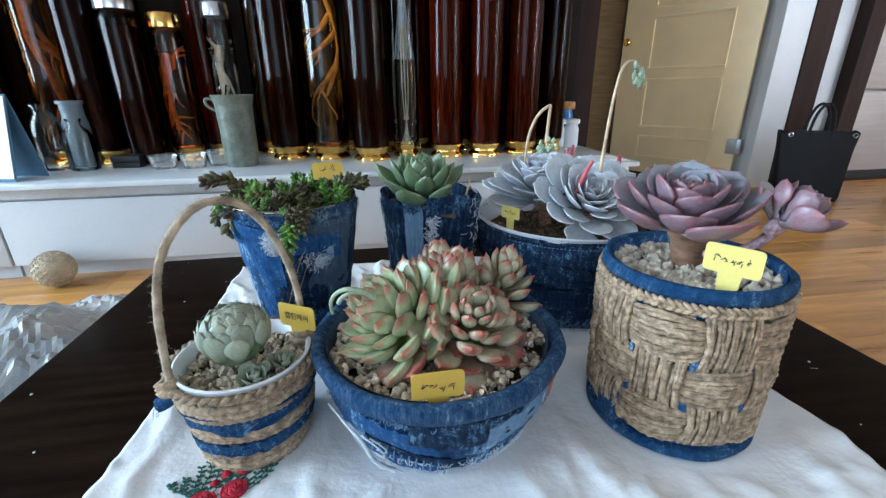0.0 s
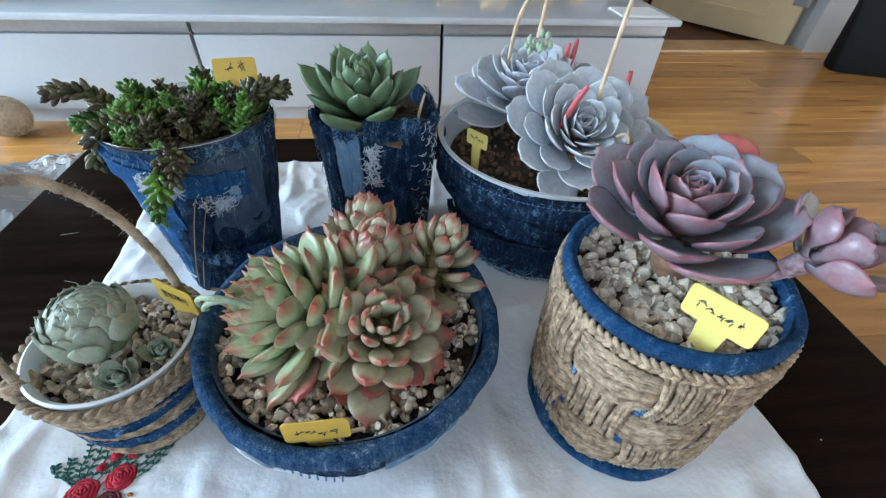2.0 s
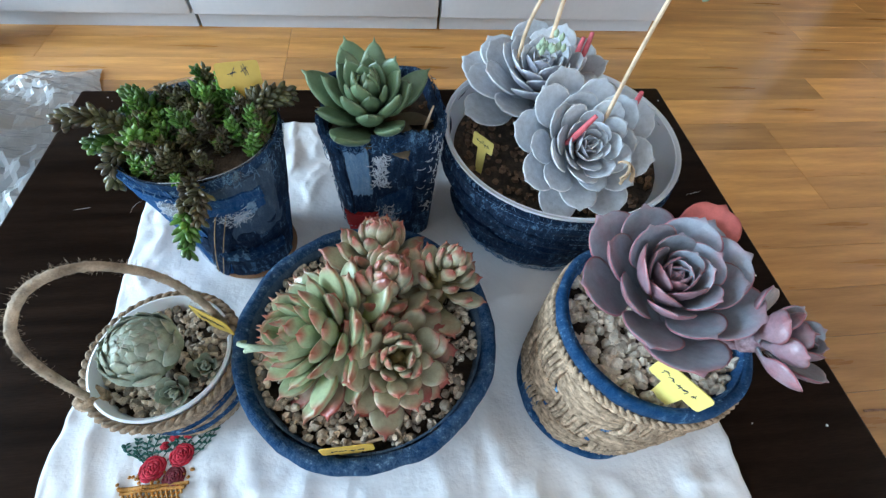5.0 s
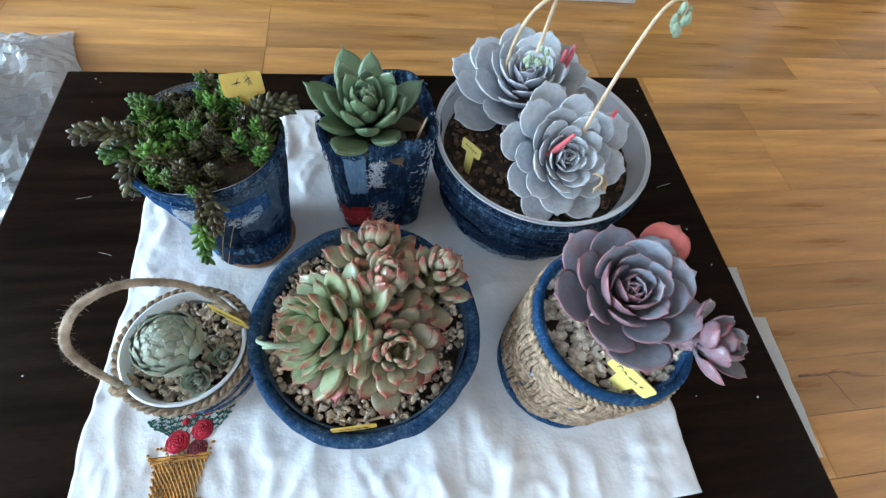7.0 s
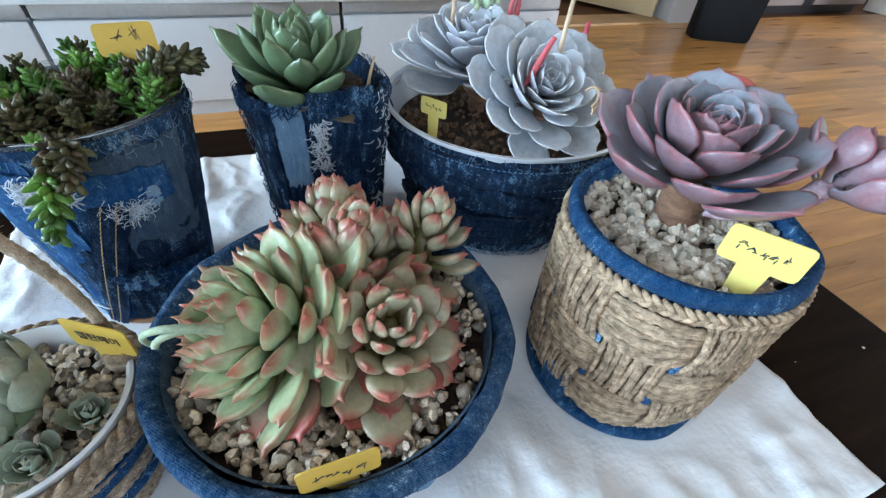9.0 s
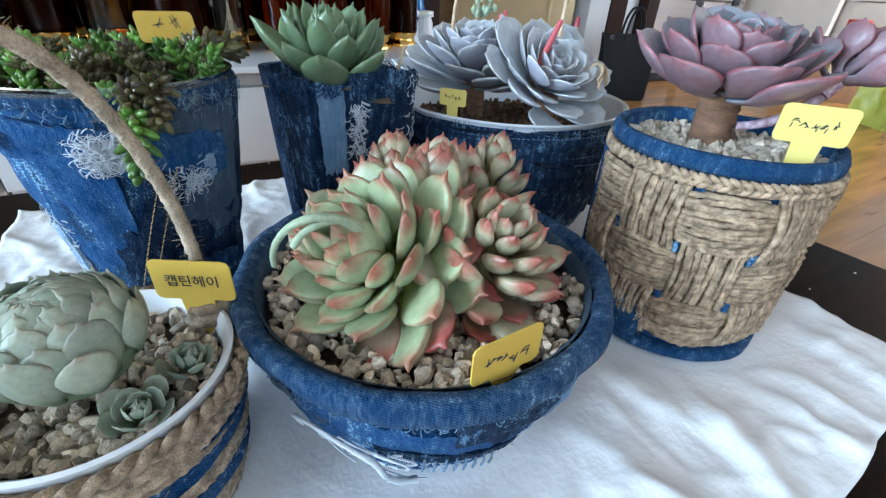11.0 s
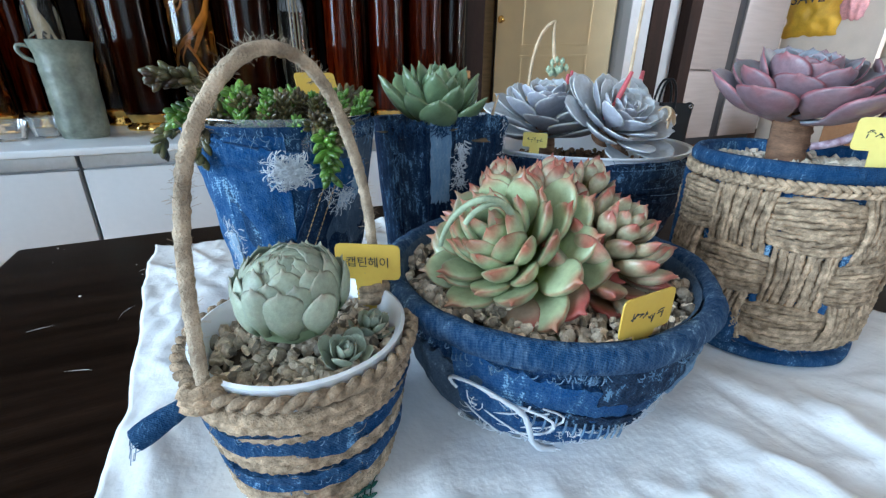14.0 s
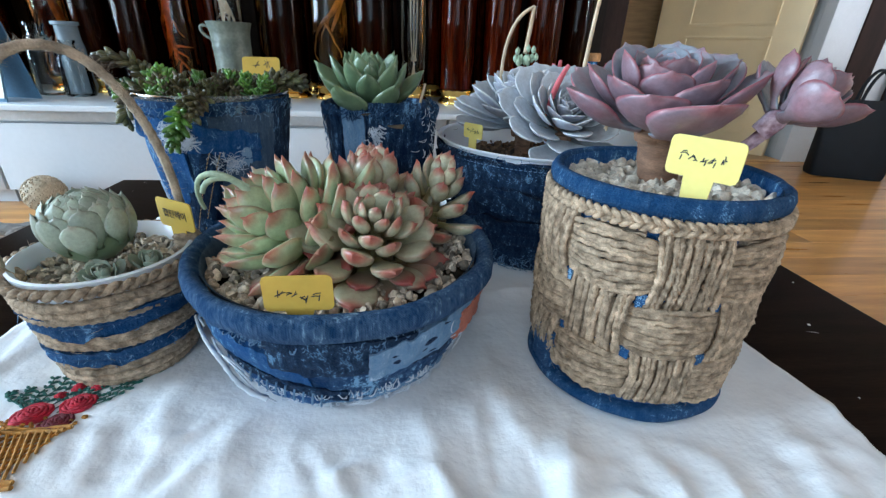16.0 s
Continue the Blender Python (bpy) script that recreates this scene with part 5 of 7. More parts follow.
    part("loose_thread", tube(bmesh.new(), yarn, 0.0015, 10, 700, 4, 0.30, taper=lambda v: 0.6 + 0.7 * v, fuzz=0.5), FRAY, cover, "thick bundle of loose white yarn")
    for a0, a1, z0, z1, n, L, s in ((180, 400, 0.074, 0.080, 120, 0.0035, 1), (200, 345, 0.002, 0.012, 220, 0.007, 2), (235, 320, 0.022, 0.028, 70, 0.006, 3), (208, 224, 0.02, 0.05, 14, 0.010, 4), (318, 345, 0.05, 0.07, 14, 0.024, 5)):
        part("frayed_threads", fray(prof, a0, a1, z0, z1, n, L, 0.00038, seed=s, out=0.005), FRAY if s != 1 else DENIM_PALE, cover)
    part("soil", lathe([(0.0, 0.080), (0.06, 0.080), (0.1075, 0.076)], 60, wob=0.002, freq=60), SOIL, t)
    gravel_part(t, GRAVEL, 0.107, 1250, 0.0046, 0.086, 7)
    big = [leaf_mesh("tipped_leaf", w, 0.28, 0.24, b, 0.62, 0.07, 0.66) for w, b in ((0.54, 0.18), (0.59, 0.24), (0.50, 0.14))]
    small = [leaf_mesh("blush_leaf", w, 0.38, 0.18, b, 0.62, 0.07, 0.62) for w, b in ((0.56, 0.20), (0.62, 0.26))]
    rosette(t, (-0.022, -0.008, 0.098), (-1.0, -0.28, 1), big, LEAF_TIPPED, 62, 0.065, 0.036, -4, 78, (0.020, 0.005), (0.0, 0.044), seed=1, turn=10, label="largest green rosette with red-edged leaves", power=0.9, jitter=1.1)
    old = [leaf_mesh("old_leaf", w, 0.26, 0.24, b, 0.66, 0.06, 0.56) for w, b in ((0.52, 0.16), (0.57, 0.22))]
    rosette(t, (-0.026, -0.010, 0.094), (-0.62, -0.14, 1), old, LEAF_OLD, 15, 0.060, 0.056, -14, 2, (0.018, 0.014), (0.0, 0.010), seed=11, turn=25, label="ring of reddened older leaves")
    rosette(t, (0.026, -0.030, 0.096), (0.20, -0.34, 1), old, LEAF_OLD, 14, 0.046, 0.042, -8, 6, (0.016, 0.012), (0.0, 0.008), seed=12, turn=5, label="ring of reddened older leaves")
    part("offshoot_base", lathe([(0.035, 0.078), (0.03, 0.10), (0.01, 0.11)], 20, wob=0.003, freq=60), SOIL, t)
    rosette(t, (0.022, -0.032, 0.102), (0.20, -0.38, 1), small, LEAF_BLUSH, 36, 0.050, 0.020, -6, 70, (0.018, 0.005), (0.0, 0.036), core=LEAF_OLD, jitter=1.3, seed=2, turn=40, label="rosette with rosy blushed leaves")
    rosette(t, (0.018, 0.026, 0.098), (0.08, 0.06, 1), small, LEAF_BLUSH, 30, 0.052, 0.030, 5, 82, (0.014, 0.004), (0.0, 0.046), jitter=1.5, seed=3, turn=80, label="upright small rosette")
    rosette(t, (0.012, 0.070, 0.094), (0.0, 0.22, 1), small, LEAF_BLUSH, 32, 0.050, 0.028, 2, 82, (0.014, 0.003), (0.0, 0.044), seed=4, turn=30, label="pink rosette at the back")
    rosette(t, (0.068, 0.036, 0.098), (0.34, 0.12, 1), small, LEAF_BLUSH, 30, 0.042, 0.022, -4, 82, (0.014, 0.003), (0.0, 0.050), seed=5, turn=55, label="small orange-tinted rosette")
    bm = bmesh.new()
    tube(bm, bez((-0.058, -0.036, 0.150), (-0.074, -0.046, 0.178), (-0.104, -0.036, 0.168), (-0.100, -0.020, 0.134), 14), 0.0025, 7, taper=lambda s: 1.1 - 0.5 * s)
    tube(bm, bez((-0.060, -0.036, 0.156), (-0.072, -0.042, 0.168), (-0.088, -0.040, 0.164), (-0.092, -0.036, 0.152), 8), 0.002, 6)
    part("curled_stalk", bm, BUD, t, "curled pale green flower stalk")
    bm = bmesh.new()
    tube(bm, [(-0.02, -0.098, 0.086), (0.0, -0.100, 0.088), (0.024, -0.096, 0.087)], 0.0016, 6)
    part("dry_straw", bm, STALK, t)
    loc = t.matrix_basis.translation
    plant_tag(t, Vector((0.016, 0.271, 0.4565)) - loc, Vector((0.058, 0.272, 0.4565)) - loc, 0, 0.036, TAG, ink=4, seed=5)


# ---- small basket with a jute handle
def jute_basket():
    t = thing("potted_sage_echeveria", (-0.134, 0.370, ZB), "round sage-green succulent in a small jute basket pot", "potted plant", "potted succulents on the table")
    prof = [(0.043, 0.0), (0.047, 0.01), (0.053, 0.05), (0.0585, 0.085), (0.060, 0.094)]
    part("white_cup", lathe([(0.0, 0.001), (0.042, 0.0)] + prof + [(0.0605, 0.0965), (0.0585, 0.0975), (0.0555, 0.094), (0.052, 0.07)], 64), PLASTIC_WHITE, t, "white plastic cup")
    for z, r, tw in ((0.0040, 0.0034, 2400), (0.0100, 0.0034, 2400), (0.0160, 0.0034, 2400), (0.0215, 0.0034, 2400), (0.0395, 0.0036, 2300), (0.0460, 0.0036, 2300), (0.0500, 0.0034, 2300), (0.0690, 0.0036, 2200), (0.0750, 0.0038, 2200), (0.0805, 0.0038, 2200)):
        band = tube(bmesh.new(), [polar(around(prof, z) + r * 0.75, k, z + 0.0022 * math.sin(radians(k) + z * 90) + 0.0006 * math.sin(radians(5 * k) + z * 400)) for k in range(360)], r, 12, tw * 0.5, 3, 0.12, closed=True, fuzz=0.18)
        part("jute_winding", band, JUTE, t, "coiled jute twine")
    rope = bmesh.new()
    for s in (0, 1):
        tube(rope, [polar(around(prof, 0.0915) + 0.0044 + 0.0022 * math.cos(k * 0.75 + s * math.pi), 360 * k / 200, 0.0910 + 0.0026 * math.sin(k * 0.754 + s * math.pi)) for k in range(200)], 0.0027, 8, closed=True, fuzz=0.2)
    part("braided_rim", rope, JUTE, t, "braided jute rim")
    for z0, z1, s in ((0.052, 0.069, 1), (0.0235, 0.0365, 2)):
        strip = cloth_patch(prof, 0, 359.5, z0, z1, 0.0058, 0.005, nu=120, nv=6, seed=s, wob=0.003)
        part("denim_strip", strip, ROYAL, t, "frayed blue denim strip")
        part("frayed_threads", fray(prof, 0, 360, z0, z1, 170, 0.004, 0.00026, seed=s + 4, out=0.004), DENIM_PALE, t)
    part("frayed_threads", fray(prof, 150, 390, 0.005, 0.09, 160, 0.007, 0.00014, seed=9, out=0.005, down=False), JUTE_PALE, t)
    # rolled end of the denim strip that sticks out
    roll = bez((-0.042, 0.018, 0.048), (-0.060, 0.024, 0.047), (-0.080, 0.024, 0.040), (-0.100, 0.022, 0.028), 14)
    end = part("strip_end", tube(bmesh.new(), roll, 0.0058, 12, 60, 2, 0.25, taper=lambda v: 0.8 + 0.3 * v, fuzz=0.15), ROYAL, t, "loose rolled end of the denim strip")
    bm = bmesh.new()
    for k in range(10):
        c = roll[-1] + Vector((0.002, 0.006 * math.cos(k), 0.006 * math.sin(k)))
        tube(bm, [c, c + Vector((-0.004, 0.001, -0.002)), c + Vector((-0.006, 0.002 * math.cos(k * 3), -0.008 - 0.001 * (k % 4)))], 0.0003, 4)
    part("frayed_threads", bm, DENIM_PALE, end)
    # handle
    L, R, top = Vector((-0.052, -0.034, 0.086)), Vector((0.052, 0.024, 0.090)), 0.240
    pts = []
    for k in range(420):
        f = k / 419
        a = math.pi * f
        mid = (L + R) / 2
        half = (R - L) / 2
        c = mid - half * math.cos(a) * (1.0 + 0.05 * math.sin(a)) + Vector((0.0 * math.sin(a), 0, (top - 0.085) * math.sin(a) ** 0.85))
        c += Vector((noise.noise(Vector((f * 6, 0, 0))), noise.noise(Vector((f * 6, 3, 0))), 0)) * 0.0018
        pts.append(c)
    h = part("handle", tube(bmesh.new(), pts, 0.0033, 15, 1000, 3, 0.06, fuzz=0.20), JUTE_PALE, t, "arched jute rope handle")
    rnd = random.Random(8)
    bm = bmesh.new()
    for k in range(900):
        c = pts[rnd.randrange(1, 418)]
        d = Vector((rnd.gauss(0, 1), rnd.gauss(0, 1), rnd.gauss(0, 1))).normalized()
        tube(bm, [c + d * 0.003, c + d * 0.0042 + Vector((0, 0, 0.0006)), c + d * rnd.uniform(0.0045, 0.0075) + Vector((rnd.uniform(-0.002, 0.002), 0, 0.001))], 0.00008, 3)
    tagged(part("jute_fuzz", bm, JUTE_PALE, h), kind="stuff")
    for c in (L, R):
        bm = bmesh.new()
        for s in range(3):
            tube(bm, [c + Vector((0.008 * math.cos(q * 0.7), 0.008 * math.sin(q * 0.7), 0.004 * s - 0.006 + 0.001 * q)) for q in range(9)], 0.0038, 7, 900, 2, 0.2, closed=True)
        part("knot", bm, JUTE, t, "jute knot at the handle")
    part("soil", lathe([(0.0, 0.080), (0.03, 0.080), (0.055, 0.077)], 40, wob=0.002, freq=90), SOIL, t)
    gravel_part(t, GRAVEL, 0.0525, 340, 0.0046, 0.082, 12)
    leaf = [leaf_mesh("sage_leaf", w, 0.20, 0.60, b, 0.60, 0.05, 0.50) for w, b in ((0.90, 0.62), (0.96, 0.68), (0.84, 0.58))]
    scale = [leaf_mesh("sage_scale", w, 0.18, 0.70, b, 0.56, 0.06, 0.58) for w, b in ((0.74, 0.42), (0.80, 0.48), (0.70, 0.40))]
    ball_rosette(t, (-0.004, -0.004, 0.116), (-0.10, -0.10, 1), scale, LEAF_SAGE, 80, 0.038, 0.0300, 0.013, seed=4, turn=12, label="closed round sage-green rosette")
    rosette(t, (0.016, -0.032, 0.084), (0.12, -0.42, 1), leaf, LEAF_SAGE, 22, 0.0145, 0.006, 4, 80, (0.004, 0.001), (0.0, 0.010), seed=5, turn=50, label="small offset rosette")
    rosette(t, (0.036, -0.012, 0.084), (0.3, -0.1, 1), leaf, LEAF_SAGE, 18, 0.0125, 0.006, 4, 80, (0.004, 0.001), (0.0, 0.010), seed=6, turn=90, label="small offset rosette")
    loc = t.matrix_basis.translation
    plant_tag(t, Vector((-0.105, 0.401, 0.4635)) - loc, Vector((-0.068, 0.379, 0.4635)) - loc, 0, 0.052, TAG, text="\ucea1\ud2f4\ud5e4\uc774", seed=6)


# ---- tall pot woven with jute, mauve rosette on a stem
def woven_pot():
    t = thing("potted_mauve_echeveria", (0.296, 0.339, ZB), "mauve echeveria on a bare stem in a pot woven with jute", "potted plant", "potted succulents on the table")
    R0, R1, HT = 0.0715, 0.0755, 0.170
    prof = [(R0, 0.0), (R1, HT)]
    part("denim_lining", lathe([(0.0, 0.003), (R0 - 0.004, 0.001), (R0, 0.004), (R1, HT), (R1 - 0.003, HT + 0.002), (R1 - 0.006, HT - 0.02)], 90, wob=0.001), DENIM_BRIGHT, t, "blue cloth lining showing between the weave")
    part("blue_rim", lathe([(R1 + 0.002, 0.161), (R1 + 0.0055, 0.1625), (R1 + 0.0060, 0.169), (R1 + 0.004, 0.1735), (R1 + 0.001, 0.1745), (R1 - 0.002, 0.172), (R1 - 0.003, 0.150)], 120, wob=0.0024, freq=26), ROYAL, t, "royal blue bias-tape rim")
    part("blue_foot", lathe([(R0 - 0.008, 0.0), (R0 + 0.006, 0.0005), (R0 + 0.0100, 0.0035), (R0 + 0.0100, 0.0085), (R0 + 0.006, 0.0115), (R0, 0.0115)], 120, wob=0.0014, freq=26), ROYAL, t, "royal blue bias-tape foot")
    rows_ = ((0.103, 0.152), (0.060, 0.103), (0.017, 0.060))
    N = 10
    step = 360 / N
    rnd = random.Random(3)
    a_first = 258.0
    for j, (z0, z1) in enumerate(rows_):
        for i in range(N):
            ac = a_first + step * i
            upright = (i + j) % 2 == 0
            cords = 12
            part("bundle_core", cloth_patch(prof, ac - step * 0.40, ac + step * 0.40, max(z0, 0.018) + 0.003, z1 - 0.003, 0.0058, 0.001, nu=10, nv=8, seed=i + 10 * j), JUTE, t)
            if upright:
                for k in range(cords):
                    f = (k + 0.5) / cords - 0.5
                    pts = []
                    for q in range(23):
                        v = q / 22
                        spread = 0.78 + 0.28 * abs(v - 0.5)
                        z = z0 - 0.010 + (z1 - z0 + 0.020) * v
                        if j == 0:
                            z = z0 - 0.010 + (z1 - z0 + 0.012) * v
                        if j == 2:
                            z = z0 + (z1 - z0 + 0.010) * v
                        r = around(prof, min(max(z, 0), HT)) + 0.0030 + 0.0062 * math.sin(math.pi * v) ** 0.7
                        a = ac + step * f * spread + 0.7 * math.sin(k * 2.3 + v * 4 + i)
                        pts.append(polar(r, a, z))
                    part("cord", tube(bmesh.new(), pts, 0.0020, 9, 1100, 2, 0.26, fuzz=0.6), JUTE, t)
            else:
                for k in range(cords):
                    f = (k + 0.5) / cords
                    pts = []
                    for q in range(19):
                        u = q / 18 - 0.5
                        pinch = 1 - 0.24 * (2 * abs(u)) ** 2
                        z = (z0 + z1) / 2 + (z1 - z0) * (f - 0.5) * pinch * 0.92
                        r = around(prof, z) + 0.0028 + 0.0060 * math.cos(math.pi * u * 0.98) ** 0.7
                        pts.append(polar(r, ac + step * u * 1.26, z + 0.0011 * math.sin(k * 1.7 + u * 5 + i)))
                    part("cord", tube(bmesh.new(), pts, 0.0022, 9, 1100, 2, 0.24, fuzz=0.6), JUTE, t)
    # blue cloth that shows where the bundles cross
    for j, z in enumerate((0.103, 0.060)):
        for i in range(N):
            ac = a_first + step * (i + 0.5) + (1.5 if (i + j) % 2 else -1.5)
            d = rnd.uniform(2.2, 3.4)
            part("cloth_gap", cloth_patch(prof, ac - d, ac + d, z - rnd.uniform(0.004, 0.006), z + rnd.uniform(0.003, 0.005), 0.0068, 0.0015, nu=6, nv=5, seed=i + 20 * j), DENIM_BRIGHT, t)
    chain = bmesh.new()
    for k in range(84):
        a = 360 * k / 84
        r = R1 + 0.0055
        for s in (-1, 1):
            tube(chain, bez(polar(r - 0.001, a - 2.6, 0.1565 + 0.0032 * s), polar(r + 0.003, a - 1, 0.1565 + 0.0042 * s), polar(r + 0.0036, a + 1.6, 0.1565 + 0.001 * s), polar(r - 0.0005, a + 3.2, 0.1565 - 0.0005 * s), 5), 0.0022, 6)
    part("braided_edge", chain, JUTE, t, "chain-stitched jute edge")
    bm = cloth_patch(prof, 182, 200, 0.012, 0.046, 0.010, 0.003, nu=8, nv=8, seed=4)
    part("denim_patch", bm, ROYAL, t, "blue denim scrap")
    bm = bmesh.new()
    for k in range(7):
        tube(bm, [polar(R0 + 0.010 + 0.0016 * (k % 2), 122 + 2.0 * k, z) for z in (0.02, 0.07, 0.12, 0.154)], 0.0022, 6)
    part("denim_seam", bm, ROYAL, t, "upright blue seam")
    part("frayed_threads", fray(prof, 130, 420, 0.01, 0.16, 460, 0.008, 0.00012, seed=5, out=0.006, down=False, loop=0.25), JUTE_PALE, t)
    part("soil", lathe([(0.0, 0.156), (0.05, 0.156), (0.0755, 0.152)], 50, wob=0.002, freq=60), SOIL, t)
    gravel_part(t, GRAVEL_PALE, 0.0715, 520, 0.0055, 0.158, 8)
    bm = bmesh.new()
    tube(bm, bez((0.004, 0.012, 0.150), (0.003, 0.012, 0.175), (-0.004, 0.010, 0.200), (-0.010, 0.008, 0.212), 12), 0.0125, 14, taper=lambda s: 1.16 + 0.08 * s, fuzz=0.25)
    part("stem", bm, STEM, t, "bare woody stem")
    leaf = [leaf_mesh("mauve_leaf", w, 0.20, 0.60, b, 0.64, 0.040, 0.52) for w, b in ((0.84, 0.34), (0.90, 0.40), (0.78, 0.30))]
    rosette(t, (-0.012, 0.008, 0.205), (-0.12, -0.16, 1), leaf, LEAF_MAUVE, 36, 0.062, 0.012, 10, 80, (0.013, 0.002), (-0.004, 0.030), core=STEM, seed=6, turn=35, label="large mauve rosette with red-edged leaves", power=1.12, jitter=0.8)
    rosette(t, (-0.010, 0.008, 0.210), (0, 0, 1), [leaf_mesh("coral_leaf", 0.62, 0.16, 0.7, 0.2, 0.66, 0.03, 0.45)], CORAL, 1, 0.066, 0.066, 16, 16, (0.011, 0.011), (0.004, 0.004), turn=-48, label="single coral-red old leaf")
    thick = [leaf_mesh("side_leaf", w, 0.26, 0.55, b, 0.68, 0.04, 0.48) for w, b in ((0.74, 0.34), (0.80, 0.40))]
    bm = bmesh.new()
    tube(bm, bez((0.006, -0.004, 0.178), (0.020, -0.026, 0.182), (0.032, -0.038, 0.198), (0.038, -0.042, 0.217), 10), 0.0036, 8, taper=lambda s: 0.9 + 0.4 * s)
    part("side_shoot", bm, PINK_SHOOT, t, "pink side shoot")
    rosette(t, (0.038, -0.042, 0.217), (0.62, -0.36, 1), thick, LEAF_MAUVE, 19, 0.036, 0.018, 18, 86, (0.007, 0.002), (0.0, 0.016), core=PINK_SHOOT, seed=7, turn=10, label="smaller mauve side rosette")
    loc = t.matrix_basis.translation
    plant_tag(t, Vector((0.267, 0.295, 0.5405)) - loc, Vector((0.291, 0.261, 0.5405)) - loc, 0, 0.052, TAG_PALE, ink=5, seed=7)


sedum_pot()
square_pot()
blue_pot()
denim_bowl()
jute_basket()
woven_pot()

# ---------------------------------------------------------------- on the worktop
WT = 0.365


def gnarled(bm, p, way, length, r, depth, rnd):
    """A forked root that thins out."""
    pts = [Vector(p)]
    d = Vector(way).normalized()
    for k in range(7):
        d = (d + Vector((rnd.gauss(0, 0.22), rnd.gauss(0, 0.14), rnd.gauss(0, 0.15)))).normalized()
        pts.append(pts[-1] + d * length / 7)
    tube(bm, pts, r, 7, taper=lambda s: 1 - 0.75 * s, fuzz=0.5)
    if depth:
        for q in (2, 3, 5):
            gnarled(bm, pts[q], d + Vector((rnd.gauss(0, 0.7), rnd.gauss(0, 0.3), rnd.gauss(-0.2, 0.5))), length * rnd.uniform(0.4, 0.7), r * 0.5, depth - 1, rnd)


def liquor_jar(x, y, r, h, kind, label, seed=0, cap=None, root=None, foot=True):
    t = thing("liquor_jar", (x, y, WT), label, "glass jar", "tall liquor jars on the worktop")
    z0 = 0.05 if foot else 0.004
    glass = {"dark": GLASS_DARK, "red": GLASS_DARK, "amber": GLASS_AMBER, "clear": GLASS, "black": BLACK}[kind]
    body = lathe([(r * 0.85, z0), (r * 0.97, z0 + 0.008), (r, z0 + 0.02), (r, h - 0.04), (r * 0.94, h - 0.012), (r * 0.8, h)], 40)
    part("glass_body", body, glass, t, "glossy tall glass cylinder")
    if kind in ("dark", "red"):
        part("liquor", lathe([(0.0, z0 + 0.01), (r * 0.90, z0 + 0.012), (r * 0.90, h - 0.06), (0.0, h - 0.06)], 28), LIQUOR if kind == "dark" else LIQUOR_RED, t, "dark brown liquor")
    rnd_ = random.Random(seed)
    if root:
        bm = bmesh.new()
        gnarled(bm, (rnd_.uniform(-0.2, 0.2) * r, -0.25 * r, z0 + h * 0.72), (0.1, 0, -1), h * 0.55, r * 0.34, 2, rnd_)
        gnarled(bm, (0.0, -0.2 * r, z0 + h * 0.62), (rnd_.uniform(-0.5, 0.5), 0, 1), h * 0.22, r * 0.20, 1, rnd_)
        for v in bm.verts:
            q = math.hypot(v.co.x, v.co.y)
            if q > r * 0.88:
                v.co.xy *= r * 0.88 / q
            v.co.z = min(max(v.co.z, z0 + 0.02), h - 0.03)
        part("root", bm, root, t, "forked pickled root")
    if kind == "red":
        bm = bmesh.new()
        for k in range(26):
            a, q = rnd_.uniform(3.3, 6.1), r * 0.93
            zz = rnd_.uniform(0.1, 0.3)
            tube(bm, [(q * math.cos(a + 0.12 * math.sin(s + k)), q * math.sin(a + 0.12 * math.sin(s + k)), zz + s * 0.06) for s in range(9)], 0.002, 5)
        part("rootlets", bm, ROOT_RED, t, "fine reddish rootlets")
    if foot:
        bm = lathe([(r * 0.98, 0.0), (r * 1.0, 0.006), (r * 0.90, 0.018), (r * 0.78, 0.026), (r * 0.84, 0.040), (r * 0.93, 0.050), (r * 0.93, 0.060), (r * 0.86, 0.060)], 40, shape=lambda a: 1 + 0.03 * math.cos(12 * a))
        part("gold_foot", bm, GOLD, t, "embossed gold foot")
    if cap:
        part("cap", lathe([(r * 0.82, h - 0.004), (r * 0.98, h - 0.002), (r * 0.98, h + 0.045), (r * 0.90, h + 0.055), (0.0, h + 0.055)], 36, shape=lambda a: 1 + 0.015 * math.cos(24 * a)), cap, t, "metal screw cap")
    return t


DARK_LABEL = "tall jar of dark brown liquor on a gold foot"
liquor_jar(-0.385, 2.12, 0.082, 0.98, "dark", DARK_LABEL, 1, GOLD)
liquor_jar(-0.197, 2.08, 0.080, 0.98, "amber", "tall amber liquor jar with a long pale root", 2, GOLD, ROOT_PALE)
liquor_jar(-0.012, 1.99, 0.080, 0.95, "dark", DARK_LABEL, 3, GOLD)
clear_jar = liquor_jar(0.150, 2.06, 0.060, 0.90, "clear", "slim clear jar with white root hairs", 4, GOLD)
liquor_jar(0.335, 2.02, 0.076, 0.96, "red", "tall jar of red-brown liquor with fine rootlets", 5, GOLD)
liquor_jar(0.515, 2.02, 0.076, 0.96, "red", "tall jar of red-brown liquor with fine rootlets", 6, GOLD)
liquor_jar(0.705, 2.06, 0.080, 0.96, "red", "tall jar of red-brown liquor with fine rootlets", 7, GOLD)
liquor_jar(0.880, 2.14, 0.070, 0.95, "dark", DARK_LABEL, 8, GOLD)
liquor_jar(0.060, 2.25, 0.070, 0.98, "dark", DARK_LABEL, 9, GOLD)
liquor_jar(0.425, 2.24, 0.075, 0.98, "red", "tall jar of red-brown liquor with fine rootlets", 10, GOLD)
liquor_jar(-0.300, 2.30, 0.060, 0.98, "dark", DARK_LABEL, 11, GOLD)
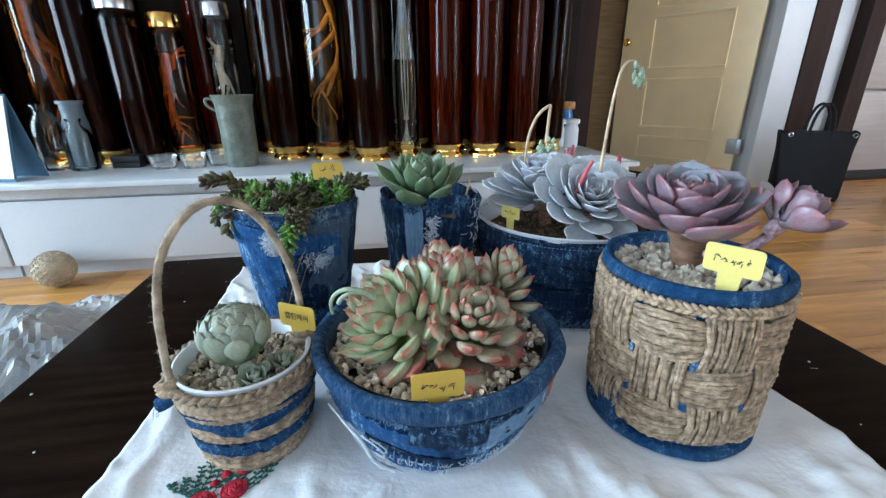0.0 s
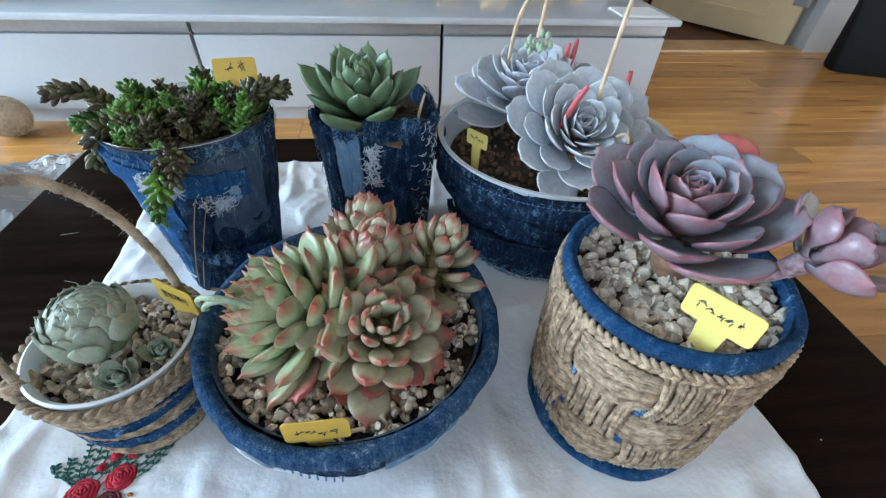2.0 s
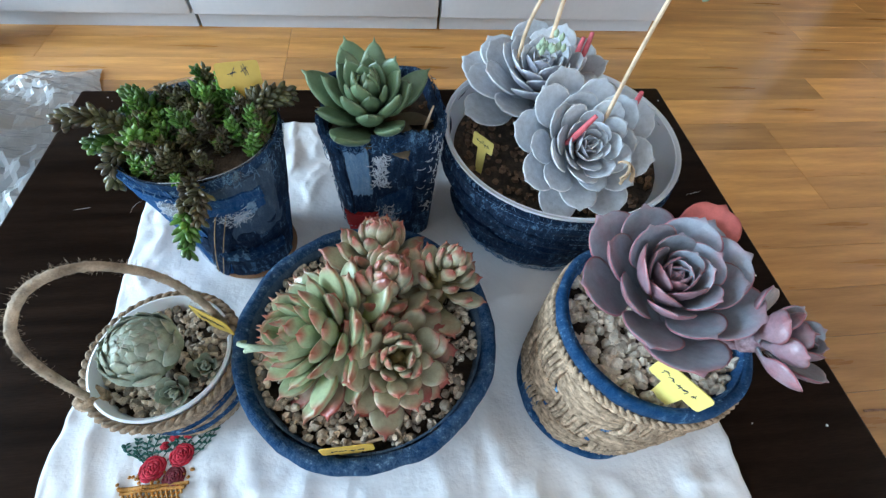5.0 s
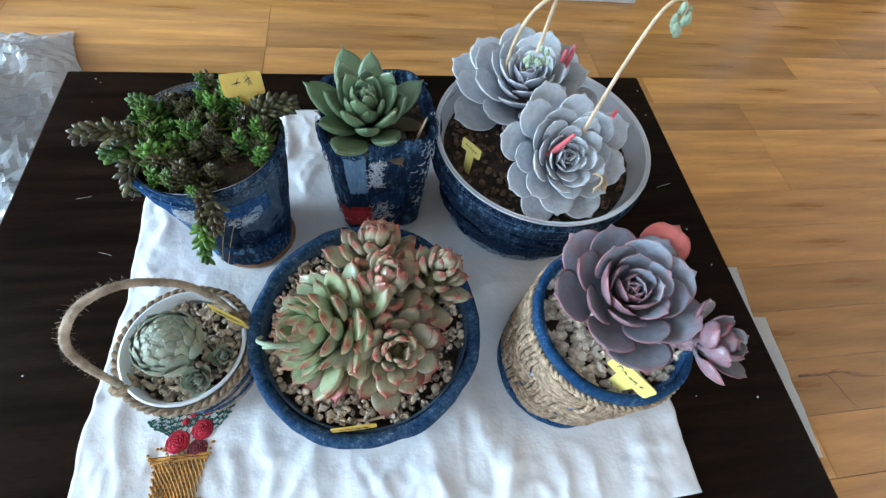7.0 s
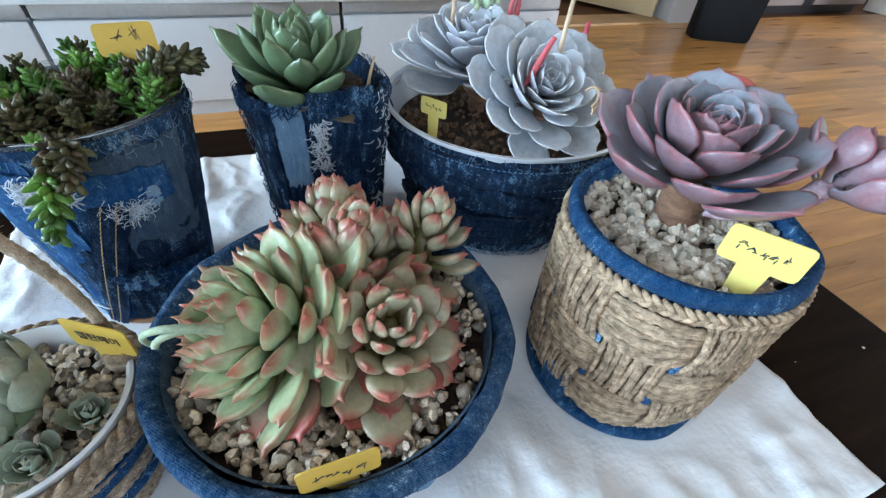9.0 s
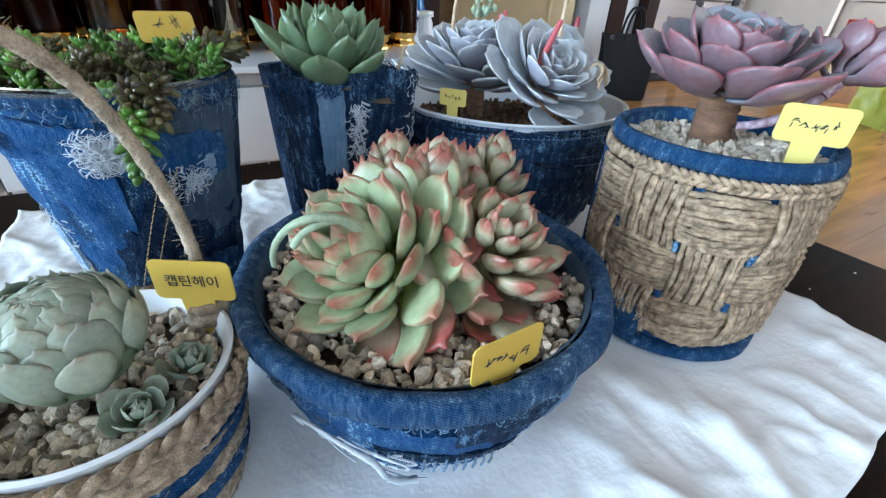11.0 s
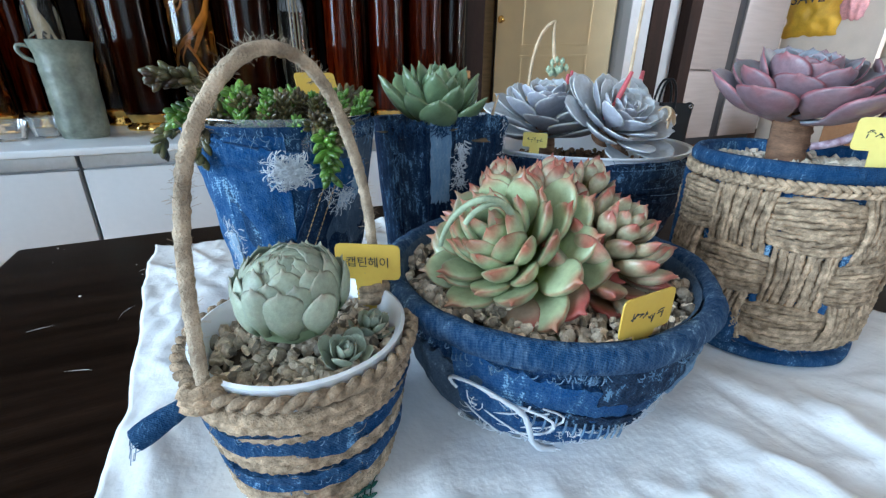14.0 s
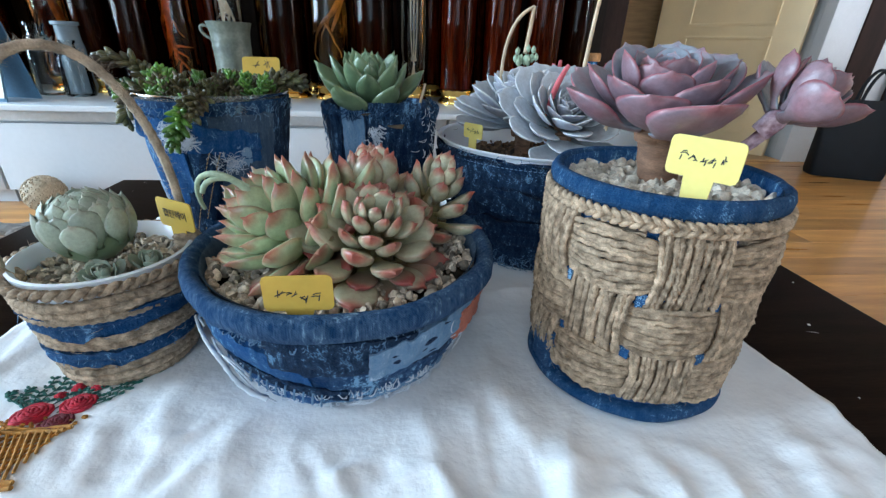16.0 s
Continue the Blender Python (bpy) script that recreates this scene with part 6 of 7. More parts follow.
liquor_jar(-0.650, 2.23, 0.058, 0.60, "clear", "clear liquor jar with a pale root and silver cap", 12, SILVER, ROOT_PALE)
liquor_jar(-0.835, 2.15, 0.066, 0.545, "amber", "amber liquor jar with an orange root and gold cap", 13, GOLD, ROOT_RED)
liquor_jar(-0.975, 2.08, 0.068, 0.60, "dark", "tall black jar with a pale blue lid", 14, SILVER, foot=False)
liquor_jar(-1.165, 2.15, 0.080, 0.95, "dark", DARK_LABEL, 15, GOLD)
liquor_jar(-1.340, 2.20, 0.085, 0.95, "amber", "amber liquor jar with a twisted root", 16, GOLD, ROOT)
liquor_jar(-1.560, 2.10, 0.085, 0.95, "amber", "amber liquor jar with a forked orange root", 17, GOLD, ROOT_RED)
liquor_jar(-1.760, 2.16, 0.085, 0.95, "dark", DARK_LABEL, 18, GOLD)
liquor_jar(-1.960, 2.10, 0.085, 0.95, "dark", DARK_LABEL, 19, GOLD)
for k, x in enumerate((-2.16, -1.86, -1.66, -1.45, -1.25, -1.06, -0.75, -0.50, -0.12, 0.24, 0.60, 0.79)):
    liquor_jar(x, 2.325, 0.062, 0.98, ("red", "amber", "dark")[k % 3], ("tall jar of red-brown liquor with fine rootlets", "tall amber liquor jar with a long pale root", DARK_LABEL)[k % 3], 30 + k, GOLD, (None, ROOT_PALE, None)[k % 3])
rnd = random.Random(9)
bm = bmesh.new()
for k in range(70):
    a = rnd.uniform(0, 6.28)
    q = rnd.uniform(0.005, 0.045)
    pts = [(q * math.cos(a) * f + 0.004 * rnd.gauss(0, 1), q * math.sin(a) * f + 0.004 * rnd.gauss(0, 1), 0.75 - 0.30 * f) for f in (0.0, 0.3, 0.6, 0.9, 1.1)]
    tube(bm, pts, 0.0008, 4)
tagged(part("root_hairs", bm, FRAY, clear_jar, "white root hairs"), kind="stuff")
bm = bmesh.new()
for s in (-0.008, 0.0, 0.008):
    tube(bm, bez((s, -0.04, 0.55), (s * 2, -0.05, 0.4), (s * 2, -0.05, 0.25), (s * 0.5, -0.045, 0.17), 10), 0.0028, 6, 700, 2, 0.2)
for k in range(22):
    tube(bm, bez((0, -0.045, 0.175), (0.003 * rnd.gauss(0, 1), -0.05, 0.14), (0.008 * rnd.gauss(0, 1), -0.05, 0.09), (0.016 * rnd.gauss(0, 1), -0.045, 0.055), 5), 0.0012, 4)
lathe([(0.010, 0.165), (0.014, 0.172), (0.010, 0.182)], 12, bm=bm, at=(0, -0.045, 0))
part("straw_bundle", bm, ROOT_PALE, clear_jar, "bundle of pale roots tied with string")

vase = thing("celadon_vase", (-0.552, 1.93, WT), "grey-green celadon pottery vase with a small handle", "vase")
prof = [(0.058, 0.0), (0.062, 0.01), (0.066, 0.03), (0.067, 0.14), (0.069, 0.20), (0.071, 0.245), (0.078, 0.272), (0.081, 0.280), (0.077, 0.282), (0.068, 0.262), (0.062, 0.20), (0.060, 0.03), (0.0, 0.02)]
ridged = []
for (r0, z0), (r1, z1) in zip(prof[:6], prof[1:7]):
    for k in range(6):
        f = k / 6
        ridged.append((r0 + (r1 - r0) * f + 0.0008 * math.sin(k * 2.1 + z0 * 200), z0 + (z1 - z0) * f))
part("body", lathe(ridged + prof[6:], 56, wob=0.001), CELADON, vase)
part("foot", lathe([(0.056, 0.0), (0.060, 0.001), (0.060, 0.006), (0.056, 0.008)], 40), CELADON, vase)
part("handle", tube(bmesh.new(), bez((-0.072, 0, 0.262), (-0.12, 0, 0.285), (-0.115, 0, 0.235), (-0.068, 0, 0.222), 10), 0.006, 8), CELADON, vase)


def bottle(x, y, r, h, neck, material, label, cap=None, name="glass_bottle", category="bottle"):
    t = thing(name, (x, y, WT), label, category)
    sh = h * 0.66
    part("body", lathe([(0.0, 0.003), (r * 0.92, 0.0), (r, 0.006), (r, sh), (r * 0.85, sh + h * 0.10), (neck, sh + h * 0.2), (neck, h * 0.95), (neck * 1.2, h * 0.955), (neck * 1.2, h), (neck * 0.8, h)], 36), material, t)
    if cap:
        part("cap", lathe([(neck * 1.3, h * 0.86), (neck * 1.35, h * 0.87), (neck * 1.35, h * 1.02), (neck * 1.2, h * 1.04), (0, h * 1.04)], 30, shape=lambda a: 1 + 0.02 * math.cos(30 * a)), cap, t, "ribbed screw cap")
    return t


bottle(-1.285, 1.985, 0.050, 0.255, 0.027, GLASS, "clear wide-necked glass bottle, empty")
bottle(-1.165, 1.955, 0.050, 0.200, 0.022, GLASS, "small clear glass bottle, empty")
bottle(-1.225, 2.075, 0.050, 0.265, 0.042, GREY_BLUE, "grey-blue rounded plastic bottle")
for x in (0.962, 1.040):
    bottle(x, 2.215, 0.038, 0.135, 0.030, PLASTIC_WHITE, "small white medicine bottle", PLASTIC_WHITE, "medicine_bottle", "bottle")
bottle(1.045, 2.315, 0.042, 0.215, 0.034, BLUE_BOTTLE, "blue plastic bottle with a brown cap", ROOT, "blue_bottle", "bottle")
for x, y, r, h, tip in ((-0.86, 1.93, 0.052, 0.05, 0), (-0.74, 1.92, 0.050, 0.055, 0), (-0.66, 1.97, 0.042, 0.06, 0)):
    t = thing("plastic_tub", (x, y, WT), "clear thin plastic tub, empty", "container", "empty plastic tubs")
    part("tub", lathe([(0.0, 0.001), (r * 0.8, 0.0), (r * 0.85, 0.004), (r, h), (r * 1.08, h + 0.001), (r * 1.08, h + 0.003), (r * 0.98, h + 0.002)], 40), PLASTIC_CLEAR, t)
# small black items at the back and a desk calendar
t = thing("black_box", (-1.02, 1.99, WT), "small flat black box on the worktop", "box")
part("lid", boxed(-0.055, -0.03, 0.022, 0.055, 0.03, 0.05, bevel=0.004), BLACK, t)
part("base", boxed(-0.053, -0.028, 0.0, 0.053, 0.028, 0.0215, bevel=0.003), BLACK, t)
cal = thing("desk_calendar", (-1.36, 1.80, WT), "folded blue card desk calendar with white pages", "calendar", turn=-12)
for s, m in ((-1, CALENDAR), (1, CALENDAR)):
    b = part("cover", boxed(-0.12, -0.002, 0.0, 0.12, 0.002, 0.30, bevel=0.001), m, cal)
    b.matrix_basis = pose(0.10 * 0, 0.062 * s, 0.0, 12 * s, 0, 0)
pg = part("page_block", boxed(-0.116, -0.004, 0.012, 0.116, -0.0022, 0.292), PAPER, cal, "white calendar pages")
pg.matrix_basis = pose(0, -0.064, 0.0, -12, 0, 0)
bm = bmesh.new()
for k in range(18):
    tube(bm, [(-0.11 + k * 0.013, 0.008 * math.cos(a), 0.296 + 0.008 * math.sin(a)) for a in (0, 1, 2, 3, 4, 5, 6)], 0.0008, 4)
part("wire_binding", bm, SILVER, cal)
for k in range(4):
    tagged(part("paper_sheet", boxed(0.90, 1.70 + 0.004 * k, WT + 0.0016 * k, 1.075 - 0.006 * k, 1.83, WT + 0.0016 * k + 0.0012), PAPER, smooth=False), "loose printed paper sheet on the worktop", "paper", "loose paper sheets")

# ---------------------------------------------------------------- on the floor
ball = thing("woven_ball", (-1.165, 1.615, 0.068), "cream woven plastic ball on the floor", "ball")
bm = bmesh.new()
bmesh.ops.create_icosphere(bm, subdivisions=3, radius=0.0635)
core = part("core", bm, BALL, ball)
bm = bmesh.new()
for k in range(170):
    f = (k + 0.5) / 170
    z, a = 1 - 2 * f, k * 2.39996
    q = math.sqrt(1 - z * z)
    c = Vector((q * math.cos(a), q * math.sin(a), z))
    s = c.orthogonal().normalized()
    u = c.cross(s)
    tube(bm, [c * 0.064 + (s * math.cos(w) + u * math.sin(w)) * 0.0051 for w in (0, 1.05, 2.1, 3.14, 4.2, 5.25)], 0.0019, 5, closed=True)
tagged(part("knobbly_cover", bm, BALL, ball, "small knobbly loops"), kind="stuff")


def crumple(bm, w, d, h, nu, nv, seed, sag=0.6, rough=0.0):
    grid = []
    for j in range(nv + 1):
        row = []
        for i in range(nu + 1):
            u, v = i / nu, j / nv
            dome = max(0.0, math.sin(math.pi * u) * math.sin(math.pi * v)) ** sag
            z = 0.004 + h * dome * (0.75 + 0.5 * noise.noise(Vector((u * 5, v * 5, seed)))) + 0.03 * dome * abs(noise.noise(Vector((u * 14, v * 14, seed)))) + rough * abs(noise.noise(Vector((u * 22 + v * 9, v * 20, seed + 5))))
            row.append(bm.verts.new(((u - 0.5) * w + 0.03 * noise.noise(Vector((v * 6, u * 2, seed))), (v - 0.5) * d + 0.03 * noise.noise(Vector((u * 6, v * 2, seed + 3))), z)))
        grid.append(row)
    for j in range(nv):
        for i in range(nu):
            bm.faces.new((grid[j][i], grid[j][i + 1], grid[j + 1][i + 1], grid[j + 1][i]))
    return bm


bag = thing("plastic_bag", (-0.93, 0.97, 0.0), "crumpled clear plastic bag with dark blue things inside", "plastic bag", turn=18)
part("film", crumple(bmesh.new(), 0.62, 0.86, 0.17, 60, 70, 2, rough=0.020), BAG_FILM, bag, "crumpled shiny film", smooth=False)
part("contents", crumple(bmesh.new(), 0.44, 0.40, 0.10, 26, 26, 6), DENIM_GREY, bag, "dark blue cloth inside the bag")
bm = bmesh.new()
for k in range(7):
    lathe([(0.0, 0.0), (0.028, 0.004), (0.032, 0.014), (0.022, 0.024), (0.0, 0.028)], 12, bm=bm, at=(-0.10 + 0.05 * (k % 4), 0.05 + 0.06 * (k // 4), 0.105), wob=0.004)
part("bulbs", bm, CARDBOARD, bag, "brown bulbs inside the bag")
# papers beside the table
for x, y, w, d, a, k in ((0.815, 0.42, 0.26, 0.34, 4, 0), (0.835, 0.33, 0.24, 0.30, -5, 1), (0.795, 0.47, 0.26, 0.30, -9, 2)):
    bm = bmesh.new()
    grid = [[bm.verts.new((w * (i / 8 - 0.5), d * (j / 10 - 0.5), 0.003 + 0.005 * k + 0.006 * abs(noise.noise(Vector((i * 0.4, j * 0.4, k)))) + (0.02 * max(0, i / 8 - 0.8) if k == 2 else 0))) for i in range(9)] for j in range(11)]
    for j in range(10):
        for i in range(8):
            bm.faces.new((grid[j][i], grid[j][i + 1], grid[j + 1][i + 1], grid[j + 1][i]))
    bmesh.ops.solidify(bm, geom=bm.faces[:], thickness=0.0012)
    sheet = tagged(part("newspaper", bm, PAPER), "spread white paper sheet on the floor beside the table", "paper", "paper sheets on the floor")
    sheet.matrix_basis = pose(x, y, 0.0, 0, 0, a)
bm = bmesh.new()
gnarled(bm, (0, 0, 0.006), (1, -0.2, 0), 0.16, 0.003, 1, random.Random(3))
for v in bm.verts:
    v.co.z = abs(v.co.z) * 0.4 + 0.0012
tagged(part("twig", bm, STEM), "thin dry brown twig on the floor", "twig").matrix_basis = pose(0.985, 0.33, 0.0)

# black bag leaning at the white post
tote = thing("black_bag", (2.60, 2.23, 0.0), "black leather tote bag standing on the floor", "bag", turn=-24)
bm = bmesh.new()
rings = [(0.17, 0.075, 0.0), (0.175, 0.08, 0.02), (0.18, 0.07, 0.16), (0.19, 0.045, 0.30), (0.205, 0.030, 0.40), (0.20, 0.022, 0.40), (0.17, 0.03, 0.30)]
prev = None
for a, b, z in rings:
    ring = [bm.verts.new((a * math.copysign(abs(math.cos(w)) ** 0.4, math.cos(w)), b * math.copysign(abs(math.sin(w)) ** 0.4, math.sin(w)), z + (0.01 * math.sin(3 * w) if z > 0.35 else 0))) for w in [k * 2 * math.pi / 40 for k in range(40)]]
    if prev:
        for k in range(40):
            bm.faces.new((prev[k], prev[(k + 1) % 40], ring[(k + 1) % 40], ring[k]))
    else:
        bm.faces.new(ring[::-1])
    prev = ring
part("body", bm, LEATHER, tote)
for y in (-0.030, 0.030):
    part("handle", tube(bmesh.new(), bez((-0.06, y, 0.37), (-0.06, y, 0.62), (0.06, y, 0.62), (0.06, y, 0.37), 16), 0.008, 8), LEATHER, tote, "arched black handle")
for x in (-0.15, 0.17):
    part("ring", tube(bmesh.new(), [(x + 0.012 * math.cos(a), -0.036, 0.385 + 0.012 * math.sin(a)) for a in (0, 0.8, 1.6, 2.4, 3.1, 3.9, 4.7, 5.5)], 0.002, 6, closed=True), SILVER, tote, "silver ring")

# ---------------------------------------------------------------- towards the kitchen
fridge = thing("fridge", (3.30, 2.63, 0.0), "tall two-door brushed steel fridge with black gap", "fridge")
part("body", boxed(0.0, 0.05, 0.06, 1.24, 0.60, 1.78, bevel=0.01), STEEL, fridge)
part("kick_plate", boxed(0.01, 0.06, 0.0, 1.23, 0.58, 0.06), BLACK, fridge)
for a, b in ((0.004, 0.52), (0.64, 1.236)):
    for z0, z1 in ((0.07, 0.62), (0.63, 1.775)):
        part("door", boxed(a, 0.0, z0, b, 0.048, z1, bevel=0.008), STEEL, fridge, "brushed steel door")
part("grip_gap", boxed(0.522, 0.02, 0.07, 0.638, 0.049, 1.775), BLACK, fridge, "black grip recess")
part("hinge_cap", boxed(1.05, -0.02, 0.60, 1.15, -0.001, 0.65, bevel=0.004), BLACK, fridge)

KX, KT = 4.95, 1.02
for k in range(4):
    c = thing("kitchen_cabinet", (KX, 0.55 + 0.52 * k, 0.0), "cream kitchen base cabinet with steel bar handles", "cabinet", "kitchen base cabinets")
    part("body", boxed(0.02, 0.0, 0.08, 0.60, 0.516, KT - 0.04), CREAM, c, smooth=False)
    part("plinth", boxed(0.06, 0.0, 0.0, 0.58, 0.516, 0.079), BLACK, c, smooth=False)
    for z0, z1 in ((0.09, 0.44), (0.45, 0.74), (0.75, KT - 0.05)):
        f = part("drawer_front", boxed(0.0, 0.004, z0, 0.0195, 0.512, z1, bevel=0.003), CREAM, c)
        bm = tube(bmesh.new(), [(-0.03, 0.14, z1 - 0.06), (-0.03, 0.38, z1 - 0.06)], 0.007, 8)
        for yy in (0.16, 0.36):
            tube(bm, [(-0.03, yy, z1 - 0.06), (0.001, yy, z1 - 0.06)], 0.005, 6)
        part("handle", bm, SILVER, f, "steel bar handle")
tagged(part("kitchen_worktop", boxed(KX - 0.03, 0.54, KT - 0.039, KX + 0.62, 2.65, KT, bevel=0.004), PAINT_WHITE), "pale kitchen worktop over the cream cabinets", "worktop")
structure("wall_kitchen", boxed(KX + 0.63, 0.4, 0.0, KX + 0.75, 3.0, 2.4), TILE, "cream tiled wall behind the kitchen worktop")
shelf = thing("wall_shelf", (KX + 0.40, 1.25, 1.33), "cream wall shelf with bowls and cups", "shelf")
part("board", boxed(0.0, 0.0, 0.0, 0.225, 1.30, 0.025, bevel=0.003), CREAM, shelf)
for y in (0.2, 1.1):
    part("bracket", boxed(0.10, y, -0.08, 0.225, y + 0.02, -0.001, bevel=0.002), SILVER, shelf)
for k, (y, r, h, m) in enumerate(((1.34, 0.06, 0.07, PLASTIC_WHITE), (1.50, 0.05, 0.09, TAG), (1.64, 0.07, 0.06, PLASTIC_WHITE), (1.80, 0.05, 0.10, CREAM), (1.95, 0.06, 0.08, SILVER), (2.10, 0.07, 0.06, PLASTIC_WHITE), (2.28, 0.06, 0.07, TAG), (2.42, 0.055, 0.09, PLASTIC_WHITE))):
    t = thing("bowl", (KX + 0.52, y, 1.355), "small bowl on the kitchen shelf", "bowl", "bowls on the shelf")
    part("bowl_body", lathe([(0.0, 0.004), (r * 0.5, 0.0), (r * 0.55, 0.006), (r * 0.9, h * 0.6), (r, h), (r * 0.95, h), (r * 0.8, h * 0.5), (0.0, 0.012)], 28), m, t)
pan = thing("cooking_pot", (KX + 0.26, 1.36, KT), "black cooking pot with a lid on the worktop", "pot")
part("body", lathe([(0.0, 0.0), (0.12, 0.0), (0.13, 0.01), (0.135, 0.13), (0.14, 0.135)], 40), BLACK, pan)
part("lid", lathe([(0.142, 0.136), (0.14, 0.145), (0.08, 0.17), (0.0, 0.178)], 40), GLASS_DARK, pan, "dark glass lid")
part("lid_knob", lathe([(0.012, 0.178), (0.02, 0.19), (0.018, 0.20), (0.0, 0.202)], 16), BLACK, pan)
for s in (-1, 1):
    part("handle", tube(bmesh.new(), bez((-0.03, 0.134 * s, 0.11), (-0.03, 0.19 * s, 0.11), (0.03, 0.19 * s, 0.11), (0.03, 0.134 * s, 0.11), 10), 0.008, 6), BLACK, pan)


def canister(x, y, z, r, h, material, lid, label, name="canister"):
    t = thing(name, (x, y, z), label, "container")
    part("body", lathe([(0.0, 0.0), (r, 0.0), (r, h * 0.8)], 28), material, t)
    part("lid", lathe([(r * 1.03, h * 0.8), (r * 1.03, h), (0.0, h * 1.02)], 28), lid, t)
    return t


canister(KX + 0.20, 1.97, KT, 0.075, 0.20, PLASTIC_WHITE, ORANGE, "white tub with an orange lid on the kitchen worktop")
canister(KX + 0.30, 2.16, KT, 0.05, 0.16, RED_PLASTIC, PLASTIC_WHITE, "red tin with a white lid on the kitchen worktop")
canister(KX + 0.40, 1.80, KT, 0.045, 0.22, SILVER, BLACK, "steel flask with a black lid")
canister(KX + 0.38, 1.62, KT, 0.05, 0.19, CREAM, RED_PLASTIC, "cream jar with a red lid")
clutter = random.Random(41)
for k in range(9):
    canister(KX + clutter.uniform(0.18, 0.55), 2.26 + 0.036 * k if k > 5 else 0.62 + 0.075 * k, KT, clutter.uniform(0.016, 0.032), clutter.uniform(0.10, 0.24), (CREAM, SILVER, PLASTIC_WHITE, TAG)[k % 4], (RED_PLASTIC, BLACK, ORANGE)[k % 3], "small kitchen bottle on the worktop", "kitchen_bottle")
for k, y in enumerate((1.42, 1.57, 1.72, 1.875, 2.19, 2.35)):
    canister(KX + 0.56, y, 1.3552, 0.020, 0.12, (SILVER, CREAM, GLASS_AMBER)[k % 3], (BLACK, RED_PLASTIC)[k % 2], "small spice jar on the kitchen shelf", "spice_jar")
rack = thing("utensil_holder", (KX + 0.42, 1.17, KT), "steel holder with kitchen utensils", "utensils")
part("cup", lathe([(0.0, 0.0), (0.05, 0.0), (0.055, 0.15), (0.052, 0.15), (0.048, 0.01)], 24), SILVER, rack)
for k in range(7):
    a = k * 0.9
    part("utensil", tube(bmesh.new(), [(0.02 * math.cos(a), 0.02 * math.sin(a), 0.03), (0.06 * math.cos(a), 0.06 * math.sin(a), 0.34)], 0.007, 6, taper=lambda s: 0.7 if s < 0.7 else 2.2), (BLACK, STEM, SILVER)[k % 3], rack)

# bags that hang at the fridge
structure("wall_kitchen_return", boxed(4.78, 2.0, 0.0, 4.86, 2.75, 2.4), TILE, "short cream wall with hooks beside the fridge")
t = thing("hanging_bag", (4.775, 2.54, 0.98), "yellow printed shopping bag hanging beside the fridge", "bag", turn=-90)
bm = bmesh.new()
crumple(bm, 0.44, 0.50, 0.10, 20, 20, 4)
bmesh.ops.transform(bm, matrix=pose(0, 0, 0.20, 90, 0, 0), verts=bm.verts)
bmesh.ops.solidify(bm, geom=bm.faces[:], thickness=0.004)
part("bag_body", bm, YELLOW, t)
cu = bpy.data.curves.new("lettering", "FONT")
cu.body, cu.size, cu.align_x, cu.align_y, cu.extrude = "SAVE", 0.12, "CENTER", "CENTER", 0.001
cu.materials.append(INK)
txt = new("lettering", cu)
txt.parent = t
txt.matrix_basis = pose(0, -0.165, 0.24, 90, 0, 0)
for x in (-0.08, 0.08):
    part("strap", tube(bmesh.new(), bez((x, -0.02, 0.42), (x * 0.8, -0.02, 0.55), (x * 0.4, -0.02, 0.60), (0, -0.02, 0.62), 8), 0.008, 6), YELLOW, t)
t = thing("hanging_cloth", (4.775, 2.26, 1.05), "pink patterned kitchen cloth hanging on a hook", "cloth", turn=-90)
bm = crumple(bmesh.new(), 0.20, 0.46, 0.07, 16, 16, 8)
bmesh.ops.transform(bm, matrix=pose(0, 0, 0.22, 90, 0, 0), verts=bm.verts)
bmesh.ops.solidify(bm, geom=bm.faces[:], thickness=0.004)
part("cloth", bm, PINK, t)

# boxes on the kitchen floor
t = thing("cardboard_box", (4.45, 1.72, 0.0), "brown cardboard box with packets on top", "box", turn=20)
part("carton", boxed(-0.22, -0.30, 0.0, 0.20, 0.30, 0.33, bevel=0.004), CARDBOARD, t)
part("tape", boxed(-0.225, -0.02, 0.05, 0.201, 0.03, 0.334, bevel=0.001), ROOT_PALE, t, "pale parcel tape")
canister(4.36, 1.66, 0.334, 0.07, 0.22, RED_PLASTIC, RED_PLASTIC, "red plastic tub on the cardboard box", "red_tub")
canister(4.36, 1.46, 0.334, 0.09, 0.16, PLASTIC_WHITE, PLASTIC_WHITE, "white plastic tub on the cardboard box", "white_tub")
t = thing("green_bag", (3.55, 1.12, 0.0), "yellow-green plastic bag behind the stool", "bag", turn=60)
bm = crumple(bmesh.new(), 0.34, 0.62, 0.12, 20, 20, 9)
bmesh.ops.transform(bm, matrix=pose(0, 0, 0.31, 90, 0, 0), verts=bm.verts)
bmesh.ops.solidify(bm, geom=bm.faces[:], thickness=0.004)
part("bag_body", bm, mat("lime_plastic", (0.55, 0.58, 0.10), 0.4, 0.15, 10, 90, 0.1), t)

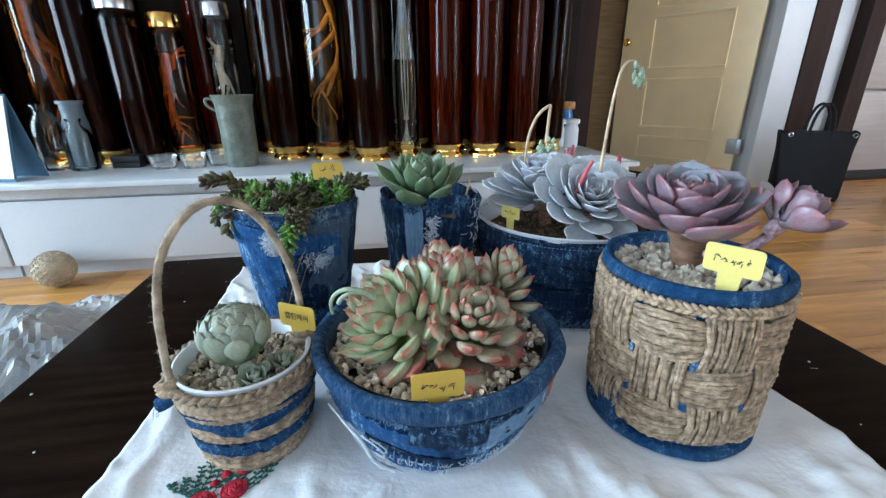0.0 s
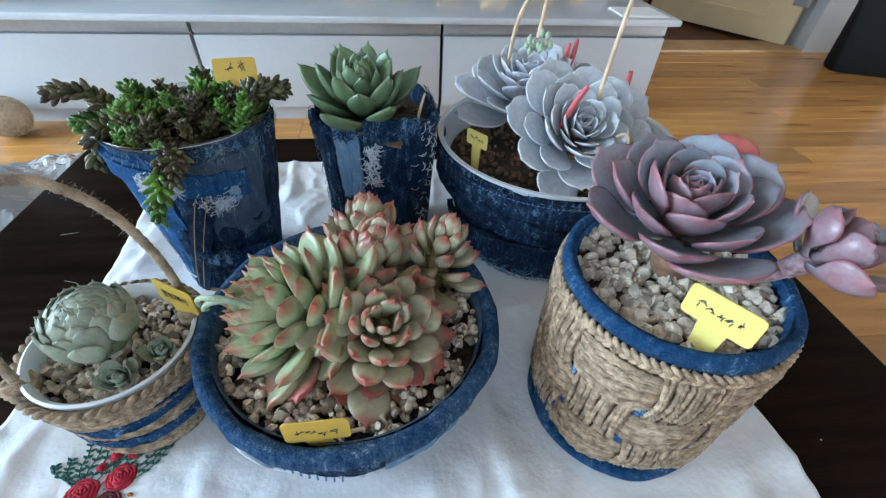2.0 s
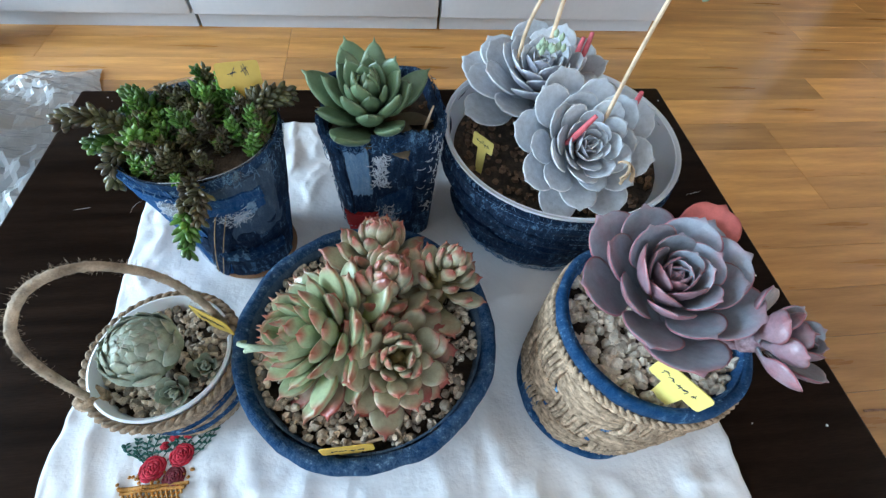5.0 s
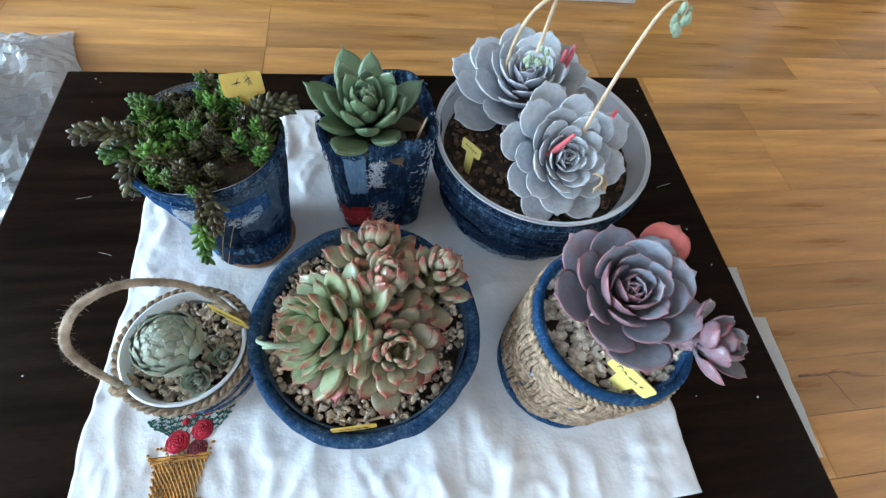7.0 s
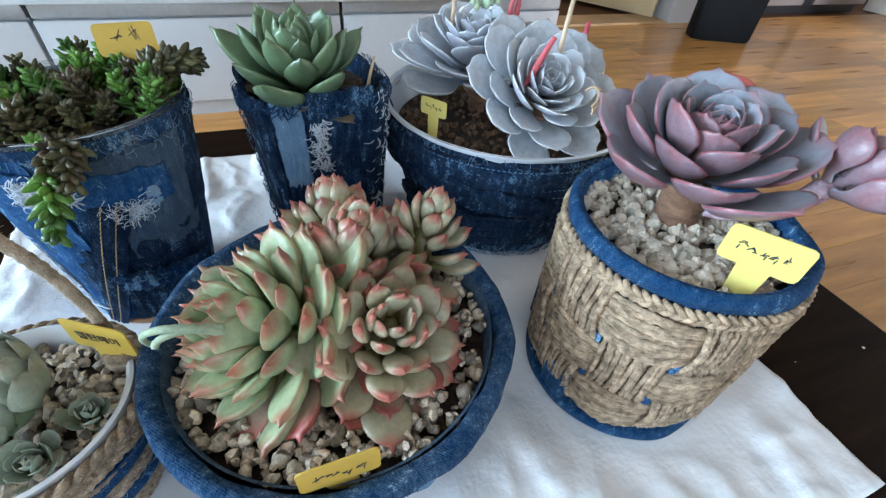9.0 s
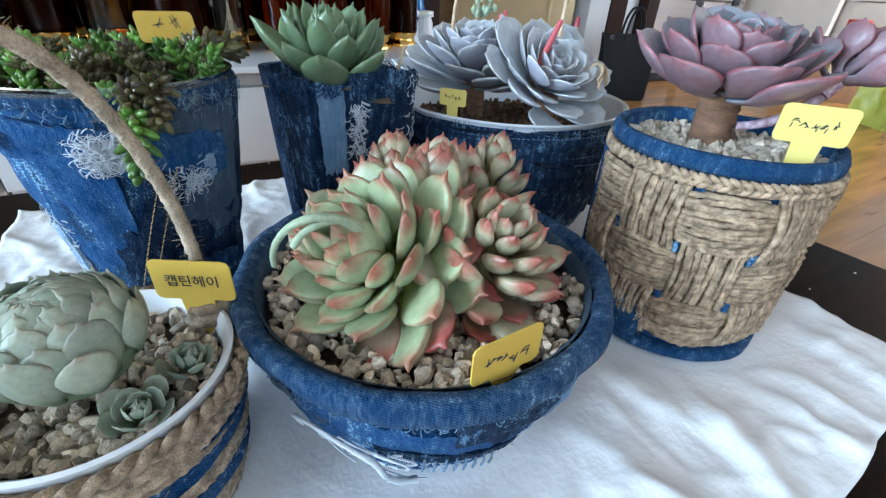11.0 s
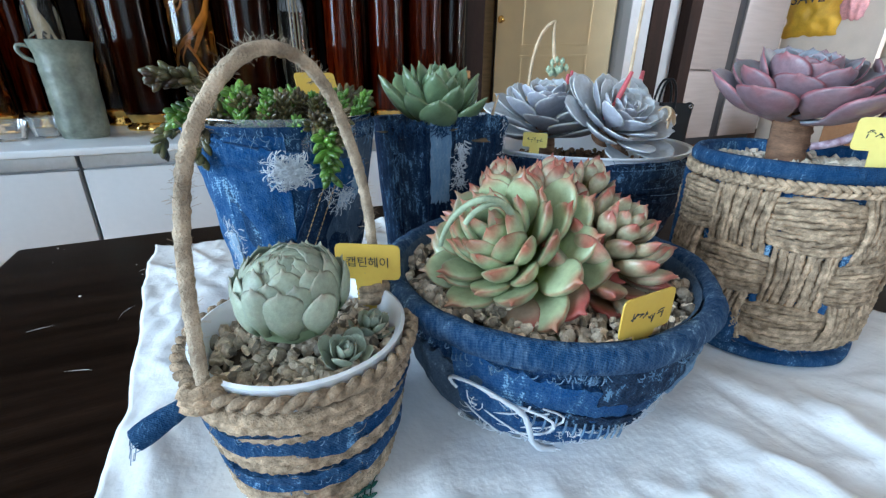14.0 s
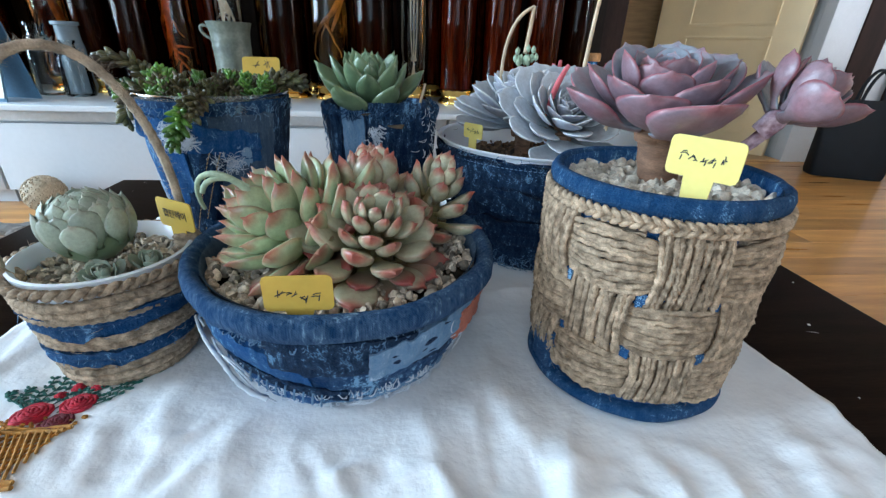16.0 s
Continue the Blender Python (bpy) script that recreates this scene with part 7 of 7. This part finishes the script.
# stool with a tall white planter
stool = thing("wooden_stool", (3.47, 0.74, 0.0), "low pale pine stool under a planter", "stool")
part("seat", boxed(-0.17, -0.22, 0.27, 0.17, 0.22, 0.30, bevel=0.006), PINE, stool)
for x in (-0.14, 0.14):
    for y in (-0.17, 0.17):
        bm = tube(bmesh.new(), [(x * 1.15, y * 1.15, 0.0), (x, y, 0.269)], 0.026, 4)
        part("leg", bm, PINE, stool, angle=30)
for y in (-0.18, 0.18):
    part("rail", boxed(-0.13, y - 0.01, 0.10, 0.13, y + 0.01, 0.14, bevel=0.003), PINE, stool)
part("rail", boxed(-0.155, -0.16, 0.13, -0.135, 0.16, 0.165, bevel=0.003), PINE, stool)


def planter(x, y, z, w0, w1, h, label, turn=0.0):
    t = thing("planter", (x, y, z), label, "planter", turn=turn)
    sq = lambda a: 1 / (abs(math.cos(a)) ** 14 + abs(math.sin(a)) ** 14) ** (1 / 14)
    part("pot", lathe([(0.0, 0.0), (w0, 0.0), (w0 * 1.01, 0.005), (w1, h), (w1 * 0.96, h), (w1 * 0.92, h - 0.03)], 64, shape=sq), PLANTER_WHITE, t, "square glossy white pot")
    part("soil", lathe([(0.0, h - 0.03), (w1 * 0.93, h - 0.035)], 40, shape=sq, wob=0.004, freq=40), SOIL, t)
    return t


t = planter(3.47, 0.745, 0.30, 0.155, 0.165, 0.49, "tall white planter with a snake plant on a stool")
rnd = random.Random(31)
for k in range(26):
    a, q = rnd.uniform(0, 6.28), rnd.uniform(0.0, 0.10)
    h, w = rnd.uniform(0.14, 0.30), rnd.uniform(0.020, 0.030)
    bm = bmesh.new()
    rows2 = []
    lean = rnd.uniform(0.1, 0.5)
    tw = rnd.uniform(0, 3.1)
    for j in range(8):
        f = j / 7
        wd = w * (0.7 + 0.6 * math.sin(math.pi * min(f * 0.9 + 0.1, 1))) * (1 - f**4)
        c = Vector((q * math.cos(a) + lean * 0.16 * f * f * math.cos(a), q * math.sin(a) + lean * 0.16 * f * f * math.sin(a), 0.46 + h * f))
        s = Vector((math.cos(tw + f * 0.6), math.sin(tw + f * 0.6), 0))
        rows2.append([bm.verts.new(c - s * wd), bm.verts.new(c + s.orthogonal().normalized() * 0.004), bm.verts.new(c + s * wd)])
    for lo, hi in zip(rows2, rows2[1:]):
        for i in range(2):
            bm.faces.new((lo[i], lo[i + 1], hi[i + 1], hi[i]))
    bmesh.ops.solidify(bm, geom=bm.faces[:], thickness=0.003)
    part("leaf", bm, SNAKE, t)
t = thing("floor_tray", (3.02, 0.46, 0.0), "flat dark tray on the floor under a small planter", "tray", turn=28)
part("tray_base", boxed(-0.24, -0.26, 0.0, 0.24, 0.26, 0.008, bevel=0.002), CHANNEL, t)
for a in ((-0.24, -0.26, 0.24, -0.245), (-0.24, 0.245, 0.24, 0.26), (-0.24, -0.245, -0.225, 0.245), (0.225, -0.245, 0.24, 0.245)):
    part("lip", boxed(a[0], a[1], 0.0085, a[2], a[3], 0.022, bevel=0.002), CHANNEL, t)
t = planter(3.06, 0.40, 0.009, 0.082, 0.125, 0.24, "small white tapered planter with feathery foliage", 20)
bm = bmesh.new()
for k in range(60):
    a = rnd.uniform(0, 6.28)
    L = rnd.uniform(0.10, 0.26)
    p = Vector((0.05 * math.cos(a), 0.05 * math.sin(a), 0.22))
    e = p + Vector((L * 0.55 * math.cos(a), L * 0.55 * math.sin(a), L * rnd.uniform(0.4, 1.0)))
    pts = bez(p, p + Vector((0, 0, L * 0.5)), e + Vector((0, 0, 0.02)), e, 8)
    tube(bm, pts, 0.0014, 4)
    for q in pts[2:]:
        for s in range(4):
            d = Vector((rnd.gauss(0, 1), rnd.gauss(0, 1), rnd.gauss(0, 0.6))).normalized() * rnd.uniform(0.015, 0.035)
            tube(bm, [q, q + d * 0.5 + Vector((0, 0, 0.003)), q + d], 0.0015, 3, taper=lambda f: 1.2 - f)
tagged(part("foliage", bm, FERN, t, "fine dark green fronds"), kind="stuff")
# white shelf with little pots further back
t = thing("plant_shelf", (3.95, 0.62, 0.0), "white shelf with small terracotta and white pots", "shelf")
for z in (0.62, 0.98, 1.34):
    part("board", boxed(-0.15, -0.45, z, 0.15, 0.40, z + 0.025, bevel=0.003), PAINT_WHITE, t)
for x in (-0.14, 0.14):
    for y in (-0.44, 0.39):
        part("post", boxed(x - 0.012, y - 0.012, 0.0, x + 0.012, y + 0.012, 0.619, bevel=0.002), PAINT_WHITE, t)
for y in (-0.44, 0.39):
    for z0, z1 in ((0.646, 0.979), (1.006, 1.339)):
        part("post", boxed(-0.012, y - 0.012, z0, 0.012, y + 0.012, z1, bevel=0.002), PAINT_WHITE, t)
for k, (y, z, r, m) in enumerate(((0.46, 1.005, 0.07, ORANGE), (0.66, 1.005, 0.08, CARDBOARD), (0.84, 1.365, 0.09, PLASTIC_WHITE), (0.50, 1.365, 0.08, PLASTIC_WHITE))):
    q = thing("flower_pot", (3.95, y, z), "small flower pot with trailing green leaves", "flower pot", "pots on the plant shelf")
    part("pot", lathe([(0.0, 0.0), (r * 0.7, 0.0), (r * 0.95, r * 1.3), (r, r * 1.3), (r, r * 1.6), (r * 0.9, r * 1.6), (r * 0.85, r * 1.4)], 32), (CARDBOARD if m is ORANGE else m), q)
    bm = bmesh.new()
    for s in range(16):
        a = rnd.uniform(0, 6.28)
        p = Vector((0, 0, r * 1.5))
        e = Vector((r * 1.6 * math.cos(a), r * 1.6 * math.sin(a), r * rnd.uniform(0.8, 2.6)))
        tube(bm, bez(p, p + Vector((0, 0, r)), e + Vector((0, 0, r * 0.5)), e, 6), 0.003, 4)
        lathe([(0.001, 0.0), (0.02, 0.004), (0.001, 0.008)], 6, bm=bm, at=e)
    tagged(part("foliage", bm, FERN, q), kind="stuff")

# ---------------------------------------------------------------- floorboards, laid last
rnd = random.Random(21)
floor_ob = bpy.data.objects["floor"]
boards = {}
W = 0.118
y = -0.46
while y < 2.6:
    x = -4.74
    first = True
    while x < 5.4:
        L = rnd.choice((0.45, 0.6, 0.75, 0.9)) if first else rnd.choice((0.75, 0.9, 1.05, 1.2))
        first = False
        if L not in boards:
            boards[L] = mesh_of(boxed(0.0004, 0.0004, -0.012, L - 0.0004, W - 0.0004, 0.0, bevel=0.0007), "board", False)
            boards[L].materials.append(FLOORBOARD)
        ob = new("board", boards[L])
        ob.parent = floor_ob
        ob.matrix_basis = pose(x, y, 0)
        x += L
    y += W

# the boards behind the camera, joined
V, F = [], []
y = -2.85
while y < -0.46 - W + 0.01:
    x = -4.74
    while x < 6.0:
        L = rnd.choice((0.6, 0.9, 1.05, 1.2))
        k = len(V)
        V += [(a, b, c) for c in (-0.011, 0.0) for a, b in ((x, y), (x + L - 0.0012, y), (x + L - 0.0012, y + W - 0.0012), (x, y + W - 0.0012))]
        F += [(k + 4, k + 5, k + 6, k + 7), (k, k + 1, k + 5, k + 4), (k + 1, k + 2, k + 6, k + 5), (k + 2, k + 3, k + 7, k + 6), (k + 3, k, k + 4, k + 7)]
        x += L
    y += W
me = bpy.data.meshes.new("rear_boards")
me.from_pydata(V, [], F)
me.materials.append(FLOORBOARD)
rest = new("rear_boards", me)
rest.parent = floor_ob
tagged(rest, kind="stuff")
